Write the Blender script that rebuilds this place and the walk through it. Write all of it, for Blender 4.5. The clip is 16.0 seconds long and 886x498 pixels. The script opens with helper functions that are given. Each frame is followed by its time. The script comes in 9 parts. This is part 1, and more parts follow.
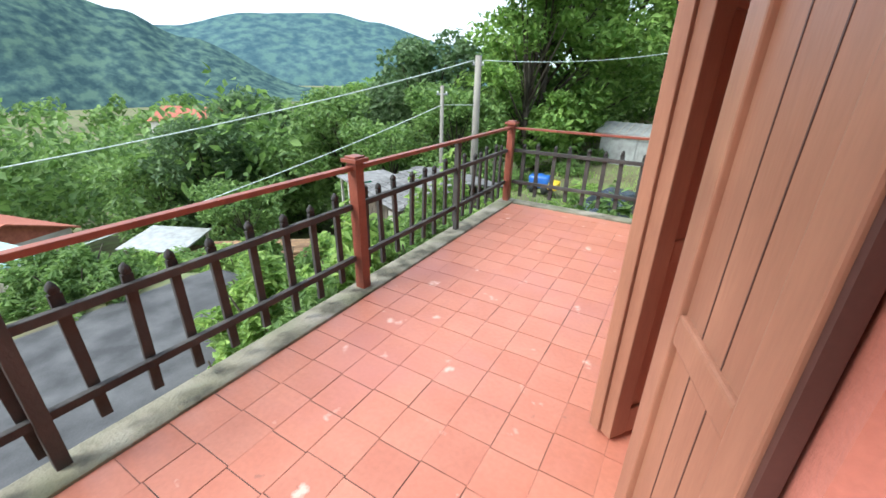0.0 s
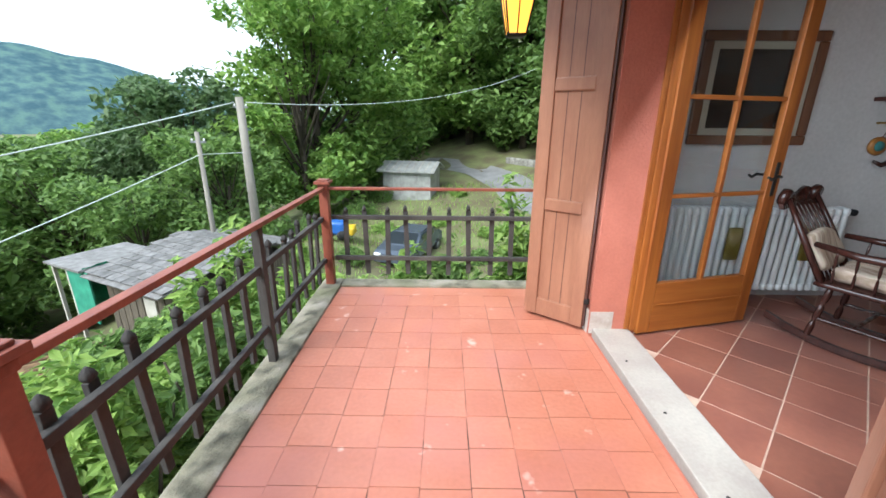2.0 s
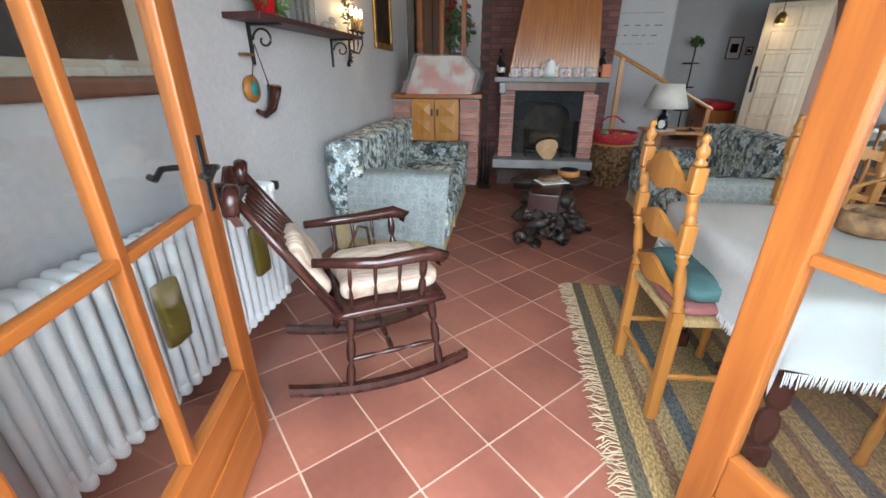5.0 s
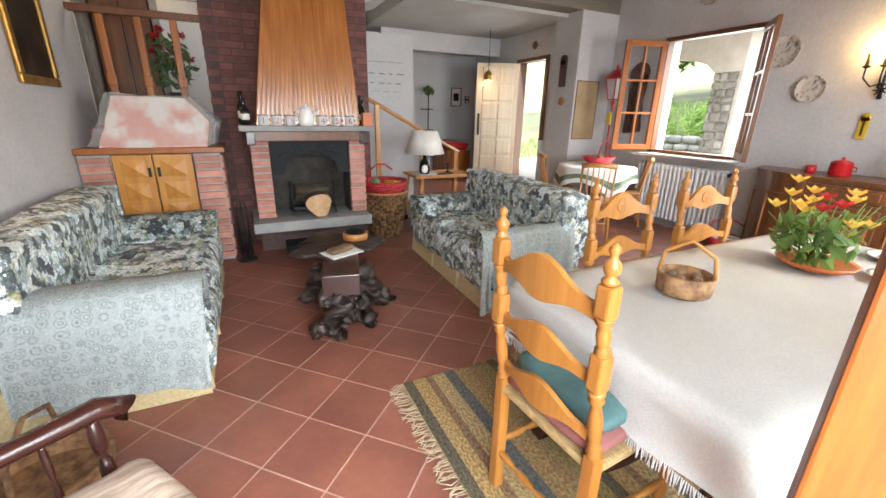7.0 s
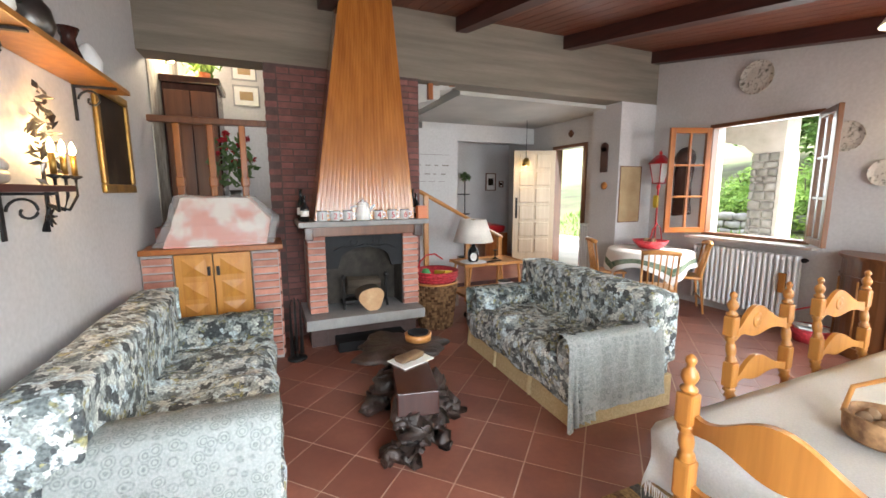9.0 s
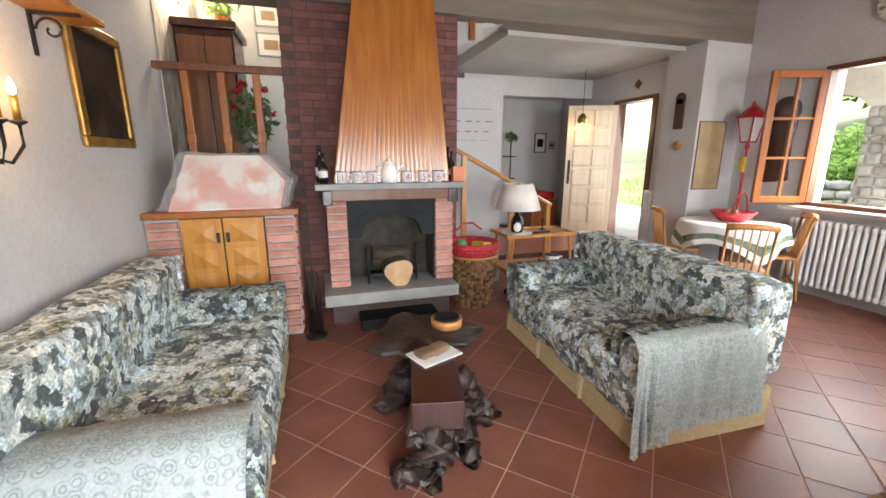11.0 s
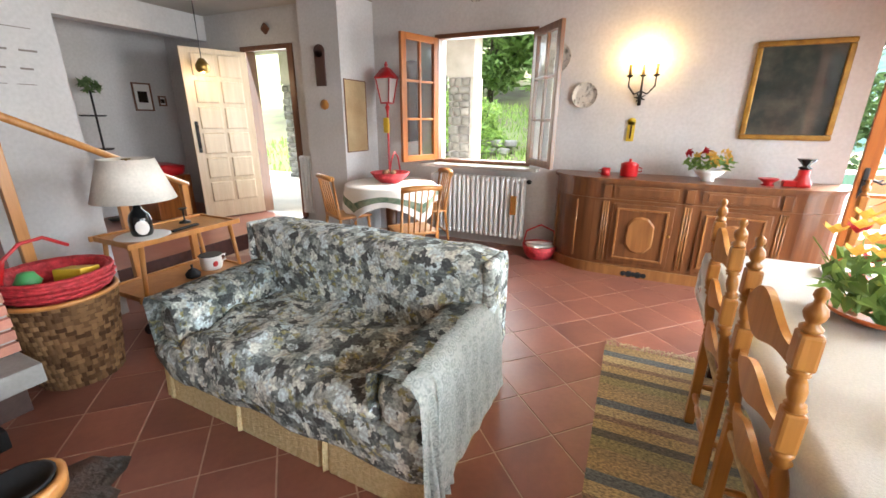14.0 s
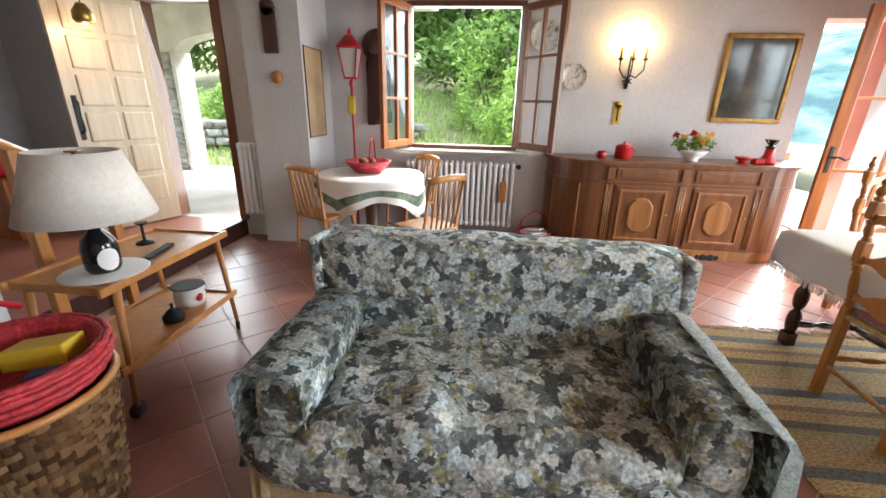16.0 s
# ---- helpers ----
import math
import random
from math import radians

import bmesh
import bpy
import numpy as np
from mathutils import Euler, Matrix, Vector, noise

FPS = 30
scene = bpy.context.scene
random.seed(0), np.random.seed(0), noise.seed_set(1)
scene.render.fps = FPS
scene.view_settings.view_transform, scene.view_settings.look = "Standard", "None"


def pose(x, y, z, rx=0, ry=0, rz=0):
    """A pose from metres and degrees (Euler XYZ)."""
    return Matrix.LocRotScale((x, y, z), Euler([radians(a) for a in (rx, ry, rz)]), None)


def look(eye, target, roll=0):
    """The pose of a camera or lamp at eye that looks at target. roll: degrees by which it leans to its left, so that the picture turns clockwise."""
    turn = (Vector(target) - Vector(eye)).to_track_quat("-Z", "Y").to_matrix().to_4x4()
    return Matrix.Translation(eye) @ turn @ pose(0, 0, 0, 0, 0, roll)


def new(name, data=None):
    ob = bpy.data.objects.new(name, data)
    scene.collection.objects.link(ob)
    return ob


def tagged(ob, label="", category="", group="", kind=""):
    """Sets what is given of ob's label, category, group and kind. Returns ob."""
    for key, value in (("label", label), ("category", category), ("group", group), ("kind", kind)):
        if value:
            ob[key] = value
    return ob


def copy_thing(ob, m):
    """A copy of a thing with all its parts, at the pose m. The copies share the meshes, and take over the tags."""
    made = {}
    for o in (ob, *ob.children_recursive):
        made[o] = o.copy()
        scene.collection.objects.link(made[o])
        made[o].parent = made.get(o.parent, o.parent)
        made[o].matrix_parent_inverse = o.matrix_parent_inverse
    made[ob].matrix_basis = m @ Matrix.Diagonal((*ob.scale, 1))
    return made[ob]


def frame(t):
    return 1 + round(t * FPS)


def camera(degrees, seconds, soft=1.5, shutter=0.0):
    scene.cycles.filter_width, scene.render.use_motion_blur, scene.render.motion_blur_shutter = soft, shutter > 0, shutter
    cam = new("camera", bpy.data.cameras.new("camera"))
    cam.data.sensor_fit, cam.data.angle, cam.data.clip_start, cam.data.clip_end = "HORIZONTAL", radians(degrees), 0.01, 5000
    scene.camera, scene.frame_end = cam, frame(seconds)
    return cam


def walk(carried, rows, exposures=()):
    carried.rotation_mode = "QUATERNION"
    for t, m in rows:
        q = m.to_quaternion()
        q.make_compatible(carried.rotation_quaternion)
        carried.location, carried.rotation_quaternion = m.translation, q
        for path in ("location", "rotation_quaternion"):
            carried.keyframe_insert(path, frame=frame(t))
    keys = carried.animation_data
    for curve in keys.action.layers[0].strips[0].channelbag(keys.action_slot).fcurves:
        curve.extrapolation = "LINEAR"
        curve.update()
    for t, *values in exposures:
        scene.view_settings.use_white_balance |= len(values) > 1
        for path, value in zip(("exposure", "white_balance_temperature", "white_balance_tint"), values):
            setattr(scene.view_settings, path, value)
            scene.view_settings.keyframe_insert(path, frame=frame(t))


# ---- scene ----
cam = camera(95.3, 16.0, soft=1.6)
PATH = [
    (0, (0.16, 0.957, 1.407), (-0.775, 2.534, 0.609), 1.0),
    (0.5, (-0.124, 1.249, 1.402), (-0.962, 2.916, 0.681), 1.3),
    (1, (-0.404, 1.462, 1.417), (-1.038, 3.237, 0.749), 1.7),
    (1.5, (-0.575, 1.674, 1.443), (-0.962, 3.528, 0.8), 0.6),
    (2, (-0.594, 2.09, 1.407), (-0.606, 3.994, 0.795), 0.5),
    (2.5, (-0.543, 2.501, 1.388), (-0.142, 4.368, 0.795), 0.0),
    (3, (-0.431, 2.885, 1.385), (0.4, 4.591, 0.755), -0.4),
    (3.5, (-0.23, 3.279, 1.334), (0.999, 4.69, 0.63), -0.2),
    (4, (-0.029, 3.524, 1.342), (1.514, 4.557, 0.601), -0.5),
    (4.5, (0.205, 3.746, 1.34), (1.949, 4.36, 0.577), -0.6),
    (5, (0.508, 3.911, 1.322), (2.321, 4.179, 0.521), 0.1),
    (5.2, (0.59, 3.966, 1.323), (2.425, 4.08, 0.536), 0.3),
    (7.3, (1.402, 4.047, 1.459), (3.091, 3.151, 0.871), 0.9),
    (7.5, (1.486, 4.099, 1.486), (3.168, 3.165, 0.94), 0.7),
    (8, (1.601, 4.199, 1.537), (3.34, 3.287, 1.156), -0.4),
    (8.5, (1.638, 4.247, 1.546), (3.431, 3.41, 1.258), -0.5),
    (9, (1.647, 4.274, 1.561), (3.47, 3.503, 1.273), -0.2),
    (9.5, (1.657, 4.28, 1.541), (3.51, 3.598, 1.221), -0.1),
    (9.7, (1.674, 4.288, 1.532), (3.536, 3.643, 1.192), 0.0),
    (10.75, (2.03, 4.06, 1.505), (3.92, 3.48, 1.07), 0.0),
    (11.8, (2.387, 3.938, 1.473), (4.239, 3.393, 0.951), 0.1),
    (12, (2.429, 3.927, 1.468), (4.259, 3.321, 0.938), -0.2),
    (12.5, (2.534, 3.838, 1.457), (4.253, 2.988, 0.887), -1.0),
    (13, (2.786, 3.641, 1.431), (4.272, 2.448, 0.824), -0.9),
    (13.5, (2.939, 3.548, 1.409), (4.081, 2.017, 0.817), -0.3),
    (14, (3.031, 3.579, 1.47), (3.829, 1.851, 0.857), 0.4),
    (14.5, (3.211, 3.557, 1.436), (3.758, 1.739, 0.806), 1.6),
    (15, (3.563, 3.418, 1.406), (3.973, 1.586, 0.717), 2.3),
    (15.5, (3.951, 3.448, 1.391), (4.298, 1.587, 0.745), 2.3),
    (16, (4.426, 3.501, 1.416), (4.61, 1.627, 0.743), 1.4),
]
walk(cam, [(t, look(eye, target, roll)) for t, eye, target, roll in PATH],
     exposures=[(0.0, 1.12, 6000, 4), (2.0, 1.12, 6000, 4), (3.5, 1.5, 6000, 4), (4.5, 1.9, 6000, 4), (5.2, 2.45, 6000, 4), (7.3, 2.95, 6650, 9), (9.7, 3.1, 6600, 9), (12.0, 3.25, 6700, 9),
                (13.3, 3.45, 6750, 9), (14.5, 3.2, 6550, 8), (16.0, 3.1, 6450, 8)])

# ---- light ----
world = bpy.data.worlds.new("world")
scene.world = world
world.use_nodes = True
wn = world.node_tree.nodes
sky = wn.new("ShaderNodeTexSky")
sky.sky_type = "NISHITA"
sky.sun_disc = False
sky.sun_elevation, sky.sun_rotation = radians(48), radians(218)
sky.air_density, sky.dust_density, sky.ozone_density = 1.3, 6.0, 1.0
wn["Background"].inputs["Strength"].default_value = 0.15
haze = wn.new("ShaderNodeMix")
haze.data_type = "RGBA"
haze.inputs["Factor"].default_value = 0.7
haze.inputs["B"].default_value = (6.4, 7.0, 7.9, 1)
world.node_tree.links.new(sky.outputs["Color"], haze.inputs["A"])
world.node_tree.links.new(haze.outputs["Result"], wn["Background"].inputs["Color"])
sun = new("sun", bpy.data.lights.new("sun", "SUN"))
sun.data.energy, sun.data.angle, sun.data.color = 2.1, radians(20), (1.0, 0.985, 0.96)
sun.matrix_world = look((-22, -26, 38), (0, 2, 0))


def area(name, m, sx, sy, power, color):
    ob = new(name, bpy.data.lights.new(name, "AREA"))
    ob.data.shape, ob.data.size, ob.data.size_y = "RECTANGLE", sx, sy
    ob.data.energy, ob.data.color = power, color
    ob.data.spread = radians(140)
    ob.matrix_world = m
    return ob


def bulb_light(name, p, power, color=(1.0, 0.62, 0.25), r=0.03):
    ob = new(name, bpy.data.lights.new(name, "POINT"))
    ob.data.energy, ob.data.color, ob.data.shadow_soft_size = power, color, r
    ob.location = p
    return ob


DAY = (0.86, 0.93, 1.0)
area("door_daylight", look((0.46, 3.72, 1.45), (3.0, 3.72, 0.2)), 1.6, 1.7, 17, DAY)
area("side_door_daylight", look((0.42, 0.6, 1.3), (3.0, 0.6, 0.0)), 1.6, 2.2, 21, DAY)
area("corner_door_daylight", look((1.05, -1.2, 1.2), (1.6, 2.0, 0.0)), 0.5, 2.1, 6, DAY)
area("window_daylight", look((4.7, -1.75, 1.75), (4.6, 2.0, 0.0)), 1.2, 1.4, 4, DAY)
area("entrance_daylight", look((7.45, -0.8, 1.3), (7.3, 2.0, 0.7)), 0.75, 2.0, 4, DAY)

# ---- materials ----
def node_mat(name):
    m = bpy.data.materials.new(name)
    m.use_nodes = True
    return m, m.node_tree.nodes, m.node_tree.links, m.node_tree.nodes["Principled BSDF"]


def mat(name, a, b=None, scale=6.0, rough=0.6, metal=0.0, bump=0.15, fine=60.0, stretch=(1, 1, 1), piece=0.0, c=None, spec=0.5, detail=6.0, lo=0.35, hi=0.68):
    """Two colours mixed by coarse noise, a fine grain, a relief; piece: brightness varied from object to object."""
    m, n, l, p = node_mat(name)
    b = b or tuple(min(1, v * 0.78) for v in a)
    tc = n.new("ShaderNodeTexCoord")
    mp = n.new("ShaderNodeMapping")
    mp.inputs["Scale"].default_value = stretch
    l.new(tc.outputs["Object"], mp.inputs["Vector"])
    if piece > 0:
        oi = n.new("ShaderNodeObjectInfo")
        sh = n.new("ShaderNodeVectorMath")
        sh.operation = "MULTIPLY_ADD"
        cm = n.new("ShaderNodeCombineXYZ")
        l.new(oi.outputs["Random"], cm.inputs[0])
        l.new(oi.outputs["Random"], cm.inputs[1])
        sh.inputs[1].default_value = (37, 53, 0)
        l.new(cm.outputs[0], sh.inputs[0])
        l.new(mp.outputs["Vector"], sh.inputs[2])
        src = sh.outputs[0]
    else:
        src = mp.outputs["Vector"]
    n1 = n.new("ShaderNodeTexNoise")
    n1.inputs["Scale"].default_value, n1.inputs["Detail"].default_value = scale, detail
    n2 = n.new("ShaderNodeTexNoise")
    n2.inputs["Scale"].default_value, n2.inputs["Detail"].default_value = fine, 4
    l.new(src, n1.inputs["Vector"])
    l.new(src, n2.inputs["Vector"])
    r = n.new("ShaderNodeValToRGB")
    r.color_ramp.elements[0].position, r.color_ramp.elements[1].position = lo, hi
    r.color_ramp.elements[0].color, r.color_ramp.elements[1].color = (*b, 1), (*a, 1)
    if c:
        e = r.color_ramp.elements.new((lo + hi) / 2)
        e.color = (*c, 1)
    l.new(n1.outputs["Fac"], r.inputs["Fac"])
    mx = n.new("ShaderNodeMix")
    mx.data_type, mx.blend_type = "RGBA", "MULTIPLY"
    mx.inputs["Factor"].default_value = 0.55
    g = n.new("ShaderNodeValToRGB")
    g.color_ramp.elements[0].color, g.color_ramp.elements[1].color = (0.62, 0.62, 0.62, 1), (1.15, 1.15, 1.15, 1)
    l.new(n2.outputs["Fac"], g.inputs["Fac"])
    l.new(r.outputs["Color"], mx.inputs["A"])
    l.new(g.outputs["Color"], mx.inputs["B"])
    out = mx.outputs["Result"]
    if piece > 0:
        hs = n.new("ShaderNodeHueSaturation")
        mr = n.new("ShaderNodeMapRange")
        mr.inputs["To Min"].default_value, mr.inputs["To Max"].default_value = 1 - piece, 1 + piece
        l.new(oi.outputs["Random"], mr.inputs["Value"])
        l.new(mr.outputs["Result"], hs.inputs["Value"])
        l.new(out, hs.inputs["Color"])
        out = hs.outputs["Color"]
    l.new(out, p.inputs["Base Color"])
    p.inputs["Roughness"].default_value, p.inputs["Metallic"].default_value = rough, metal
    p.inputs["Specular IOR Level"].default_value = spec
    if bump:
        bp = n.new("ShaderNodeBump")
        bp.inputs["Strength"].default_value, bp.inputs["Distance"].default_value = bump, 0.01
        ad = n.new("ShaderNodeMath")
        ad.operation = "ADD"
        l.new(n1.outputs["Fac"], ad.inputs[0])
        l.new(n2.outputs["Fac"], ad.inputs[1])
        l.new(ad.outputs[0], bp.inputs["Height"])
        l.new(bp.outputs["Normal"], p.inputs["Normal"])
    return m


def plain(name, col, rough=0.4, metal=0.0):
    m, n, l, p = node_mat(name)
    nz = n.new("ShaderNodeTexNoise")
    nz.inputs["Scale"].default_value = 25
    r = n.new("ShaderNodeValToRGB")
    r.color_ramp.elements[0].color = (*[v * 0.85 for v in col], 1)
    r.color_ramp.elements[1].color = (*[min(1, v * 1.1) for v in col], 1)
    l.new(nz.outputs["Fac"], r.inputs["Fac"])
    l.new(r.outputs["Color"], p.inputs["Base Color"])
    p.inputs["Roughness"].default_value, p.inputs["Metallic"].default_value = rough, metal
    return m


def glow(name, col, strength):
    m, n, l, p = node_mat(name)
    p.inputs["Base Color"].default_value = (*col, 1)
    p.inputs["Emission Color"].default_value = (*col, 1)
    p.inputs["Emission Strength"].default_value = strength
    return m


def glass(name, tint=(0.95, 0.97, 0.97)):
    m, n, l, p = node_mat(name)
    tr = n.new("ShaderNodeBsdfTransparent")
    tr.inputs[0].default_value = (*tint, 1)
    gl = n.new("ShaderNodeBsdfGlossy")
    gl.inputs["Roughness"].default_value = 0.02
    fr = n.new("ShaderNodeLayerWeight")
    fr.inputs["Blend"].default_value = 0.18
    hm = n.new("ShaderNodeMath")
    hm.operation = "MULTIPLY"
    hm.inputs[1].default_value = 0.45
    l.new(fr.outputs["Facing"], hm.inputs[0])
    mx = n.new("ShaderNodeMixShader")
    l.new(hm.outputs[0], mx.inputs[0])
    l.new(tr.outputs[0], mx.inputs[1])
    l.new(gl.outputs[0], mx.inputs[2])
    l.new(mx.outputs[0], n["Material Output"].inputs["Surface"])
    return m


def wood(name, a, b, axis=2, rough=0.35, k=1.0):
    st = [9 * k, 9 * k, 9 * k]
    st[axis] = 0.6 * k
    return mat(name, a, b, scale=2.2, rough=rough, bump=0.06, fine=14, stretch=tuple(st), lo=0.3, hi=0.72)


M_DECK = mat("painted_terracotta", (0.52, 0.205, 0.135), (0.46, 0.162, 0.102), scale=3, rough=0.36, bump=0.12, fine=45, piece=0.05)
M_JOINT = mat("worn_joint", (0.50, 0.20, 0.14), (0.05, 0.032, 0.026), scale=2.6, bump=0.0, lo=0.50, hi=0.58)
M_TILE = mat("terracotta_tile", (0.31, 0.118, 0.078), (0.22, 0.082, 0.058), scale=2.6, rough=0.36, bump=0.05, fine=30, piece=0.16, spec=0.6)
M_GROUT = mat("pale_grout", (0.56, 0.39, 0.30), scale=12, rough=0.8)
M_WALL = mat("white_plaster", (0.595, 0.585, 0.59), (0.53, 0.52, 0.52), scale=1.6, rough=0.85, bump=0.12, fine=35)
M_CEILW = mat("white_ceiling_plaster", (0.50, 0.49, 0.46), scale=1.2, rough=0.9)
M_CONC = mat("board_marked_concrete", (0.25, 0.215, 0.17), (0.175, 0.15, 0.118), scale=3, rough=0.85, bump=0.3, stretch=(1, 0.25, 4), fine=40)
M_KERB = mat("weathered_concrete", (0.34, 0.31, 0.26), (0.09, 0.085, 0.06), scale=6, rough=0.9, bump=0.6, fine=70, c=(0.24, 0.22, 0.16))
M_PINK = mat("salmon_stucco", (0.49, 0.165, 0.115), (0.43, 0.14, 0.095), scale=5, rough=0.85, bump=0.35, fine=60)
M_RAWPL = mat("worn_grey_plaster", (0.55, 0.50, 0.46), (0.40, 0.33, 0.29), scale=9, rough=0.9, bump=0.4)
M_MARBLE = mat("white_marble", (0.44, 0.405, 0.36), (0.35, 0.31, 0.28), scale=4, rough=0.4, bump=0.03)
M_SHUT = mat("brown_painted_shutter", (0.36, 0.17, 0.105), (0.29, 0.13, 0.08), scale=3, rough=0.42, bump=0.05, stretch=(4, 4, 0.6), fine=30)
M_SHUTD = mat("dark_brown", (0.085, 0.035, 0.028), scale=4, rough=0.5, bump=0.05)
M_PINE = wood("honey_pine", (0.39, 0.13, 0.025), (0.20, 0.052, 0.011))
M_GOLD = wood("golden_pine", (0.56, 0.27, 0.06), (0.42, 0.17, 0.035))
M_PINEX = wood("honey_pine_rails", (0.38, 0.128, 0.025), (0.26, 0.075, 0.014), axis=0)
M_CHAIR = wood("orange_lacquered_wood", (0.44, 0.195, 0.042), (0.31, 0.12, 0.024))
M_PALE = wood("pale_varnished_wood", (0.54, 0.255, 0.08), (0.43, 0.18, 0.05))
M_SIDE = wood("walnut_sideboard", (0.20, 0.08, 0.028), (0.10, 0.036, 0.014), rough=0.3)
M_SIDEX = wood("walnut_panel", (0.34, 0.15, 0.05), (0.20, 0.078, 0.026), rough=0.3)
M_HOOD = wood("varnished_hood_boards", (0.46, 0.17, 0.03), (0.30, 0.095, 0.016), rough=0.26)
M_HOOD.node_tree.nodes["Principled BSDF"].inputs["Coat Weight"].default_value = 1.0
M_HOOD.node_tree.nodes["Principled BSDF"].inputs["Coat Roughness"].default_value = 0.2
M_CEIL = wood("dark_red_ceiling_boards", (0.20, 0.06, 0.028), (0.12, 0.034, 0.018), axis=0, rough=0.45)
M_BEAM = wood("dark_ceiling_beam", (0.075, 0.020, 0.015), (0.04, 0.012, 0.010), axis=0, rough=0.5)
M_DARKW = wood("dark_mahogany", (0.055, 0.018, 0.013), (0.03, 0.010, 0.008), rough=0.22)
M_MIDW = wood("brown_wood", (0.19, 0.072, 0.03), (0.11, 0.04, 0.018))
M_DOOR = wood("pale_oak_door", (0.62, 0.51, 0.37), (0.52, 0.40, 0.27))
M_RAILW = mat("weathered_fence_wood", (0.085, 0.078, 0.072), (0.035, 0.032, 0.031), scale=4, rough=0.85, bump=0.4, stretch=(1, 1, 0.6))
M_RUST = mat("rust_red_iron_paint", (0.30, 0.085, 0.05), (0.20, 0.055, 0.035), scale=7, rough=0.5, bump=0.2)
M_IRON = mat("black_wrought_iron", (0.018, 0.017, 0.017), scale=20, rough=0.5, metal=0.3)
M_GREYM = mat("grey_steel", (0.35, 0.36, 0.37), scale=10, rough=0.4, metal=0.7)
M_BRASS = mat("aged_brass", (0.42, 0.27, 0.08), (0.28, 0.17, 0.05), scale=12, rough=0.35, metal=0.9, bump=0.05)
M_PEWTER = mat("dull_pewter", (0.16, 0.15, 0.14), scale=12, rough=0.35, metal=0.9, bump=0.05)
M_GILT = mat("gilt_frame", (0.38, 0.215, 0.04), (0.22, 0.115, 0.02), scale=14, rough=0.35, metal=0.5, bump=0.2)
M_BRICKD = mat("dark_red_brick", (0.21, 0.082, 0.068), (0.13, 0.055, 0.05), scale=8, rough=0.8, bump=0.35, piece=0.25)
M_BRICKL = mat("salmon_brick", (0.54, 0.265, 0.20), (0.42, 0.175, 0.13), scale=8, rough=0.8, bump=0.35, piece=0.22)
M_MORTD = mat("dark_mortar", (0.10, 0.065, 0.06), scale=14, rough=0.95)
M_MORTL = mat("pale_mortar", (0.45, 0.42, 0.40), scale=14, rough=0.95)
M_SLATE = mat("grey_stone_slab", (0.33, 0.33, 0.32), (0.24, 0.24, 0.24), scale=5, rough=0.6)
M_SOOT = mat("black_sheet_iron", (0.016, 0.018, 0.021), (0.010, 0.011, 0.013), scale=5, rough=0.65, metal=0.0, spec=0.25)
M_FIRE = mat("sooty_firebrick", (0.07, 0.06, 0.05), (0.03, 0.026, 0.023), scale=8, rough=0.95, bump=0.4)
M_FLORAL = None
M_SKIRT = mat("cream_woven_skirt", (0.62, 0.50, 0.29), (0.50, 0.39, 0.20), scale=60, rough=0.9, bump=0.5, fine=140)
M_CLOTH = mat("ivory_tablecloth", (0.86, 0.85, 0.82), (0.80, 0.78, 0.74), scale=3, rough=0.9, bump=0.15, fine=150)
M_CUSH_G = mat("teal_velvet_cushion", (0.08, 0.16, 0.155), (0.05, 0.11, 0.11), scale=9, rough=0.85)
M_CUSH_P = mat("rose_fabric", (0.30, 0.11, 0.10), scale=9, rough=0.85)
M_CUSH_W = mat("cream_striped_cushion", (0.62, 0.56, 0.42), (0.32, 0.24, 0.17), scale=5, rough=0.9, stretch=(14, 1.5, 1), c=(0.55, 0.42, 0.34))
M_RUSH = mat("woven_rush", (0.50, 0.35, 0.16), (0.34, 0.22, 0.09), scale=30, rough=0.85, bump=0.6, stretch=(1, 6, 1))
M_FRINGE = mat("fringe_yarn", (0.52, 0.42, 0.27), (0.36, 0.27, 0.16), scale=40, rough=0.95)
M_WICK = mat("brown_wicker", (0.34, 0.19, 0.085), (0.13, 0.062, 0.028), scale=26, rough=0.7, bump=0.5, piece=0.2)
M_RED = mat("red_lacquer", (0.50, 0.015, 0.02), (0.40, 0.01, 0.015), scale=8, rough=0.3, bump=0.03)
M_REDW = mat("red_wicker", (0.62, 0.045, 0.06), (0.30, 0.012, 0.02), scale=30, rough=0.6, bump=0.7)
M_WHITE = plain("white_enamel", (0.78, 0.78, 0.77), 0.3)
M_RADI = plain("white_radiator_enamel", (0.74, 0.76, 0.77), 0.35)
M_SHADE = mat("ivory_lampshade", (0.84, 0.80, 0.73), scale=4, rough=0.9, bump=0.05)
M_BLACKG = plain("black_glazed_bottle", (0.01, 0.011, 0.012), 0.12)
M_PAPER = plain("white_paper", (0.75, 0.74, 0.72), 0.8)
M_PARCH = mat("old_parchment", (0.50, 0.38, 0.22), (0.38, 0.26, 0.14), scale=3, rough=0.9, bump=0.02)
M_CANVAS = mat("dark_oil_painting", (0.06, 0.045, 0.03), (0.012, 0.009, 0.007), scale=4, rough=0.5, spec=0.12, c=(0.025, 0.015, 0.01), bump=0.05)
M_CANVAS2 = mat("grey_green_painting", (0.07, 0.08, 0.065), (0.014, 0.018, 0.018), scale=3.5, rough=0.5, spec=0.12, c=(0.035, 0.04, 0.035), bump=0.02)
M_GLAZED = mat("glazed_dark_print", (0.075, 0.085, 0.075), (0.014, 0.02, 0.022), scale=3.5, rough=0.12, spec=0.6, c=(0.03, 0.042, 0.04), bump=0.0)
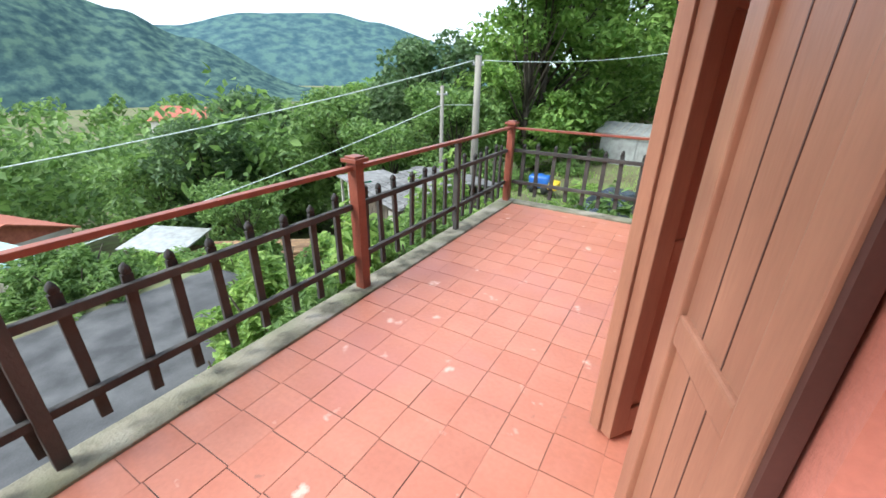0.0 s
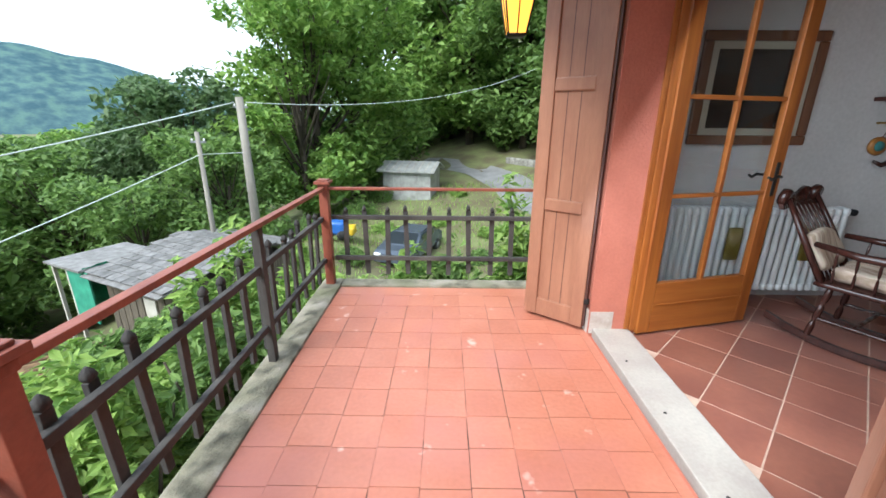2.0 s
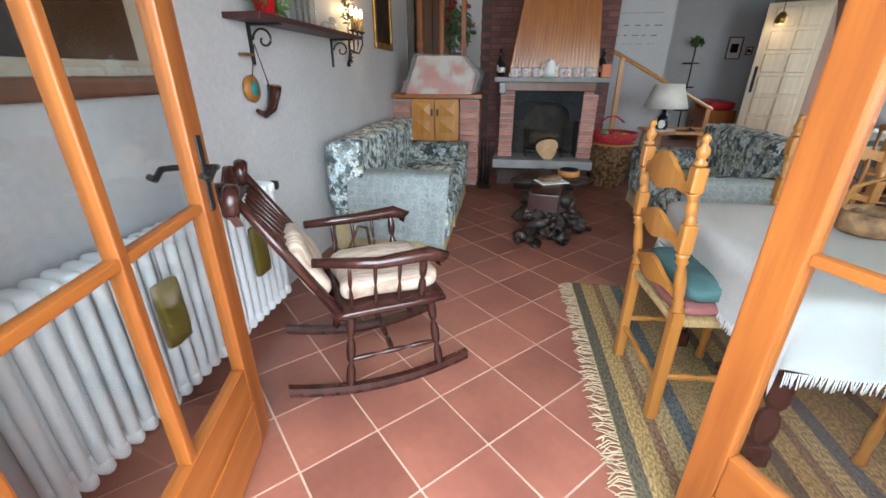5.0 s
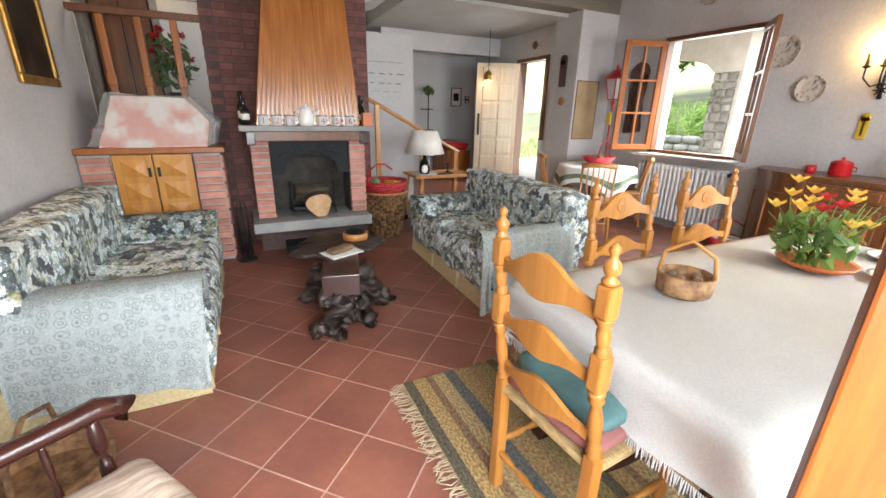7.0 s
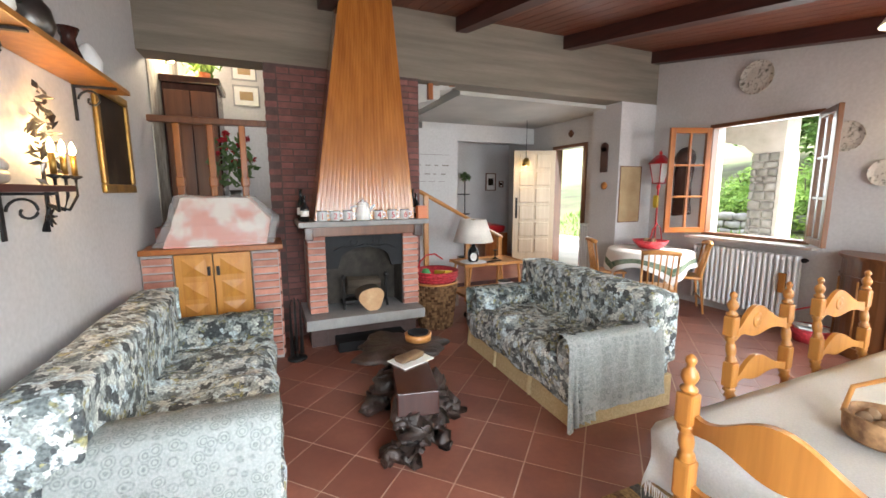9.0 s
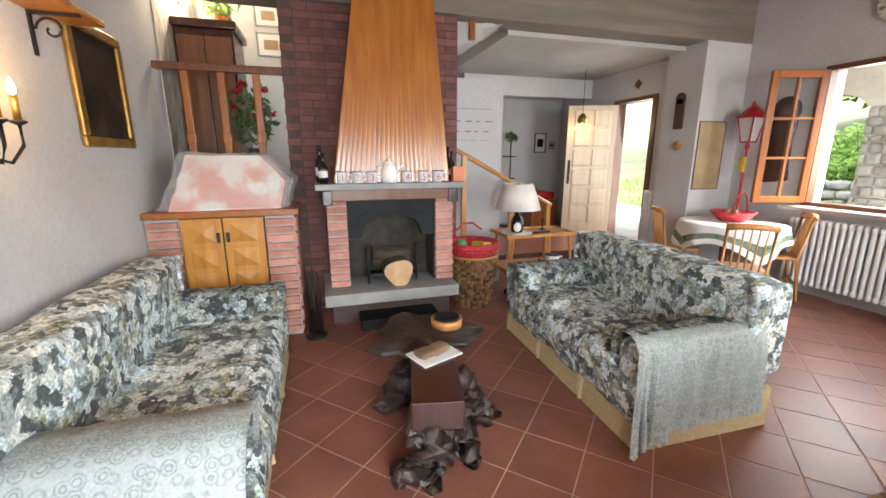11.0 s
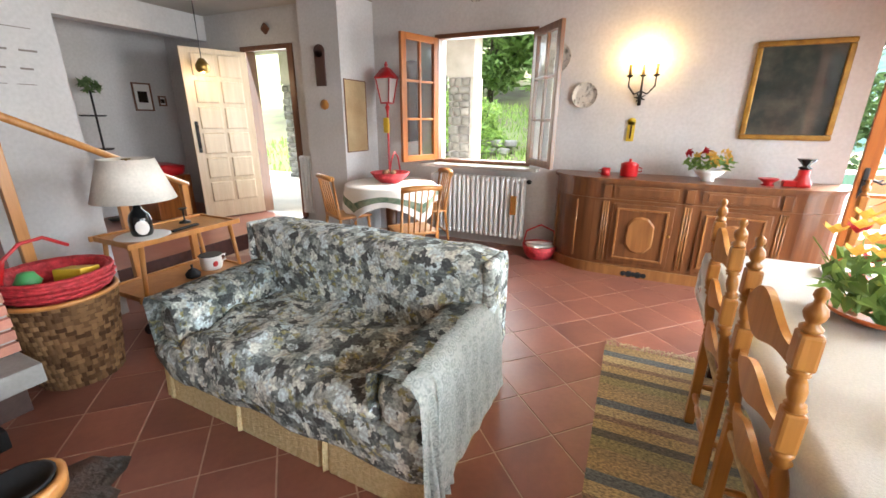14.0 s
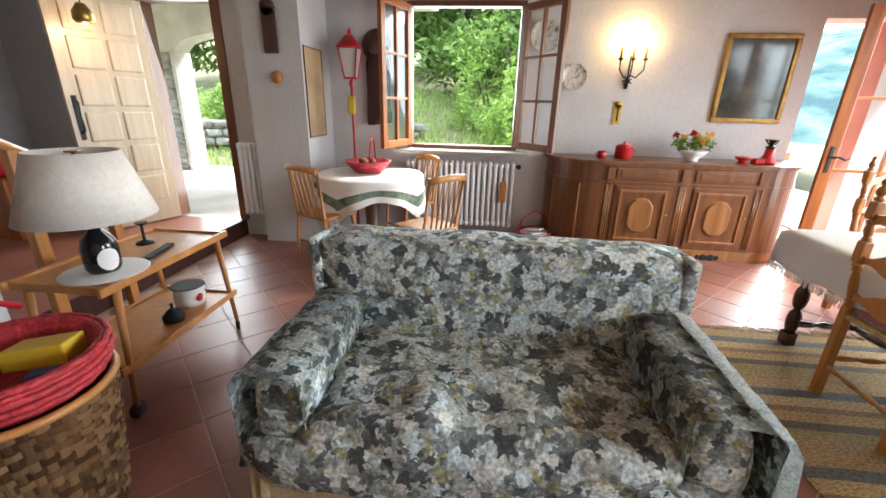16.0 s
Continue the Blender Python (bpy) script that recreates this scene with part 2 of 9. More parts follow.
M_MAT = plain("cream_passepartout", (0.40, 0.37, 0.30), 0.8)
M_OLIVE = mat("olive_ceramic", (0.16, 0.125, 0.02), scale=9, rough=0.3)
M_PLATE = mat("patterned_plate", (0.60, 0.56, 0.50), (0.16, 0.15, 0.13), scale=30, rough=0.25, bump=0.0, lo=0.32, hi=0.5)
M_PLASTIC = mat("milky_plastic_sheet", (0.66, 0.67, 0.68), (0.55, 0.56, 0.57), scale=5, rough=0.3, bump=0.5)
pn, pl_ = M_PLASTIC.node_tree.nodes, M_PLASTIC.node_tree.links
clear, veil = pn.new("ShaderNodeBsdfTransparent"), pn.new("ShaderNodeMixShader")
veil.inputs[0].default_value = 0.3
pl_.new(clear.outputs[0], veil.inputs[1])
pl_.new(pn["Principled BSDF"].outputs[0], veil.inputs[2])
pl_.new(veil.outputs[0], pn["Material Output"].inputs["Surface"])
M_FLOWC = mat("floral_cotton_cover", (0.78, 0.73, 0.69), (0.72, 0.32, 0.27), scale=4.5, rough=0.85, lo=0.42, hi=0.58, c=(0.75, 0.52, 0.46))
M_STONE = mat("fieldstone", (0.30, 0.29, 0.265), (0.18, 0.17, 0.155), scale=6, rough=0.9, bump=0.6, piece=0.2)
M_ASPH = mat("old_asphalt", (0.105, 0.104, 0.105), (0.04, 0.04, 0.042), scale=1.6, rough=0.9, bump=0.5, fine=35)
M_GRASS = mat("meadow_ground", (0.17, 0.20, 0.075), (0.11, 0.095, 0.05), scale=0.8, rough=0.95, bump=0.5, fine=8)
M_PORCH = mat("pale_porch_paving", (0.52, 0.49, 0.44), scale=2, rough=0.8)
M_BARK = mat("bark", (0.10, 0.078, 0.055), (0.05, 0.038, 0.028), scale=6, rough=0.95, bump=0.6, stretch=(1, 1, 0.3))
M_POLE = mat("weathered_pole", (0.30, 0.28, 0.24), (0.19, 0.17, 0.15), scale=5, rough=0.9, stretch=(1, 1, 0.2))
M_WIRE = plain("pale_cable", (0.55, 0.60, 0.58), 0.6)
M_ROOFT = mat("red_roof_tiles", (0.42, 0.13, 0.075), (0.28, 0.08, 0.05), scale=5, rough=0.85, stretch=(6, 1, 1))
M_SLROOF = mat("grey_slate_roof", (0.20, 0.195, 0.19), (0.12, 0.115, 0.11), scale=5, rough=0.8, bump=0.5, piece=0.25)
M_TARP = mat("green_tarpaulin", (0.06, 0.34, 0.22), (0.03, 0.22, 0.15), scale=4, rough=0.6)
M_TIN = mat("grey_sheet_metal", (0.46, 0.47, 0.46), (0.32, 0.32, 0.31), scale=3, rough=0.5, metal=0.3, bump=0.1)
M_WHITEW = mat("whitewash", (0.54, 0.515, 0.47), (0.40, 0.37, 0.32), scale=3, rough=0.9)
M_LOGS = mat("stacked_firewood", (0.30, 0.185, 0.095), (0.17, 0.10, 0.055), scale=5, rough=0.9, bump=0.5, piece=0.25)
M_GLASS = glass("clear_glass")
M_AMBER = glow("amber_lantern_glass", (1.0, 0.42, 0.05), 1.1)
M_BULB = glow("lit_bulb", (1.0, 0.72, 0.32), 14.0)
M_YEL = plain("yellow_enamel", (0.62, 0.42, 0.03), 0.4)
M_BLUE = plain("blue_plastic", (0.03, 0.12, 0.42), 0.35)
M_GRN = plain("green_plastic", (0.06, 0.30, 0.10), 0.4)
M_ORANGE = plain("orange_ceramic", (0.52, 0.13, 0.03), 0.4)
M_CARP = plain("dark_car_paint", (0.10, 0.12, 0.155), 0.2, 0.4)
M_CARG = plain("dark_car_glass", (0.02, 0.03, 0.035), 0.06)
M_RUBBER = plain("black_rubber", (0.015, 0.015, 0.015), 0.8)
M_PINKST = mat("sawn_log_face", (0.60, 0.40, 0.23), (0.48, 0.29, 0.15), scale=12, rough=0.8)
M_ROOT = mat("dark_root_wood", (0.055, 0.035, 0.029), (0.014, 0.009, 0.007), scale=9, rough=0.4, bump=0.8)


def leafmat(name, a, b):
    m, n, l, p = node_mat(name)
    g = n.new("ShaderNodeNewGeometry")
    r = n.new("ShaderNodeValToRGB")
    r.color_ramp.elements[0].color, r.color_ramp.elements[1].color = (*b, 1), (*a, 1)
    l.new(g.outputs["Random Per Island"], r.inputs["Fac"])
    l.new(r.outputs["Color"], p.inputs["Base Color"])
    p.inputs["Roughness"].default_value = 0.6
    tl = n.new("ShaderNodeBsdfTranslucent")
    l.new(r.outputs["Color"], tl.inputs["Color"])
    mx = n.new("ShaderNodeMixShader")
    mx.inputs[0].default_value = 0.45
    l.new(p.outputs[0], mx.inputs[1])
    l.new(tl.outputs[0], mx.inputs[2])
    l.new(mx.outputs[0], n["Material Output"].inputs["Surface"])
    return m


def flecks(m, col, scale, lo, hi, amount=0.8):
    """Worn spots of another colour spread over a surface."""
    n, l = m.node_tree.nodes, m.node_tree.links
    p = n["Principled BSDF"]
    g = n.new("ShaderNodeNewGeometry")
    nz = n.new("ShaderNodeTexNoise")
    nz.inputs["Scale"].default_value, nz.inputs["Detail"].default_value = scale, 5
    l.new(g.outputs["Position"], nz.inputs["Vector"])
    mr = n.new("ShaderNodeMapRange")
    mr.inputs["From Min"].default_value, mr.inputs["From Max"].default_value = lo, hi
    mr.inputs["To Max"].default_value = amount
    l.new(nz.outputs["Fac"], mr.inputs["Value"])
    mx = n.new("ShaderNodeMix")
    mx.data_type = "RGBA"
    mx.inputs["B"].default_value = (*col, 1)
    l.new(p.inputs["Base Color"].links[0].from_socket, mx.inputs["A"])
    l.new(mr.outputs["Result"], mx.inputs["Factor"])
    l.new(mx.outputs["Result"], p.inputs["Base Color"])


flecks(M_DECK, (0.44, 0.17, 0.14), 1.1, 0.50, 0.66, 0.7)
flecks(M_DECK, (0.70, 0.50, 0.42), 5.5, 0.66, 0.72, 0.75)
flecks(M_DECK, (0.22, 0.10, 0.08), 13.0, 0.70, 0.76, 0.6)
flecks(M_TILE, (0.16, 0.055, 0.042), 1.4, 0.48, 0.68, 0.55)
flecks(M_SHUT, (0.20, 0.085, 0.055), 2.2, 0.56, 0.72, 0.5)
flecks(M_KERB, (0.12, 0.13, 0.06), 3.0, 0.50, 0.64, 0.7)
M_SPLINT = leafmat("woven_splints", (0.46, 0.27, 0.13), (0.10, 0.045, 0.02))
M_LEAF = leafmat("fresh_leaves", (0.31, 0.46, 0.11), (0.11, 0.22, 0.04))
M_LEAFD = leafmat("dark_leaves", (0.16, 0.245, 0.10), (0.06, 0.115, 0.04))
M_LEAFM = leafmat("mid_green_leaves", (0.24, 0.37, 0.10), (0.08, 0.155, 0.035))
M_LEAFY = leafmat("bright_hedge_leaves", (0.40, 0.55, 0.14), (0.15, 0.27, 0.06))
M_PETY = leafmat("yellow_petals", (0.72, 0.52, 0.10), (0.62, 0.30, 0.06))
M_PETR = leafmat("red_petals", (0.45, 0.02, 0.03), (0.25, 0.008, 0.015))


def floral(name):
    """Grey, green and ivory blurred flowers printed on cotton."""
    m, n, l, p = node_mat(name)
    tc = n.new("ShaderNodeTexCoord")
    dark, slate, grey, pale, ice, olive = (0.07, 0.082, 0.085), (0.15, 0.18, 0.18), (0.32, 0.365, 0.355), (0.58, 0.62, 0.58), (0.52, 0.62, 0.64), (0.30, 0.28, 0.11)

    def petals(scale, warp_scale, amount, cols):
        nz = n.new("ShaderNodeTexNoise")
        nz.inputs["Scale"].default_value, nz.inputs["Detail"].default_value = warp_scale, 3
        l.new(tc.outputs["Object"], nz.inputs["Vector"])
        ad = n.new("ShaderNodeVectorMath")
        ad.operation = "MULTIPLY_ADD"
        ad.inputs[1].default_value = (amount, amount, amount)
        l.new(nz.outputs["Color"], ad.inputs[0])
        l.new(tc.outputs["Object"], ad.inputs[2])
        v = n.new("ShaderNodeTexVoronoi")
        v.inputs["Scale"].default_value = scale
        l.new(ad.outputs[0], v.inputs["Vector"])
        sp = n.new("ShaderNodeSeparateColor")
        l.new(v.outputs["Color"], sp.inputs[0])
        r = n.new("ShaderNodeValToRGB")
        r.color_ramp.interpolation = "CONSTANT"
        r.color_ramp.elements[0].position, r.color_ramp.elements[0].color = 0.0, (*cols[0], 1)
        r.color_ramp.elements[1].position, r.color_ramp.elements[1].color = (len(cols) - 1) / len(cols), (*cols[-1], 1)
        for k in range(1, len(cols) - 1):
            r.color_ramp.elements.new(k / len(cols)).color = (*cols[k], 1)
        l.new(sp.outputs[0], r.inputs["Fac"])
        return r.outputs["Color"]

    big = petals(22, 36, 0.075, (pale, slate, dark, ice, grey, slate, pale, dark, grey, ice))
    small = petals(40, 46, 0.045, (dark, olive, slate, pale, grey, dark, olive, ice))
    msk = n.new("ShaderNodeTexNoise")
    msk.inputs["Scale"].default_value, msk.inputs["Detail"].default_value = 10, 2
    l.new(tc.outputs["Object"], msk.inputs["Vector"])
    fac = n.new("ShaderNodeMapRange")
    fac.inputs["From Min"].default_value, fac.inputs["From Max"].default_value = 0.52, 0.60
    fac.inputs["To Max"].default_value = 0.8
    l.new(msk.outputs["Fac"], fac.inputs["Value"])
    pm = n.new("ShaderNodeMix")
    pm.data_type = "RGBA"
    l.new(fac.outputs["Result"], pm.inputs["Factor"])
    l.new(big, pm.inputs["A"])
    l.new(small, pm.inputs["B"])
    n2 = n.new("ShaderNodeTexNoise")
    n2.inputs["Scale"].default_value, n2.inputs["Detail"].default_value = 70, 5
    l.new(tc.outputs["Object"], n2.inputs["Vector"])
    g = n.new("ShaderNodeValToRGB")
    g.color_ramp.elements[0].position, g.color_ramp.elements[1].position = 0.34, 0.66
    g.color_ramp.elements[0].color, g.color_ramp.elements[1].color = (0.5, 0.5, 0.52, 1), (1.6, 1.6, 1.6, 1)
    l.new(n2.outputs["Fac"], g.inputs["Fac"])
    mx = n.new("ShaderNodeMix")
    mx.data_type, mx.blend_type = "RGBA", "MULTIPLY"
    mx.inputs["Factor"].default_value = 0.8
    l.new(pm.outputs["Result"], mx.inputs["A"])
    l.new(g.outputs["Color"], mx.inputs["B"])
    l.new(mx.outputs["Result"], p.inputs["Base Color"])
    p.inputs["Roughness"].default_value = 0.8
    bp = n.new("ShaderNodeBump")
    bp.inputs["Strength"].default_value = 0.35
    n3 = n.new("ShaderNodeTexNoise")
    n3.inputs["Scale"].default_value = 9
    l.new(tc.outputs["Object"], n3.inputs["Vector"])
    l.new(n3.outputs["Fac"], bp.inputs["Height"])
    bp.inputs["Distance"].default_value = 0.03
    l.new(bp.outputs["Normal"], p.inputs["Normal"])
    return m


def stripes(name):
    """Rag rug: bands across its length, with woven flecks."""
    m, n, l, p = node_mat(name)
    tc = n.new("ShaderNodeTexCoord")
    sx = n.new("ShaderNodeSeparateXYZ")
    l.new(tc.outputs["Object"], sx.inputs[0])
    mu = n.new("ShaderNodeMath")
    mu.operation = "MULTIPLY"
    mu.inputs[1].default_value = 1.9
    l.new(sx.outputs["Y"], mu.inputs[0])
    fr = n.new("ShaderNodeMath")
    fr.operation = "FRACT"
    l.new(mu.outputs[0], fr.inputs[0])
    r = n.new("ShaderNodeValToRGB")
    r.color_ramp.interpolation = "CONSTANT"
    r.color_ramp.elements[0].color = (0.30, 0.20, 0.09, 1)
    r.color_ramp.elements[1].position, r.color_ramp.elements[1].color = 0.16, (0.10, 0.11, 0.11, 1)
    for pos, col in ((0.28, (0.36, 0.26, 0.13)), (0.42, (0.20, 0.12, 0.07)), (0.5, (0.33, 0.22, 0.09)), (0.64, (0.09, 0.075, 0.05)), (0.74, (0.22, 0.17, 0.07)), (0.88, (0.25, 0.17, 0.08))):
        e = r.color_ramp.elements.new(pos)
        e.color = (*col, 1)
    l.new(fr.outputs[0], r.inputs["Fac"])
    mp = n.new("ShaderNodeMapping")
    mp.inputs["Scale"].default_value = (60, 110, 1)
    l.new(tc.outputs["Object"], mp.inputs["Vector"])
    n2 = n.new("ShaderNodeTexNoise")
    n2.inputs["Scale"].default_value = 1.0
    l.new(mp.outputs["Vector"], n2.inputs["Vector"])
    g = n.new("ShaderNodeValToRGB")
    g.color_ramp.elements[0].position, g.color_ramp.elements[1].position = 0.36, 0.66
    g.color_ramp.elements[0].color, g.color_ramp.elements[1].color = (0.5, 0.5, 0.5, 1), (1.35, 1.3, 1.2, 1)
    l.new(n2.outputs["Fac"], g.inputs["Fac"])
    mx = n.new("ShaderNodeMix")
    mx.data_type, mx.blend_type = "RGBA", "MULTIPLY"
    mx.inputs["Factor"].default_value = 1.0
    l.new(r.outputs["Color"], mx.inputs["A"])
    l.new(g.outputs["Color"], mx.inputs["B"])
    l.new(mx.outputs["Result"], p.inputs["Base Color"])
    p.inputs["Roughness"].default_value = 0.95
    bp = n.new("ShaderNodeBump")
    bp.inputs["Strength"].default_value, bp.inputs["Distance"].default_value = 0.6, 0.006
    l.new(n2.outputs["Fac"], bp.inputs["Height"])
    l.new(bp.outputs["Normal"], p.inputs["Normal"])
    return m




def lace(name):
    """Ivory cotton with woven rings."""
    m, n, l, p = node_mat(name)
    tc = n.new("ShaderNodeTexCoord")
    v = n.new("ShaderNodeTexVoronoi")
    v.inputs["Scale"].default_value, v.inputs["Randomness"].default_value = 21, 0.55
    l.new(tc.outputs["Object"], v.inputs["Vector"])
    r = n.new("ShaderNodeValToRGB")
    r.color_ramp.elements[0].position, r.color_ramp.elements[0].color = 0.0, (0.66, 0.71, 0.69, 1)
    r.color_ramp.elements[1].position, r.color_ramp.elements[1].color = 0.72, (0.60, 0.65, 0.64, 1)
    for pos, col in ((0.16, (0.62, 0.67, 0.65)), (0.24, (0.38, 0.44, 0.44)), (0.34, (0.64, 0.69, 0.67)), (0.46, (0.42, 0.48, 0.48)), (0.56, (0.62, 0.66, 0.65))):
        r.color_ramp.elements.new(pos).color = (*col, 1)
    l.new(v.outputs["Distance"], r.inputs["Fac"])
    nz = n.new("ShaderNodeTexNoise")
    nz.inputs["Scale"].default_value = 90
    l.new(tc.outputs["Object"], nz.inputs["Vector"])
    mx = n.new("ShaderNodeMix")
    mx.data_type, mx.blend_type = "RGBA", "OVERLAY"
    mx.inputs["Factor"].default_value = 0.5
    l.new(r.outputs["Color"], mx.inputs["A"])
    l.new(nz.outputs["Fac"], mx.inputs["B"])
    l.new(mx.outputs["Result"], p.inputs["Base Color"])
    p.inputs["Roughness"].default_value = 0.9
    bp = n.new("ShaderNodeBump")
    bp.inputs["Strength"].default_value, bp.inputs["Distance"].default_value = 0.5, 0.01
    l.new(nz.outputs["Fac"], bp.inputs["Height"])
    l.new(bp.outputs["Normal"], p.inputs["Normal"])
    return m


M_FLORAL = floral("floral_slipcover")
M_THROW = lace("pale_patterned_throw")
M_RUG = stripes("striped_rag_rug")
# Blue haze of the valley air is mixed into both hill colours.
M_HILL = mat("hazy_wooded_hillside", (0.105, 0.165, 0.13), (0.04, 0.072, 0.08), scale=0.09, rough=1.0, bump=0.0, fine=0.55, lo=0.38, hi=0.62, c=(0.065, 0.11, 0.105), detail=10.0, spec=0.0)
M_HILLFAR = mat("haze_tinted_wooded_hill", (0.10, 0.17, 0.155), (0.05, 0.095, 0.115), scale=0.035, rough=1.0, bump=0.0, fine=0.22, lo=0.38, hi=0.62, c=(0.075, 0.13, 0.14), detail=10.0, spec=0.0)


# ---- mesh helpers ----
def B():
    return bmesh.new()


def box(bm, x0, y0, z0, x1, y1, z1, bev=0.0):
    vs = bmesh.ops.create_cube(bm, size=1.0)["verts"]
    for v in vs:
        v.co = Vector((x0 + (v.co.x + 0.5) * (x1 - x0), y0 + (v.co.y + 0.5) * (y1 - y0), z0 + (v.co.z + 0.5) * (z1 - z0)))
    if bev:
        es = list({e for v in vs for e in v.link_edges})
        bmesh.ops.bevel(bm, geom=es, offset=bev, segments=2, affect="EDGES", profile=0.6)
    return bm


def quad(bm, *pts):
    return bm.faces.new([bm.verts.new(p) for p in pts])


def lathe(bm, prof, seg=14, m=None):
    """Turn a profile of (radius, height) about z, then move it by m."""
    m = m or Matrix()
    rings = []
    for r, z in prof:
        rings.append([bm.verts.new(m @ Vector((max(r, 1e-4) * math.cos(a), max(r, 1e-4) * math.sin(a), z))) for a in (2 * math.pi * i / seg for i in range(seg))])
    for a, b in zip(rings, rings[1:]):
        for i in range(seg):
            j = (i + 1) % seg
            bm.faces.new((a[i], a[j], b[j], b[i])).smooth = True
    bm.faces.new(rings[0][::-1])
    bm.faces.new(rings[-1])
    return bm


def tube(bm, pts, r, seg=8):
    """A round bar along a line of points; r: one radius, or one for each point."""
    pts = [Vector(p) for p in pts]
    rs = r if isinstance(r, (list, tuple)) else [r] * len(pts)
    rings = []
    for i, p in enumerate(pts):
        d = (pts[min(i + 1, len(pts) - 1)] - pts[max(i - 1, 0)]).normalized()
        u = d.orthogonal().normalized() if abs(d.z) > 0.99 else d.cross(Vector((0, 0, 1))).normalized()
        w = d.cross(u)
        rings.append([bm.verts.new(p + rs[i] * (math.cos(a) * u + math.sin(a) * w)) for a in (2 * math.pi * k / seg for k in range(seg))])
    for a, b in zip(rings, rings[1:]):
        for k in range(seg):
            j = (k + 1) % seg
            bm.faces.new((a[k], a[j], b[j], b[k])).smooth = True
    bm.faces.new(rings[0][::-1])
    bm.faces.new(rings[-1])
    return bm


def turned(bm, p, q, r, beads=4, seg=10):
    """A turned spindle from p to q with beads along it."""
    p, q = Vector(p), Vector(q)
    L = (q - p).length
    prof = []
    n = beads * 6
    for i in range(n + 1):
        t = i / n
        s = 0.72 + 0.38 * abs(math.sin(math.pi * beads * t)) - (0.25 if i % 6 == 0 and 0 < i < n else 0)
        prof.append((r * s, t * L))
    return lathe(bm, prof, seg, Matrix.Translation(p) @ (q - p).to_track_quat("Z", "Y").to_matrix().to_4x4())


def vase(bm, p, q, r, seg=12):
    """A turned post section with collars at its ends and a long vase between."""
    p, q = Vector(p), Vector(q)
    L = (q - p).length
    prof = [(r * f, t * L) for t, f in ((0, 0.85), (0.05, 1.1), (0.10, 0.72), (0.15, 1.02), (0.20, 0.66), (0.34, 0.84), (0.50, 0.94), (0.66, 0.84), (0.80, 0.62), (0.85, 1.02), (0.90, 0.72), (0.95, 1.1), (1, 0.85))]
    return lathe(bm, prof, seg, Matrix.Translation(p) @ (q - p).to_track_quat("Z", "Y").to_matrix().to_4x4())


def soft(bm, x0, y0, z0, x1, y1, z1, r=0.08, amp=0.012, seed=0, cuts=7):
    """A padded, slightly lumpy block."""
    tmp = bmesh.new()
    bmesh.ops.create_cube(tmp, size=1.0)
    bmesh.ops.subdivide_edges(tmp, edges=tmp.edges[:], cuts=cuts, use_grid_fill=True)
    c = Vector(((x0 + x1) / 2, (y0 + y1) / 2, (z0 + z1) / 2))
    h = Vector(((x1 - x0) / 2, (y1 - y0) / 2, (z1 - z0) / 2))
    r = min(r, *h)
    vm = {}
    for v in tmp.verts:
        q = Vector((v.co.x * 2 * h.x, v.co.y * 2 * h.y, v.co.z * 2 * h.z))
        inner = Vector([max(-(h[k] - r), min(h[k] - r, q[k])) for k in range(3)])
        d = q - inner
        if d.length > 1e-6:
            q = inner + d.normalized() * r
        w = c + q
        w += Vector((noise.noise(w * 5 + Vector((seed, 0, 0))), noise.noise(w * 5 + Vector((0, seed + 7, 0))), noise.noise(w * 6 + Vector((0, 0, seed + 3))))) * amp * 2
        vm[v] = bm.verts.new(w)
    for f in tmp.faces:
        bm.faces.new([vm[v] for v in f.verts]).smooth = True
    tmp.free()
    return bm


def mesh_of(bm, name, material):
    bmesh.ops.recalc_face_normals(bm, faces=bm.faces[:])
    me = bpy.data.meshes.new(name)
    bm.to_mesh(me)
    bm.free()
    me.materials.append(material)
    return me


def part(name, bm, material, parent, label="", m=None):
    ob = new(name, mesh_of(bm, name, material))
    ob.parent = parent
    if m is not None:
        ob.matrix_basis = m
    return tagged(ob, label)


def struct(name, bm, material, label, category="structure"):
    return tagged(new(name, mesh_of(bm, name, material)), label, category, kind="structure")


def single(name, bm, material, label, category, m=None, group=""):
    ob = new(name, mesh_of(bm, name, material))
    if m is not None:
        ob.matrix_basis = m
    return tagged(ob, label, category, group)


def thing(name, label, category, m=None, group=""):
    ob = new(name)
    ob.empty_display_size = 0.1
    if m is not None:
        ob.matrix_basis = m
    return tagged(ob, label, category, group)


def piece(name, mesh, parent, m):
    ob = new(name, mesh)
    ob.parent = parent
    ob.matrix_basis = m
    return ob

# ---- the house ----
XW0, XW1 = 0.40, 0.72          # terrace wall, outer and inner face
YS, YN = -1.08, 5.29           # living room, south and north wall faces
XE = 6.15                      # east line of the living room
D1, D2 = (2.85, 4.60), (-0.25, 1.50)   # french doors in the terrace wall
DH = 2.25
zc = lambda x: 2.60 + (x - 0.72) * 0.17

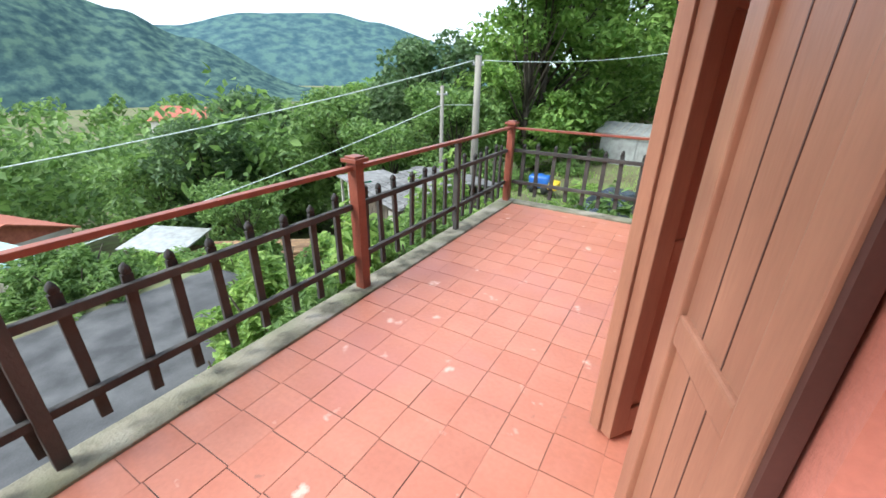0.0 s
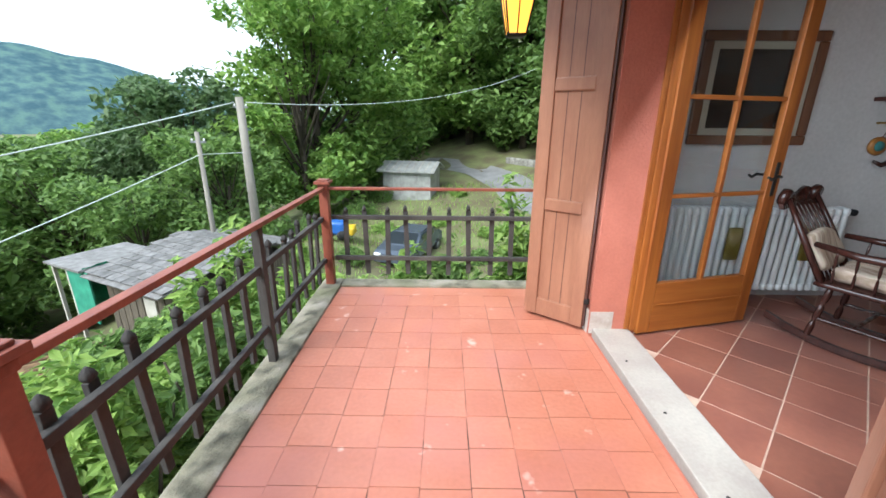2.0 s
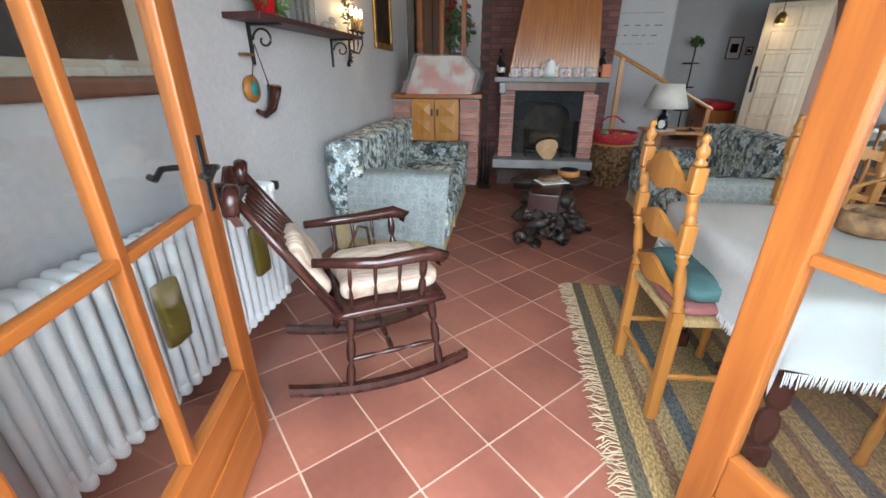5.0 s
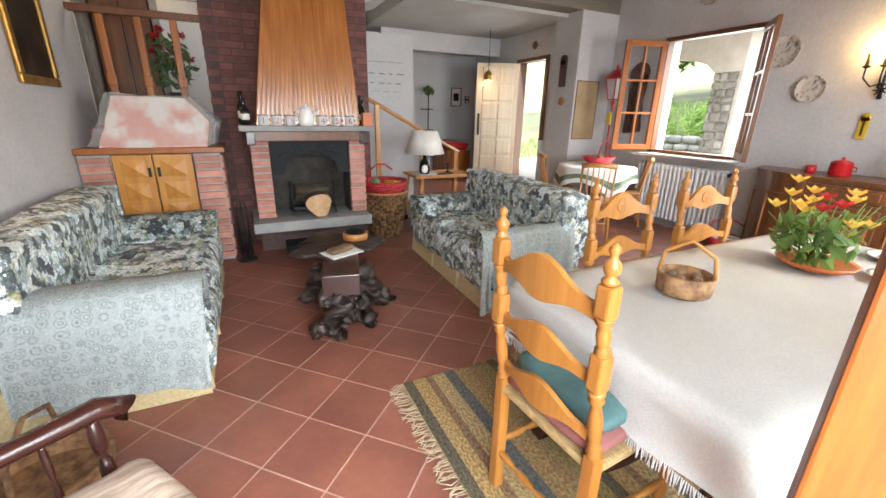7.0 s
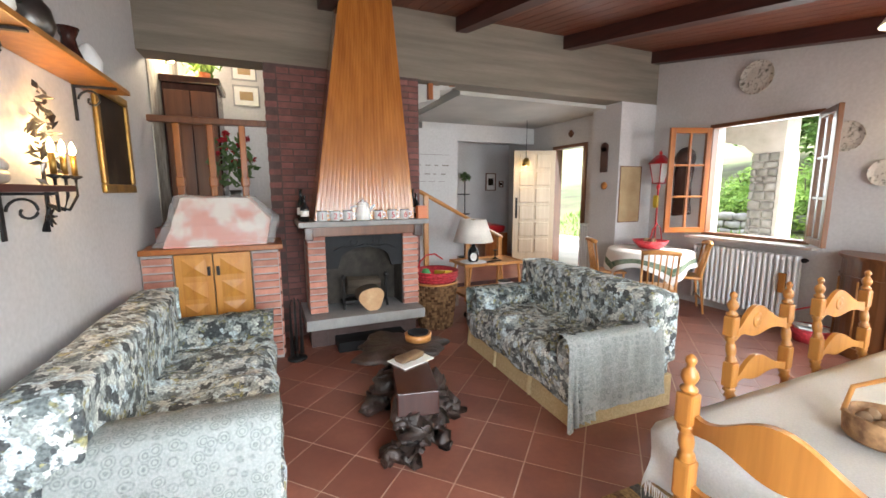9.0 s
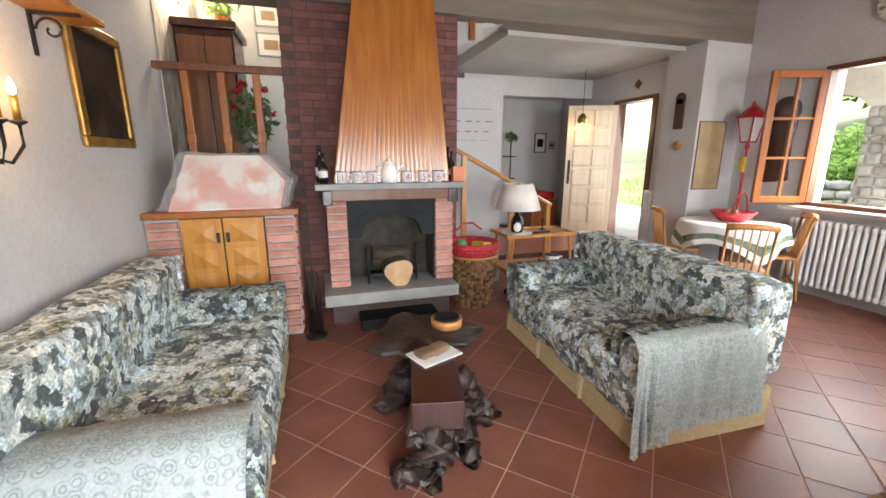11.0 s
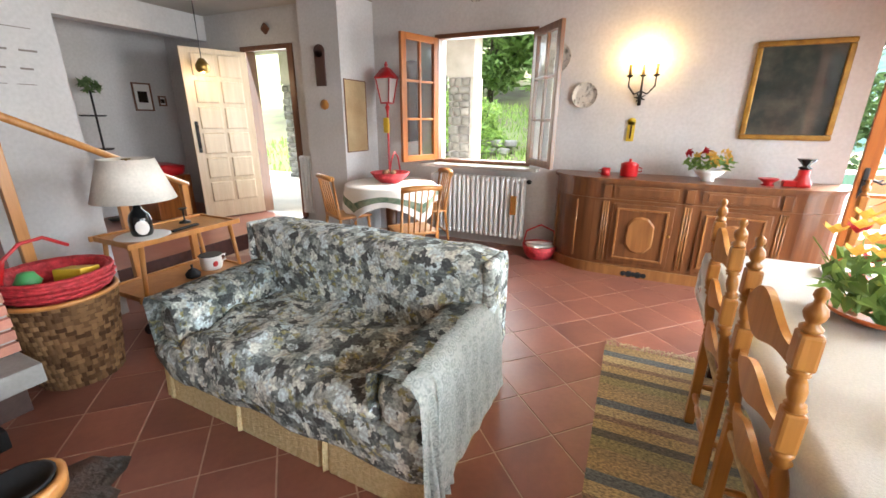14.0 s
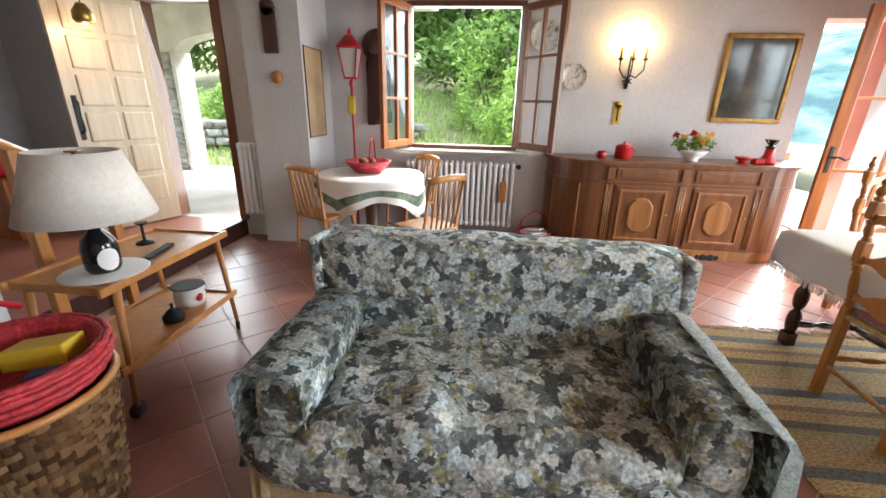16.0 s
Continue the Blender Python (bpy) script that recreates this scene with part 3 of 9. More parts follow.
bm = B()
box(bm, XW0, 4.60, -2.6, XW1, YN + 0.3, 2.6)
box(bm, XW0, 1.50, -2.6, XW1, 2.85, 2.6)
box(bm, XW0, YS - 0.3, -2.6, XW1, -0.25, 2.6)
for a, b in (D1, D2):
    box(bm, XW0, a, DH, XW1, b, 2.6)
    box(bm, XW0, a, -2.6, XW1, b, -0.03)
wall_w = struct("wall_west", bm, M_PINK, "salmon stucco outer wall facing the terrace", "wall")
bm = B()
for a, b in ((4.60, YN), (1.50, 2.85), (YS, -0.25)):
    box(bm, XW1 + 0.003, a, 0, XW1 + 0.02, b, 2.62)
for a, b in (D1, D2):
    box(bm, XW1 + 0.003, a, DH, XW1 + 0.02, b, 2.62)
struct("wall_west_lining", bm, M_WALL, "white plastered inside of the terrace wall", "wall")
bm = B()
for y in (4.597, 2.853):
    box(bm, XW0 + 0.005, y - 0.004, 0.0, XW0 + 0.16, y + 0.004, 0.16)
box(bm, XW0 - 0.012, 4.605, 0.0, XW0 - 0.002, 4.74, 0.17)
struct("wall_west_patch", bm, M_RAWPL, "worn bare plaster at the foot of the door jamb", "wall patch")
bm = B()
box(bm, XW0 - 0.01, YN, -2.6, 9.6, YN + 0.3, 4.4)
struct("wall_north", bm, M_WALL, "white plastered long wall of the living room", "wall")
wx0, wx1, wz0, wz1 = 4.10, 5.30, 0.96, 2.39
bm = B()
box(bm, 1.36, YS - 0.3, -2.6, wx0, YS, 4.2)
box(bm, XW1, YS - 0.3, 2.25, 1.36, YS, 4.2)
box(bm, XW1, YS - 0.3, -2.6, 1.36, YS, -0.02)
box(bm, wx1, YS - 0.3, -2.6, 6.5, YS, 4.2)
box(bm, wx0, YS - 0.3, -2.6, wx1, YS, wz0 - 0.04)
box(bm, wx0, YS - 0.3, wz1, wx1, YS, 4.2)
struct("wall_south", bm, M_WALL, "white plastered wall with the open window", "wall")
bm = B()
box(bm, XE, YS, 0, XE + 0.55, -0.40, 2.80)
struct("pillar", bm, M_WALL, "white plastered square pillar beside the hall", "pillar")
bm = B()
box(bm, XE, YS, 2.80, XE + 0.3, YN, 4.2)
struct("concrete_beam", bm, M_CONC, "grey board-marked concrete beam over the hall opening", "beam")

# ceiling: boards on beams, rising to the east
bm = B()
x0, x1 = XW0 - 0.1, XE + 0.05
k = 46
for i in range(k):
    ya, yb = YS - 0.1 + (YN + 0.2 - YS) * i / k, YS - 0.1 + (YN + 0.2 - YS) * (i + 1) / k - 0.006
    v = [bm.verts.new((x, y, zc(x) + d)) for d in (0, 0.03) for x, y in ((x0, ya), (x1, ya), (x1, yb), (x0, yb))]
    for f in ((0, 1, 2, 3), (7, 6, 5, 4), (0, 4, 5, 1), (1, 5, 6, 2), (2, 6, 7, 3), (3, 7, 4, 0)):
        bm.faces.new([v[j] for j in f])
struct("ceiling", bm, M_CEIL, "dark red stained board ceiling sloping up to the fireplace", "ceiling")
# Roof out of view; its eave is drawn out to shade wall and shutters.
bm = B()
v = [bm.verts.new((x, y, zc(x) + d)) for d in (0.04, 0.2) for x, y in ((-0.4, YS - 0.5), (XE + 0.3, YS - 0.5), (XE + 0.3, YN + 0.5), (-0.4, YN + 0.5))]
for f in ((0, 1, 2, 3), (7, 6, 5, 4), (0, 4, 5, 1), (1, 5, 6, 2), (2, 6, 7, 3), (3, 7, 4, 0)):
    bm.faces.new([v[j] for j in f])
struct("roof", bm, M_ROOFT, "unseen tiled roof over the living room with a shading eave", "roof")
for y in (-0.98, 0.60, 2.13, 3.66, 5.19):
    bm = B()
    v = [bm.verts.new((x, yy, zc(x) + d)) for d in (-0.16, -0.002) for x, yy in ((XW1, y - 0.07), (XE, y - 0.07), (XE, y + 0.07), (XW1, y + 0.07))]
    for f in ((0, 1, 2, 3), (7, 6, 5, 4), (0, 4, 5, 1), (1, 5, 6, 2), (2, 6, 7, 3), (3, 7, 4, 0)):
        bm.faces.new([v[j] for j in f])
    struct("ceiling_beam", bm, M_BEAM, "dark brown ceiling beam", "beam")

# floors
bm = B()
box(bm, XW1 - 0.02, YS, -0.2, 7.04, YN, -0.0025)
floor = struct("floor", bm, M_GROUT, "diagonal terracotta tile floor with pale joints", "floor")
bm = B()
box(bm, XW0 + 0.03, D1[0], -0.03, XW1 - 0.04, D1[1], 0.035, 0.008)
thr = struct("door_threshold", bm, M_MARBLE, "white marble door threshold", "threshold")
for y in (3.2, 3.28, 3.75, 4.2):
    part("bolt_hole", lathe(B(), [(0.009, 0), (0.008, 0.003)], 8, pose(XW0 + 0.1, y, 0.034)), M_IRON, thr)
bm = B()
box(bm, XW0 + 0.03, D2[0], -0.03, XW1 - 0.04, D2[1], 0.035, 0.008)
struct("door_threshold", bm, M_MARBLE, "white marble door threshold", "threshold")
HZ = 0.17
bm = B()
box(bm, 7.04, -0.58, -0.1, 9.4, 3.2, HZ)
struct("hall_floor", bm, M_TILE, "raised terracotta hall floor", "floor")
bm = B()
box(bm, 7.02, -0.58, -0.005, 7.038, 1.78, HZ + 0.004)
struct("hall_step", bm, M_BEAM, "dark stone edge of the hall step", "step")

# hall, stairs and landing
dx0, dx1, dz = 7.05, 7.82, 2.31
bm = B()
box(bm, 6.70, -0.72, -1, dx0, -0.58, 3.0)
box(bm, dx1, -0.72, -1, 9.4, -0.58, 3.0)
box(bm, dx0, -0.72, dz, dx1, -0.58, 3.0)
box(bm, dx0, -0.72, -1, dx1, -0.58, HZ - 0.02)
struct("wall_entrance", bm, M_WALL, "white plastered hall wall with the entrance door", "wall")
bm = B()
box(bm, 9.4, -0.9, -1, 9.7, YN, 5.2)
struct("wall_east", bm, M_WALL, "white plastered end wall of the hall", "wall")
bm = B()
box(bm, 8.5, -0.58, 2.45, 8.7, 1.76, 2.75)
struct("hall_lintel", bm, M_WALL, "white lintel over the hall niche", "lintel")
bm = B()
box(bm, 7.0, 1.78, 0, 7.2, 3.28, 2.4)
struct("stair_wall", bm, M_WALL, "white plastered stair wall", "wall")
bm = B()
box(bm, XE + 0.3, -0.9, 2.75, 9.4, 2.0, 2.95)
struct("hall_ceiling", bm, M_CEILW, "white plaster hall ceiling", "ceiling")
bm = B()
box(bm, XE + 0.3, 2.0, 4.4, 9.7, YN + 0.3, 4.6)
box(bm, XE + 0.3, 1.85, 2.95, 9.7, 2.0, 4.6)
struct("landing_ceiling", bm, M_CEILW, "white plaster ceiling over the stair landing", "ceiling")
st = thing("staircase", "white staircase with pine handrail climbing behind the chimney", "staircase")
bm = B()
box(bm, 0, 0, 0, 0.50, 0.27, 0.17, 0.01)
me_step = mesh_of(bm, "step", M_MARBLE)
for i in range(7):
    piece("step", me_step, st, pose(6.48, 2.0 + 0.27 * i, 0.0 + 0.165 * i))
for i in range(6):
    bm = B()
    v = [bm.verts.new((x, y, z)) for x in (6.3, 6.98) for y, z in ((2.9 - 0.28 * i, 2.62 + 0.17 * i), (2.62 - 0.28 * i, 2.62 + 0.17 * i), (2.62 - 0.28 * i, 2.48 + 0.17 * i), (2.9 - 0.28 * i, 2.40 + 0.17 * i))]
    for f in ((0, 1, 2, 3), (7, 6, 5, 4), (0, 4, 5, 1), (1, 5, 6, 2), (2, 6, 7, 3), (3, 7, 4, 0)):
        bm.faces.new([v[j] for j in f])
    part("upper_step", bm, M_CEILW, st)
    bm = B()
    box(bm, 6.26, 2.72 - 0.28 * i, 2.45 + 0.17 * i, 6.31, 2.78 - 0.28 * i, 3.4 + 0.17 * i, 0.006)
    part("baluster", bm, M_PINE, st)
bm = B()
tube(bm, [(6.30, 2.75, 1.62), (6.88, 1.1, 0.86)], 0.026)
part("handrail", bm, M_PALE, st)
for y, z in ((2.5, 0.0), (1.8, 0.0), (1.15, 0.0)):
    bm = B()
    xr = 6.88 - (y - 1.1) * 0.3515
    box(bm, xr - 0.025, y - 0.03, z, xr + 0.025, y + 0.03, 0.85 + (y - 1.1) * 0.4606, 0.006)
    part("newel", bm, M_PALE, st)
bm = B()
box(bm, XE + 0.3, 3.3, 1.05, 9.4, YN, 1.25)
struct("landing_floor", bm, M_MIDW, "brown landing floor above the stairs", "floor")
bm = B()
box(bm, 8.0, 3.0, 1.25, 8.15, YN, 4.4)
struct("landing_wall", bm, M_WALL, "white wall at the back of the landing", "wall")
bm = B()
box(bm, XE + 0.302, YN - 0.012, 1.25, 8.0, YN - 0.002, 4.4)
struct("landing_wallpaper", bm, mat("leafy_wallpaper", (0.55, 0.52, 0.46), (0.30, 0.27, 0.22), scale=16, rough=0.9, stretch=(1, 1, 0.4)), "grey leafy wallpaper beside the landing", "wallpaper")
bm = B()
box(bm, XE, 4.27, 1.0, XE + 0.28, YN, 1.22)
struct("landing_parapet", bm, M_BRICKD, "low brick parapet of the landing", "parapet")
rl = thing("landing_railing", "brown wooden railing with turned balusters on the landing", "railing")
bm = B()
box(bm, 6.22, 4.27, 2.2, 6.30, YN - 0.01, 2.26, 0.01)
part("handrail", bm, M_MIDW, rl)
for y in (4.5, 4.78, 5.06):
    bm = B()
    box(bm, 6.235, y - 0.03, 1.22, 6.285, y + 0.03, 2.2, 0.01)
    box(bm, 6.228, y - 0.04, 1.6, 6.292, y + 0.04, 1.7, 0.015)
    part("baluster", bm, M_PINE, rl)

# ---- fireplace ----
fp = thing("fireplace", "brick fireplace with stone mantel and black iron smoke plate", "fireplace")
bm = B()
box(bm, 6.14, 2.67, 0, XE + 0.28, 4.27, 2.80)
core = part("masonry", bm, M_MORTD, fp)
for y in (3.82, 2.88):
    part("pier", box(B(), 5.64, y, 0.371, 6.139, y + 0.16, 1.15), M_MORTL, fp)
    # Dark mortar on the feet stands in for the shade under the slab.
    part("pier_foot", box(B(), 5.72, y, 0.0, 6.139, y + 0.16, 0.269), M_MORTD, fp)
part("back", box(B(), 5.957, 3.042, 0.371, 6.139, 3.818, 1.2), M_MORTD, fp)
part("base", box(B(), 5.72, 3.042, 0.0, 6.0, 3.818, 0.269), M_MORTD, fp)
bm = B()
box(bm, 5.42, 2.88, 0.27, 6.14, 4.04, 0.37, 0.008)
part("hearth_slab", bm, M_SLATE, fp, "grey stone hearth slab")
bm = B()
box(bm, 5.47, 3.05, 0.0, 5.9, 3.75, 0.10, 0.01)
part("hearth_base", bm, M_SOOT, fp, "low black plinth below the slab")
part("fire_back", box(B(), 5.945, 3.053, 0.372, 5.955, 3.808, 1.2), M_FIRE, fp, "sooty firebox lining")
part("fire_cheek", box(B(), 5.66, 3.044, 0.372, 5.943, 3.052, 1.2), M_FIRE, fp, "sooty firebox lining")
part("fire_cheek", box(B(), 5.66, 3.809, 0.372, 5.943, 3.816, 1.2), M_FIRE, fp, "sooty firebox lining")
bm = B()
box(bm, 5.50, 2.80, 1.225, 6.14, 4.06, 1.275, 0.008)
part("mantel_shelf", bm, M_SLATE, fp, "grey stone mantel shelf")
bm = B()
box(bm, 5.56, 2.90, 1.13, 5.66, 3.96, 1.224, 0.006)
part("mantel_beam", bm, M_MIDW, fp)
for y in (2.86, 3.93):
    bm = B()
    box(bm, 5.53, y, 1.10, 5.66, y + 0.08, 1.224, 0.01)
    part("bracket", bm, M_DARKW, fp)
bm = B()
n = 20
for i in range(n):
    ya, yb = 3.04 + 0.78 * i / n, 3.04 + 0.78 * (i + 1) / n
    arch = lambda y: 0.84 + 0.16 * max(0.0, 1 - ((y - 3.43) / 0.27) ** 2) ** 0.5 if abs(y - 3.43) < 0.27 else 0.80
    quad(bm, (5.655, ya, arch(ya)), (5.655, yb, arch(yb)), (5.655, yb, 1.13), (5.655, ya, 1.13))
    quad(bm, (5.655, ya, arch(ya)), (5.655, yb, arch(yb)), (5.70, yb, arch(yb)), (5.70, ya, arch(ya)))
part("smoke_plate", bm, M_SOOT, fp, "black sheet-iron smoke plate with arched edge")
for sg in (-1, 1):
    pts_ = []
    for i in range(26):
        an = 0.4 + i * 0.36
        rr_ = 0.055 * (1 - i / 30)
        pts_.append((5.650, 3.43 + sg * (0.12 + rr_ * math.cos(an)), 1.055 + rr_ * math.sin(an)))
    part("scroll", tube(B(), pts_, 0.005, 6), M_SOOT, fp, "scroll beaten into the iron plate")
    part("scroll", tube(B(), [(5.650, 3.43 + sg * 0.01, 1.03), (5.650, 3.43 + sg * 0.10, 1.005), (5.650, 3.43 + sg * 0.22, 1.02), (5.650, 3.43 + sg * 0.31, 0.98)], 0.005, 6), M_SOOT, fp, "scroll beaten into the iron plate")
# hood of boards
hood = part("hood", box(B(), 5.8, 3.2, 1.28, 6.1, 3.5, 1.3), M_HOOD, fp, "tapered chimney hood of varnished vertical boards")
nb = 24
for i in range(nb):
    bm = B()
    g = 0.0003
    f0, f1 = i / nb, (i + 1) / nb
    lo0, lo1 = 2.92 + 0.99 * f0 + g, 2.92 + 0.99 * f1 - g
    hi0, hi1 = 3.09 + 0.43 * f0 + g / 2, 3.09 + 0.43 * f1 - g / 2
    z0, z1 = 1.279, 3.72
    xa, xb = 5.60, 5.80
    v = [bm.verts.new(p) for p in ((xa, lo0, z0), (xa - 0.0016, (lo0 * 3 + lo1) / 4, z0), (xa - 0.0016, (lo0 + lo1 * 3) / 4, z0), (xa, lo1, z0), (xa + 0.02, lo1, z0), (xa + 0.02, lo0, z0),
                                   (xb, hi0, z1), (xb - 0.001, (hi0 * 3 + hi1) / 4, z1), (xb - 0.001, (hi0 + hi1 * 3) / 4, z1), (xb, hi1, z1), (xb + 0.02, hi1, z1), (xb + 0.02, hi0, z1))]
    for k in range(6):
        bm.faces.new((v[k], v[(k + 1) % 6], v[6 + (k + 1) % 6], v[6 + k]))
    bm.faces.new(v[5::-1])
    bm.faces.new(v[6:])
    part("board", bm, M_HOOD, hood)
for lo, hi in ((2.92, 3.09), (3.91, 3.52)):
    bm = B()
    s = 0.012 if lo < 3.3 else -0.012
    v = [bm.verts.new(p) for p in ((5.61, lo, 1.279), (6.14, lo, 1.279), (6.14, hi, 3.72), (5.81, hi, 3.72), (5.61, lo + s, 1.279), (6.14, lo + s, 1.279), (6.14, hi + s, 3.72), (5.81, hi + s, 3.72))]
    for f in ((0, 1, 2, 3), (7, 6, 5, 4), (0, 4, 5, 1), (1, 5, 6, 2), (2, 6, 7, 3), (3, 7, 4, 0)):
        bm.faces.new([v[j] for j in f])
    part("side_board", bm, M_HOOD, hood)

# brick cabinet beside the fireplace
cb = thing("brick_cabinet", "brick wood store with two honey pine doors", "cabinet")
bm = B()
box(bm, 5.60, 4.24, 0, 6.14, 4.46, 1.03)
box(bm, 5.60, 5.06, 0, 6.14, 5.285, 1.03)
box(bm, 5.60, 4.46, 0, 6.14, 5.06, 0.40)
box(bm, 5.9, 4.46, 0.40, 6.14, 5.06, 1.03)
part("body", bm, M_MORTL, cb)
bm = B()
box(bm, 5.54, 4.20, 1.04, 6.14, 5.285, 1.085, 0.006)
part("top", bm, M_PINEX, cb, "honey pine cabinet top")
for y0, y1 in ((4.47, 4.76), (4.77, 5.05)):
    bm = B()
    box(bm, 5.575, y0, 0.41, 5.60, y1, 1.03, 0.004)
    dr = part("door", bm, M_GOLD, cb)
    for z0 in (0.45, 0.64, 0.84):
        bm = B()
        v = [bm.verts.new(p) for p in ((5.574, y0 + 0.05, z0), (5.574, y1 - 0.05, z0), (5.574, y1 - 0.05, z0 + 0.15), (5.574, y0 + 0.05, z0 + 0.15), (5.555, (y0 + y1) / 2, z0 + 0.075))]
        for f in ((0, 1, 4), (1, 2, 4), (2, 3, 4), (3, 0, 4)):
            bm.faces.new([v[j] for j in f])
        part("panel", bm, M_GOLD, dr)
    bm = B()
    yk = y1 - 0.03 if y0 < 4.6 else y0 + 0.03
    box(bm, 5.56, yk - 0.012, 0.84, 5.576, yk + 0.012, 0.92, 0.004)
    part("latch", bm, M_IRON, dr, "black iron latch")


# ---- french doors, shutters, windows ----
def glazed_leaf(name, label, w, h, rows, cols, m, wood_v=M_PINE, wood_h=M_PINEX, low=0.36, st=0.095, handle=True, group="french door leaves"):
    """A glazed leaf hinged at x = 0 that reaches along x, its foot at z = 0."""
    t = thing(name, label, "door" if low > 0.2 else "window", m, group)
    for x in (0, w - st):
        part("stile", box(B(), x, -0.022, 0, x + st, 0.022, h, 0.006), wood_v, t)
    part("top_rail", box(B(), st, -0.022, h - st, w - st, 0.022, h, 0.006), wood_h, t)
    part("bottom_rail", box(B(), st, -0.022, 0, w - st, 0.022, low, 0.006), wood_h, t)
    if low > 0.2:
        part("moulding", box(B(), st, 0.02, low * 0.55, w - st, 0.03, low * 0.55 + 0.012, 0.004), wood_h, t)
        part("moulding", box(B(), st, -0.03, low * 0.55, w - st, -0.02, low * 0.55 + 0.012, 0.004), wood_h, t)
    gx, gz = (w - 2 * st) / cols, (h - st - low) / rows
    for i in range(1, cols):
        part("glazing_bar", box(B(), st + gx * i - 0.014, -0.018, low, st + gx * i + 0.014, 0.018, h - st, 0.005), wood_v, t)
    for j in range(1, rows):
        part("glazing_bar", box(B(), st, -0.016, low + gz * j - 0.013, w - st, 0.016, low + gz * j + 0.013, 0.005), wood_h, t)
    pane = mesh_of(box(B(), 0.002, -0.002, 0.002, gx - 0.002, 0.002, gz - 0.002), "pane", M_GLASS)
    for i in range(cols):
        for j in range(rows):
            p = piece("pane", pane, t, pose(st + gx * i, 0, low + gz * j))
            p.visible_shadow = False
    if handle:
        bm = B()
        for s in (-1, 1):
            tube(bm, [(w - 0.045, s * 0.022, 1.05), (w - 0.045, s * 0.06, 1.05), (w - 0.09, s * 0.07, 1.055), (w - 0.13, s * 0.07, 1.035), (w - 0.16, s * 0.065, 1.05)], 0.009, 7)
        box(bm, w - 0.06, -0.027, 0.92, w - 0.03, 0.027, 1.14, 0.004)
        part("door_handle", bm, M_IRON, t, "black wrought-iron lever handle")
    return t


def shutter(m, w=0.5, h=2.2, name="shutter", label="brown painted panelled shutter leaf folded open"):
    """One panelled leaf, hinged at x = 0."""
    t = thing(name, label, "shutter", m, "terrace shutters")
    part("board", box(B(), 0.02, -0.009, 0.02, w - 0.02, 0.009, h - 0.02), M_SHUT, t)
    for x in (0, w - 0.085):
        part("stile", box(B(), x, -0.027, 0, x + 0.085, 0.027, h, 0.006), M_SHUT, t)
    for z0, z1 in ((0, 0.13), (0.79, 0.87), (1.55, 1.63), (h - 0.12, h)):
        bm = B()
        box(bm, 0.085, -0.025, z0, w - 0.085, 0.025, z1, 0.008)
        part("rail", bm, M_SHUT, t)
    # Raised dark strips stand in for the shade inside the board grooves.
    for i in (1, 2):
        x = 0.085 + (w - 0.17) * i / 3
        part("groove_shade", box(B(), x - 0.002, -0.0105, 0.13, x + 0.002, 0.0105, h - 0.12), M_SHUTD, t)
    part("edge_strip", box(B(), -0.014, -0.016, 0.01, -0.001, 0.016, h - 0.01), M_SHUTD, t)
    part("hinge", box(B(), -0.03, -0.006, 0.18, 0.03, 0.024, 0.215, 0.003), M_IRON, t, "black iron hinge")
    return t


def rz_to(a, b):
    return math.degrees(math.atan2(b[1] - a[1], b[0] - a[0]))


def between(a, b, z=0.0):
    return pose(a[0], a[1], z, 0, 0, rz_to(a, b))


glazed_leaf("french_door", "open glazed french door leaf in honey pine", 0.915, 2.2, 3, 2, between((0.71, 4.575), (1.60, 4.80), 0.02))
glazed_leaf("french_door", "open glazed french door leaf in honey pine", 0.86, 2.2, 3, 2, between((0.71, 2.895), (1.49, 3.30), 0.02), handle=False)
glazed_leaf("french_door", "glazed french door leaf in honey pine near the sideboard", 0.86, 2.2, 3, 2, between((0.71, -0.20), (1.60, -0.36), 0.02))
glazed_leaf("french_door", "glazed french door leaf in honey pine standing open", 0.86, 2.2, 3, 2, between((0.715, 1.455), (0.78, 1.0), 0.02), handle=False)
for a, b in (D1, D2):
    bm = B()
    for y0, y1, x0, x1 in ((a, a + 0.03, 0.67, 0.75), (b - 0.03, b, 0.67, 0.75), (a, a + 0.018, 0.64, 0.67), (b - 0.018, b, 0.64, 0.67)):
        box(bm, x0, y0, 0.036, x1, y1, DH, 0.006)
    box(bm, 0.67, a + 0.03, DH - 0.04, 0.75, b - 0.03, DH, 0.006)
    for y0, y1 in ((a - 0.06, a), (b, b + 0.06)):
        box(bm, XW1 + 0.021, y0, 0, XW1 + 0.04, y1, DH + 0.06, 0.006)
    struct("door_frame", bm, M_PINE, "honey pine french door frame", "door frame")
shutter(between((0.37, 4.635), (0.03, 4.90), 0.03), 0.43)
shutter(between((0.345, 4.665), (0.05, 4.96), 0.03), 0.43)
shutter(between((0.36, 2.80), (0.07, 2.40), 0.03), 0.50)
shutter(between((0.385, 2.74), (0.125, 2.39), 0.03), 0.45)
shutter(between((0.37, 1.58), (0.225, 2.02), 0.03), 0.47)
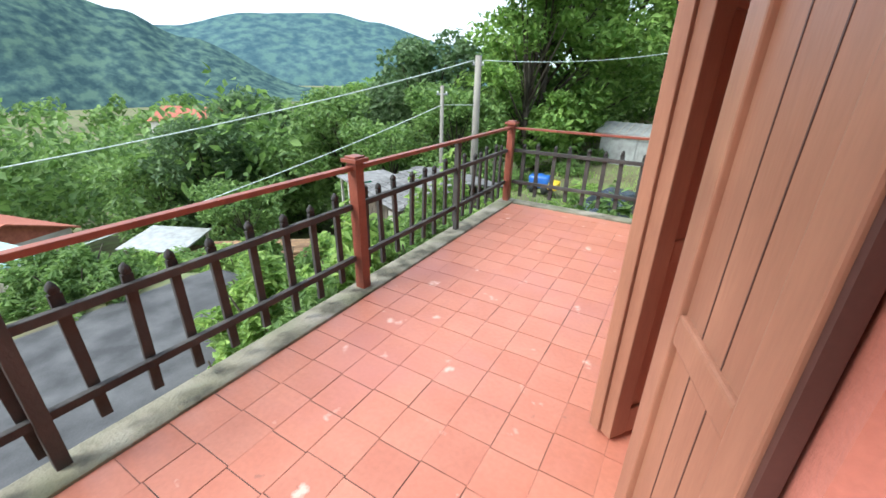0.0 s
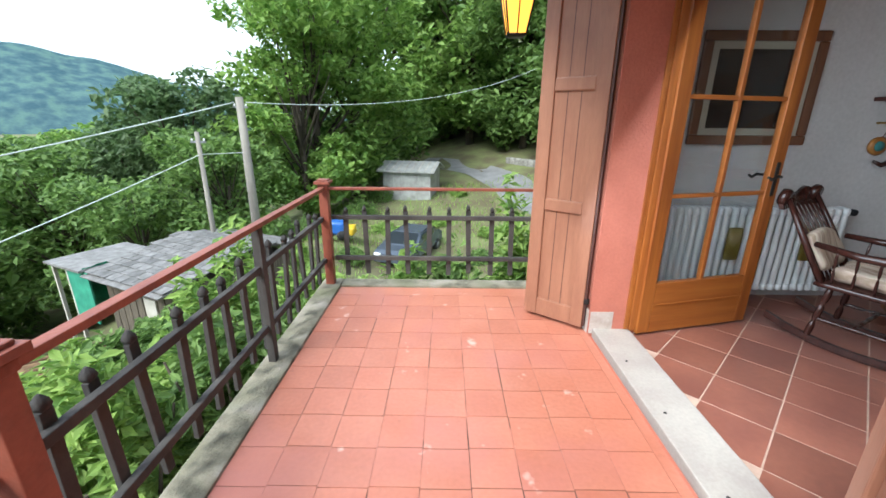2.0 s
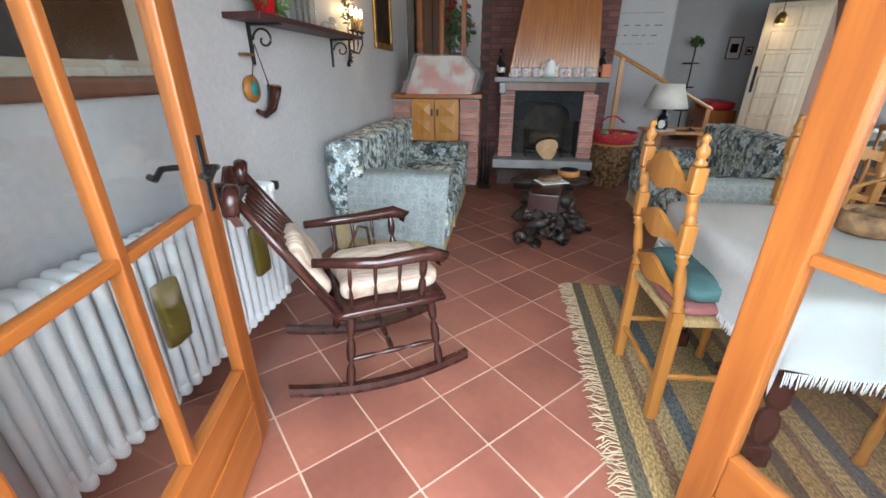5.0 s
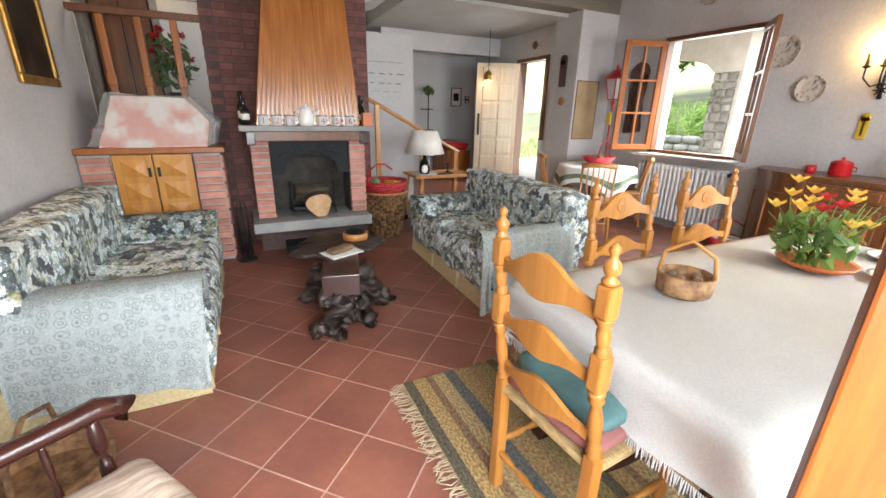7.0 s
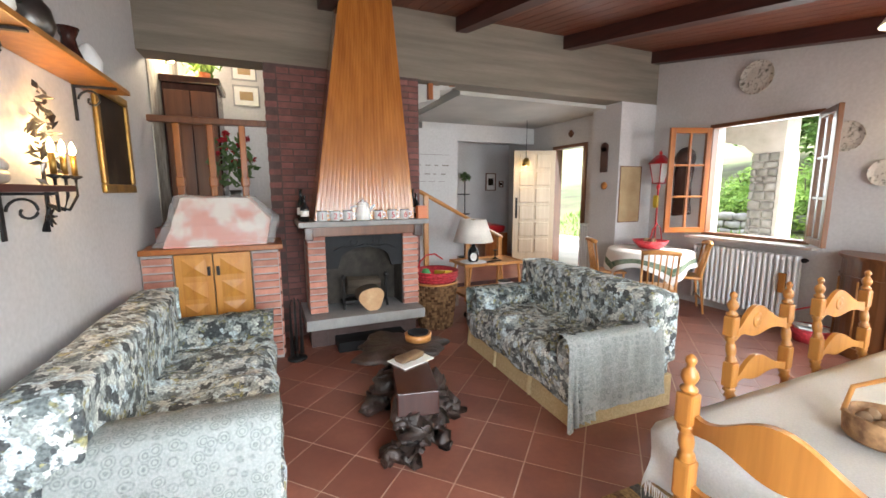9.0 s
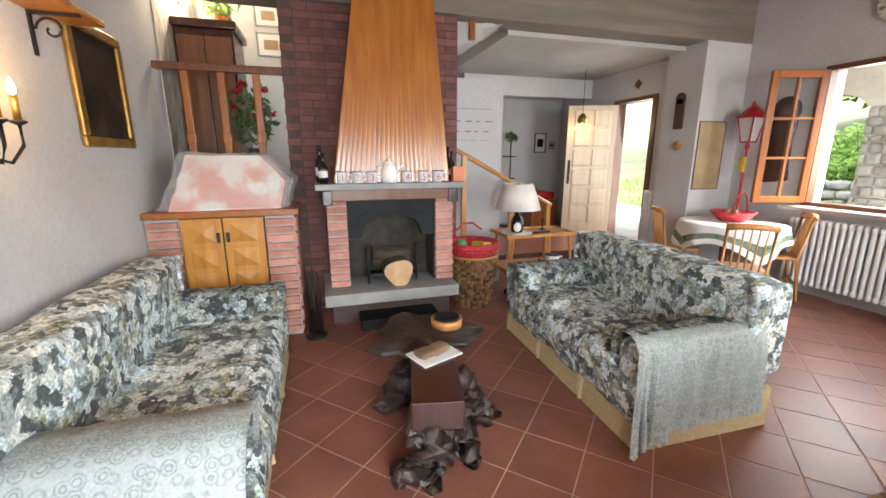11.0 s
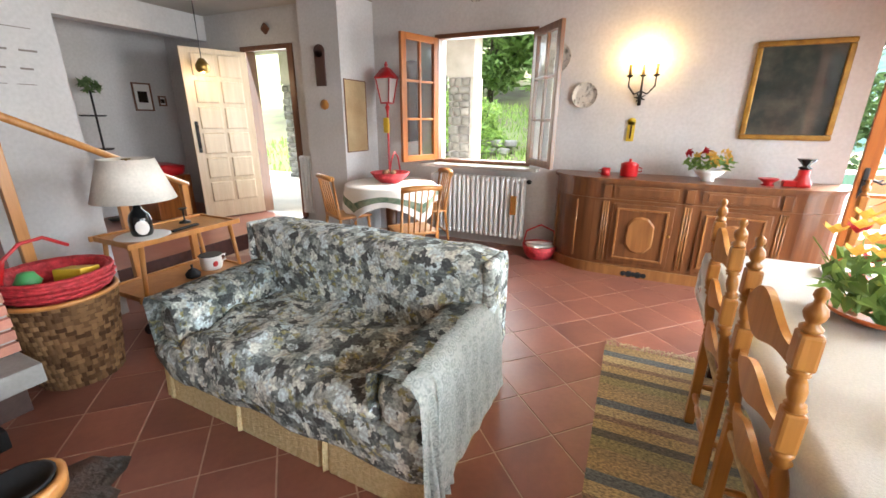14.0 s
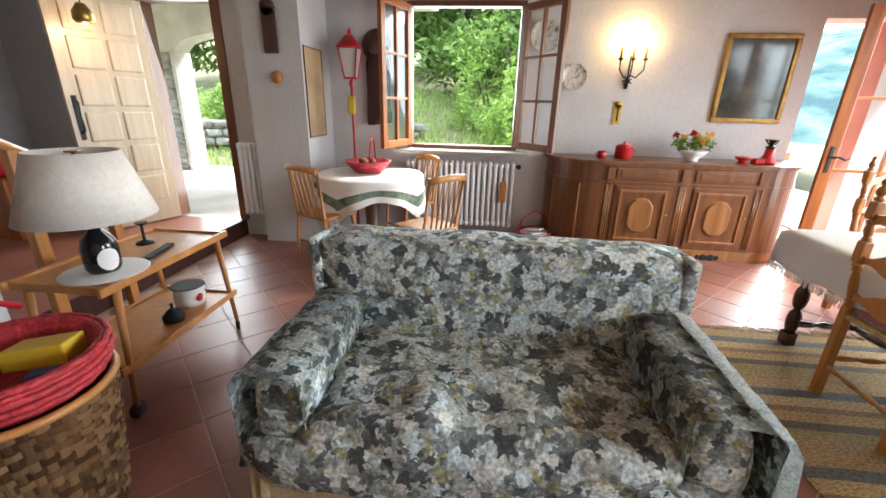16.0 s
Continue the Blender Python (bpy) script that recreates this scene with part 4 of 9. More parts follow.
# window with two open casements
bm = B()
for x0, x1 in ((wx0, wx0 + 0.05), (wx1 - 0.05, wx1)):
    box(bm, x0, YS - 0.10, wz0, x1, YS + 0.015, wz1, 0.006)
box(bm, wx0 + 0.05, YS - 0.10, wz1 - 0.05, wx1 - 0.05, YS + 0.015, wz1, 0.006)
box(bm, wx0 + 0.05, YS - 0.10, wz0, wx1 - 0.05, YS + 0.015, wz0 + 0.04, 0.006)
struct("window_frame", bm, M_MIDW, "brown wooden window frame", "window frame")
bm = B()
box(bm, wx0 - 0.12, YS - 0.02, wz0 - 0.04, wx1 + 0.12, YS + 0.20, wz0 - 0.005, 0.008)
struct("window_sill", bm, M_MARBLE, "pale marble window sill above the radiator", "window sill")
glazed_leaf("casement", "open window casement in brown wood", 0.56, 1.36, 3, 2, between((5.27, -1.06), (5.45, -0.53), wz0 + 0.03), M_PINE, M_PINEX, 0.07, 0.07, False, "window casements")
# Walnut instead of pine: the backlit leaf's shade is put into its wood.
glazed_leaf("casement", "open window casement in brown wood", 0.56, 1.36, 3, 2, between((4.12, -1.06), (3.76, -0.60), wz0 + 0.03), M_SIDE, M_SIDE, 0.07, 0.07, False, "window casements")

# entrance door
bm = B()
for x0, x1 in ((dx0 - 0.06, dx0 + 0.03), (dx1 - 0.03, dx1 + 0.06)):
    box(bm, x0, -0.725, HZ, x1, -0.56, dz + 0.03, 0.006)
box(bm, dx0 + 0.03, -0.725, dz - 0.03, dx1 - 0.03, -0.56, dz + 0.03, 0.006)
struct("entrance_frame", bm, M_MIDW, "brown wooden entrance door frame", "door frame")
ed = thing("entrance_door", "pale oak panelled entrance door standing open", "door", between((dx1 - 0.03, -0.56), (8.07, 0.12), HZ + 0.01))
part("leaf", box(B(), 0, -0.022, 0, 0.76, 0.022, dz - HZ - 0.05, 0.005), M_DOOR, ed)
for i in range(2):
    for j in range(6):
        bm = B()
        x0, z0 = 0.09 + 0.30 * i, 0.22 + 0.31 * j
        for s in (-1, 1):
            box(bm, x0, s * 0.022 - 0.017, z0, x0 + 0.26, s * 0.022 + 0.017, z0 + 0.26, 0.015)
        part("panel", bm, M_DOOR, ed)
bm = B()
for s in (-1, 1):
    tube(bm, [(0.70, s * 0.03, 0.92), (0.70, s * 0.075, 0.95), (0.70, s * 0.075, 1.18), (0.70, s * 0.03, 1.21)], 0.011, 7)
box(bm, 0.68, -0.028, 0.86, 0.72, 0.028, 1.24, 0.004)
part("pull_handle", bm, M_IRON, ed, "black iron pull handle")

# ---- terrace ----
bm = B()
box(bm, -1.68, -5.0, -2.7, XW0 - 0.002, 5.5, -0.0035)
deck = struct("terrace", bm, M_JOINT, "terrace floor of salmon painted tiles", "terrace floor")
bm = B()
box(bm, -1.69, -5.0, -2.7, -1.51, 5.52, 0.015, 0.012)
box(bm, -1.51, 5.36, -2.7, XW0 + 0.2, 5.52, 0.015, 0.012)
struct("terrace_kerb", bm, M_KERB, "weathered concrete kerb along the terrace edge", "kerb")


def rail_post(m):
    t = thing("railing_post", "rust red iron railing post with square cap", "railing post", m, "terrace railing posts")
    part("shaft", box(B(), -0.036, -0.036, 0.0, 0.036, 0.036, 0.88, 0.004), M_RUST, t)
    part("collar", box(B(), -0.042, -0.042, 0.84, 0.042, 0.042, 0.87, 0.004), M_RUST, t)
    bm = B()
    box(bm, -0.062, -0.062, 0.88, 0.062, 0.062, 0.905, 0.004)
    box(bm, -0.045, -0.045, 0.905, 0.045, 0.045, 0.918, 0.005)
    part("cap", bm, M_RUST, t)
    return t


post = rail_post(pose(-1.605, 2.84, 0.013))
copy_thing(post, pose(-1.605, 5.41, 0.013))
copy_thing(post, pose(-1.605, -0.4, 0.013))
copy_thing(post, pose(-1.605, -3.6, 0.013))
hr = thing("handrail", "rust red flat iron handrail around the terrace", "handrail")
for y0, y1 in ((-3.56, -0.44), (-0.36, 2.80), (2.88, 5.37)):
    part("rail", box(B(), -1.63, y0, 0.845, -1.585, y1, 0.872, 0.004), M_RUST, hr)
part("rail", box(B(), -1.565, 5.39, 0.845, XW0 + 0.1, 5.43, 0.868, 0.004), M_RUST, hr)


def fence(name, a, b, n, rng):
    t = thing(name, "weathered dark wooden picket fence below the handrail", "fence", between(a, b, 0.0), "terrace fences")
    L = math.hypot(b[0] - a[0], b[1] - a[1])
    for z in (0.22, 0.585):
        part("rail", box(B(), 0, -0.016, z, L, 0.016, z + 0.038, 0.005), M_RAILW, t)
    bm = B()
    box(bm, -0.021, -0.011, 0.0, 0.021, 0.011, 0.575, 0.003)
    lathe(bm, [(0.018, 0.575), (0.024, 0.588), (0.019, 0.606), (0.005, 0.622)], 4, pose(0, 0, 0, 0, 0, 45))
    me = mesh_of(bm, "picket", M_RAILW)
    for i in range(n):
        piece("picket", me, t, pose((i + 0.5) * L / n + rng.uniform(-0.012, 0.012), 0.03, 0.08 + rng.uniform(-0.02, 0.02), rng.uniform(-1.5, 1.5), rng.uniform(-2, 2), 0))
    return t


rng = random.Random(4)
fence("fence", (-1.63, -0.36), (-1.63, 2.80), 16, rng)
fence("fence", (-1.63, -3.56), (-1.63, -0.44), 15, rng)
fence("fence", (-1.63, 2.88), (-1.63, 5.37), 14, rng)
fence("fence", (-1.565, 5.45), (0.45, 5.45), 11, rng)
for y in (1.15, 4.2):
    single("fence_prop", box(B(), -1.645, y - 0.025, 0.0, -1.60, y + 0.025, 0.846, 0.004), M_RAILW, "dark wooden prop under the handrail", "post")

# ---- furniture ----
def sofa(m, w, label, throw_at, throw_over):
    """Seat to +y; w wide along x from 0; throw_at: the x of the arm with the throw."""
    t = thing("sofa", label, "sofa", m, "slipcovered sofas")
    d = 0.90
    rg = random.Random(int(w * 100))
    # pleated skirt
    bm = B()
    pts = []
    for i in range(121):
        x = w * i / 120
        pts.append((x, d - 0.01 + 0.014 * math.sin(i * 1.9) * (1 if i % 40 > 35 else 0.06)))
    outline = pts + [(w + 0.005, 0.02)] + [(-0.005, 0.02)]
    lo = [bm.verts.new((x, y, 0.004)) for x, y in outline]
    hi = [bm.verts.new((x, y - (0.015 if y > 0.3 else 0), 0.24)) for x, y in outline]
    for i in range(len(outline)):
        j = (i + 1) % len(outline)
        bm.faces.new((lo[i], lo[j], hi[j], hi[i]))
    bm.faces.new(hi)
    part("skirt", bm, M_SKIRT, t, "cream woven valance with pleats")
    part("seat", soft(B(), 0.19, 0.15, 0.17, w - 0.19, d + 0.01, 0.45, 0.09, 0.026, 3, 16), M_FLORAL, t)
    part("seat_front", soft(B(), 0.0, 0.60, 0.14, w, d + 0.018, 0.36, 0.06, 0.022, 5, 16), M_FLORAL, t)
    part("backrest", soft(B(), 0.01, 0.0, 0.18, w - 0.01, 0.27, 0.86, 0.065, 0.013, 8, 16), M_FLORAL, t)
    for x in (0.02, w - 0.23):
        part("armrest", soft(B(), x, 0.10, 0.16, x + 0.21, d - 0.02, 0.59, 0.085, 0.014, 11, 9), M_FLORAL, t)
    for x in (0.012, w - 0.012):
        part("back_flap", soft(B(), x - 0.028, 0.0, 0.34, x + 0.028, 0.262, 0.845, 0.026, 0.014, int(x * 7), 9), M_FLORAL, t)

    def hang(name, xo, prof, y0, y1, cols, fold, freq, floor_z, material, label):
        """A cloth laid over an arm: prof runs across the arm and down its outside."""
        sg = 1 if xo > w / 2 else -1
        bm = B()
        grid, last = [], len(prof) - 1
        for i in range(cols + 1):
            y = y0 + (y1 - y0) * i / cols
            row = []
            for k, (dx, z) in enumerate(prof):
                f = max(0.0, (0.60 - z) / 0.5)
                fr = max(0.0, (i / cols - 0.72) / 0.28)
                wob = fold * f * (0.35 + 0.65 * i / cols) * math.sin(i * freq + 0.5) + 0.010 * noise.noise(Vector((i * 0.35, k * 0.4, w)))
                zz = z - 0.07 * f * fr + 0.010 * noise.noise(Vector((i * 0.2, k * 0.2, 3 + sg)))
                row.append(bm.verts.new((xo + sg * (dx + wob + 0.008 * f), y + fr * f * 0.035 * math.sin(i * freq), max(zz, floor_z))))
            grid.append(row)
        for i in range(cols):
            for k in range(last):
                bm.faces.new((grid[i][k], grid[i + 1][k], grid[i + 1][k + 1], grid[i][k + 1])).smooth = True
        bmesh.ops.solidify(bm, geom=bm.faces[:], thickness=0.006)
        part(name, bm, material, t, label)

    over = [(-0.235, 0.44), (-0.235, 0.54), (-0.225, 0.60), (-0.17, 0.618), (-0.09, 0.618), (-0.03, 0.608), (0.0, 0.57)]
    down = [(0.003 * k, 0.57 - 0.062 * k) for k in range(1, 8)]
    for x in (0.0, w):
        hang("arm_cover", x, over + down[:6], 0.20, d + 0.012, 40, 0.003 if x == throw_at else 0.022, 0.9, 0.20, M_FLORAL, "floral cover falling in folds over the arm")
    if throw_over:
        hang("throw", throw_at, [(a_ + 0.014 if a_ > -0.2 else a_ - 0.012, z_ + 0.016) for a_, z_ in over] + [(a_ + 0.045, z_) for a_, z_ in down], 0.16, d + 0.03, 40, 0.016, 0.75, 0.07, M_THROW, "pale patterned throw over one arm")
    else:
        hang("throw", throw_at, [(-0.07, 0.634), (-0.016, 0.632), (0.02, 0.59)] + [(a_ + 0.024, z_) for a_, z_ in down], 0.14, d - 0.06, 40, 0.008, 0.7, 0.13, M_THROW, "pale patterned throw hanging down one side")
        hang("corner_fold", throw_at, [(-0.06, 0.632), (-0.018, 0.62), (0.014, 0.575)] + [(a_ + 0.016, z_ - 0.012 * k) for k, (a_, z_) in enumerate(down)], d - 0.16, d + 0.045, 22, 0.026, 1.25, 0.03, M_THROW, "deep folds of the pale throw at the front corner")
    return t


# the first sofa stands against the north wall and faces south, the second faces it
sofa(pose(5.18, 5.22, 0, 0, 0, 180), 1.80, "sofa in grey-green floral slipcover against the white wall", 1.80, True)
sofa(pose(3.55, 1.66, 0, 0, 0, -1.5), 1.62, "sofa in grey-green floral slipcover facing the fireplace", 0.0, False)


def ladder_chair(m, label):
    """Turned country chair; faces +y, back posts at y = 0."""
    t = thing("dining_chair", label, "chair", m, "dining chairs round the table")
    hw = 0.205
    for s in (-1, 1):
        bm = B()
        box(bm, s * hw - 0.021, -0.02, 0, s * hw + 0.021, 0.022, 0.48, 0.006)
        vase(bm, (s * hw, 0, 0.48), (s * hw, -0.035, 0.70), 0.022)
        box(bm, s * hw - 0.022, -0.058, 0.70, s * hw + 0.022, -0.014, 0.80, 0.008)
        vase(bm, (s * hw, -0.036, 0.80), (s * hw, -0.05, 0.90), 0.021)
        box(bm, s * hw - 0.022, -0.072, 0.90, s * hw + 0.022, -0.028, 0.98, 0.008)
        lathe(bm, [(0.014, 0), (0.021, 0.006), (0.021, 0.012), (0.011, 0.02), (0.018, 0.03), (0.0215, 0.042), (0.018, 0.054), (0.010, 0.062), (0.009, 0.07), (0.014, 0.078), (0.012, 0.088), (0.003, 0.096)], 14, pose(s * hw, -0.052, 0.98))
        part("back_post", bm, M_CHAIR, t)
        bm = B()
        vase(bm, (s * 0.21, 0.40, 0), (s * 0.21, 0.40, 0.26), 0.021)
        vase(bm, (s * 0.21, 0.40, 0.26), (s * 0.21, 0.40, 0.43), 0.021)
        part("leg", bm, M_CHAIR, t)
        part("stretcher", turned(B(), (s * 0.207, 0.01, 0.2), (s * 0.21, 0.40, 0.2), 0.013, 3), M_CHAIR, t)
    part("stretcher", turned(B(), (-0.21, 0.40, 0.26), (0.21, 0.40, 0.26), 0.014, 4), M_CHAIR, t)
    part("stretcher", turned(B(), (-0.205, 0.0, 0.16), (0.205, 0.0, 0.16), 0.013, 4), M_CHAIR, t)
    for z, h, y in ((0.52, 0.085, -0.008), (0.70, 0.09, -0.030), (0.88, 0.115, -0.045)):
        bm = B()
        n = 22
        top, bot = [], []
        for i in range(n + 1):
            x = -0.185 + 0.37 * i / n
            u = abs(x) / 0.185
            zt = z + h * (0.66 + 0.34 * math.cos(u * math.pi) + 0.10 * u ** 6)
            zb = z - 0.012 * math.cos(u * math.pi * 1.5)
            bow = -0.025 * (1 - u * u)
            top.append((x, y + bow, zt))
            bot.append((x, y + bow, zb))
        fr = [[bm.verts.new((p[0], p[1] + o, p[2])) for p in row] for row in (bot, top) for o in (-0.009, 0.009)]
        for i in range(n):
            for a, b in ((0, 2), (1, 3), (0, 1), (2, 3)):
                bm.faces.new((fr[a][i], fr[a][i + 1], fr[b][i + 1], fr[b][i]))
        part("back_slat", bm, M_CHAIR, t)
    part("rosette", lathe(B(), [(0.0, -0.004), (0.032, -0.004), (0.032, 0.002), (0.024, 0.005), (0.018, 0.002), (0.010, 0.007), (0.0, 0.008)], 16, pose(0, -0.060, 0.935, -90)), M_CHAIR, t, "carved rosette on the top slat")
    part("seat", box(B(), -0.225, -0.015, 0.425, 0.225, 0.425, 0.455, 0.012), M_RUSH, t, "woven rush seat")
    part("cushion", soft(B(), -0.20, 0.0, 0.455, 0.20, 0.41, 0.50, 0.03, 0.006, 2, 6), M_CUSH_P, t, "faded rose seat pad")
    return t


cA = ladder_chair(pose(2.09, 3.26, 0.013, 0, 0, 184) @ Matrix.Diagonal((1, 1, 1.06, 1)), "carved wooden chair with turned posts and rush seat on the rug")
single("seat_cushion", soft(B(), -0.20, -0.40, 0, 0.20, -0.02, 0.07, 0.035, 0.01, 4, 7), M_CUSH_G, "teal velvet cushion on a dining chair", "cushion", pose(2.09, 3.25, 0.545, 0, 0, 4))
for m in (pose(2.605, 2.37, 0.013, 0, 0, 92), pose(2.605, 1.72, 0.013, 0, 0, 89), pose(1.56, 0.42, 0.013, 0, 0, 3), pose(1.36, 2.35, 0.013, 0, 0, -90)):
    copy_thing(cA, m)

# dining table and cloth
dt = thing("dining_table", "dark wooden dining table under an ivory cloth", "table")
part("tabletop", box(B(), 1.60, 0.92, 0.70, 2.55, 3.06, 0.745, 0.006), M_MIDW, dt)
for x in (1.72, 2.43):
    for y in (1.02, 2.94):
        bm = B()
        box(bm, x - 0.04, y - 0.04, 0.58, x + 0.04, y + 0.04, 0.70, 0.006)
        turned(bm, (x, y, 0.10), (x, y, 0.58), 0.036, 3, 12)
        box(bm, x - 0.035, y - 0.035, 0.013, x + 0.035, y + 0.035, 0.10, 0.01)
        part("leg", bm, M_DARKW, dt)
part("stretcher", turned(B(), (1.72, 1.02, 0.16), (2.43, 1.02, 0.16), 0.022, 5), M_DARKW, dt)
part("stretcher", turned(B(), (2.07, 1.02, 0.16), (2.07, 2.94, 0.16), 0.022, 8), M_DARKW, dt)
bm = B()
nx, ny, over = 30, 60, 0.19
X0, X1, Y0, Y1 = 1.58 - over, 2.57 + over, 0.90 - over, 3.08 + over
gridv = []
for i in range(nx + 1):
    row = []
    for j in range(ny + 1):
        x, y = X0 + (X1 - X0) * i / nx, Y0 + (Y1 - Y0) * j / ny
        cx, cy = min(max(x, 1.58), 2.57), min(max(y, 0.90), 3.08)
        ox, oy = x - cx, y - cy
        o = math.hypot(ox, oy)
        if o < 1e-6:
            row.append(bm.verts.new((x, y, 0.752 + 0.002 * noise.noise(Vector((x * 6, y * 6, 0))))))
        else:
            q = 0.012 + 0.016 * math.sin((x + y) * 15) * min(1, o / 0.15)
            row.append(bm.verts.new((cx + ox / o * q, cy + oy / o * q, 0.75 - o * 1.15)))
    gridv.append(row)
for i in range(nx):
    for j in range(ny):
        bm.faces.new((gridv[i][j], gridv[i + 1][j], gridv[i + 1][j + 1], gridv[i][j + 1])).smooth = True
bmesh.ops.solidify(bm, geom=bm.faces[:], thickness=0.004)
tc_ = thing("tablecloth", "ivory woven tablecloth with a fringed hem", "tablecloth")
part("cloth", bm, M_CLOTH, tc_)
bm = B()
rg = random.Random(8)
for k in range(1000):
    s = k / 1000
    per = 2 * (0.99 + 2.18)
    u = s * per
    if u < 0.99:
        p, o = (1.58 + u, 0.88), (0, -1)
    elif u < 0.99 + 2.18:
        p, o = (2.59, 0.90 + u - 0.99), (1, 0)
    elif u < 2 * 0.99 + 2.18:
        p, o = (2.57 - (u - 3.17), 3.10), (0, 1)
    else:
        p, o = (1.56, 3.08 - (u - 4.16)), (-1, 0)
    z = 0.535
    tube(bm, [(p[0], p[1], z), (p[0] + rg.uniform(-0.006, 0.006), p[1] + rg.uniform(-0.006, 0.006), z - rg.uniform(0.035, 0.055))], 0.0022, 3)
tagged(part("fringe", bm, M_CLOTH, tc_), kind="stuff")

# rug
rug = thing("rug", "brown, ochre and grey striped rag rug with fringed ends", "rug", pose(1.32, 0.90, 0))
bm = B()
bmesh.ops.create_grid(bm, x_segments=20, y_segments=30, size=0.5)
for v in bm.verts:
    v.co = Vector(((v.co.x + 0.5) * 1.72, (v.co.y + 0.5) * 2.50, 0.011 + 0.003 * noise.noise(Vector((v.co.x * 9, v.co.y * 9, 2)))))
bmesh.ops.solidify(bm, geom=bm.faces[:], thickness=0.008)
part("weave", bm, M_RUG, rug)
for y, s in ((0.0, -1), (2.50, 1)):
    bm = B()
    for k in range(150):
        x = 1.72 * (k + 0.5) / 150 + rg.uniform(-0.004, 0.004)
        tube(bm, [(x, y, 0.010), (x + rg.uniform(-0.02, 0.02), y + s * 0.04, 0.009), (x + rg.uniform(-0.035, 0.035), y + s * rg.uniform(0.06, 0.095), 0.004)], 0.003, 4)
    tagged(part("fringe", bm, M_FRINGE, rug), kind="stuff")


# rocking chair
def rocking_chair(m):
    t = thing("rocking_chair", "dark mahogany spindle-back rocking chair with striped cushion", "chair", m)
    # faces +y
    for s in (-1, 1):
        x = s * 0.24
        pts = []
        for i in range(13):
            y = -0.45 + 0.81 * i / 12
            pts.append((x, y, 0.022 + 0.40 * (y - 0.0) ** 2))
        bm = B()
        rows = [[bm.verts.new((px + ox, py, pz + oz)) for ox, oz in ((-0.016, -0.020), (0.016, -0.020), (0.019, 0.0), (0.015, 0.024), (-0.015, 0.024), (-0.019, 0.0))] for px, py, pz in pts]
        for ra, rb_ in zip(rows, rows[1:]):
            for k in range(6):
                bm.faces.new((ra[k], ra[(k + 1) % 6], rb_[(k + 1) % 6], rb_[k]))
        bm.faces.new(rows[0])
        bm.faces.new(rows[-1])
        part("rocker", bm, M_DARKW, t)
        part("leg", turned(B(), (x, 0.22, 0.04), (s * 0.20, 0.19, 0.40), 0.019, 3), M_DARKW, t)
        part("leg", turned(B(), (x, -0.20, 0.04), (s * 0.19, -0.16, 0.40), 0.019, 3), M_DARKW, t)
        part("side_stretcher", turned(B(), (s * 0.225, -0.19, 0.18), (s * 0.225, 0.20, 0.18), 0.011, 3), M_DARKW, t)
        bm = B()
        tube(bm, [(s * 0.22, -0.20, 0.40), (s * 0.225, -0.37, 0.70), (s * 0.21, -0.50, 0.92)], [0.022, 0.02, 0.016], 9)
        part("back_post", bm, M_DARKW, t)
        bm = B()
        tube(bm, [(s * 0.225, -0.29, 0.66), (s * 0.28, -0.05, 0.645), (s * 0.285, 0.16, 0.655), (s * 0.28, 0.22, 0.63), (s * 0.275, 0.20, 0.60)], [0.019, 0.025, 0.032, 0.032, 0.018], 9)
        part("armrest", bm, M_DARKW, t)
        for k in range(4):
            y = -0.16 + 0.10 * k
            part("arm_spindle", turned(B(), (s * 0.23, y, 0.43), (s * 0.275, y, 0.64), 0.008 if k < 3 else 0.017, 2, 8), M_DARKW, t)
    part("stretcher", turned(B(), (-0.225, 0.0, 0.18), (0.225, 0.0, 0.18), 0.013, 4), M_DARKW, t)
    part("seat", soft(B(), -0.26, -0.24, 0.395, 0.26, 0.25, 0.435, 0.02, 0.003, 1, 6), M_DARKW, t)
    for k in range(6):
        x = -0.15 + 0.06 * k
        part("back_spindle", tube(B(), [(x, -0.215, 0.42), (x * 1.05, -0.39, 0.74), (x, -0.49, 0.88)], 0.008, 7), M_DARKW, t)
    bm = B()
    n = 20
    rows = []
    for i in range(n + 1):
        u = -1 + 2 * i / n
        h = 0.07 + 0.055 * math.exp(-((abs(u) - 0.55) / 0.28) ** 2)
        y = -0.50 - 0.03 * (1 - u * u)
        rows.append([bm.verts.new((0.27 * u, y + dy, z)) for dy, z in ((-0.014, 0.85), (0.014, 0.85), (-0.016, 0.85 + h), (-0.044, 0.85 + h))])
    for a, b in zip(rows, rows[1:]):
        for k in range(4):
            j = (k + 1) % 4
            bm.faces.new((a[k], a[j], b[j], b[k])).smooth = True
    bm.faces.new(rows[0])
    bm.faces.new(rows[-1])
    for s in (-1, 1):
        lathe(bm, [(0.0, -0.026), (0.05, -0.026), (0.06, -0.012), (0.06, 0.012), (0.05, 0.026), (0.0, 0.026)], 18, pose(s * 0.225, -0.515, 0.925, 80, 0, 0))
    part("crest_rail", bm, M_DARKW, t, "scrolled dark crest rail")
    return t


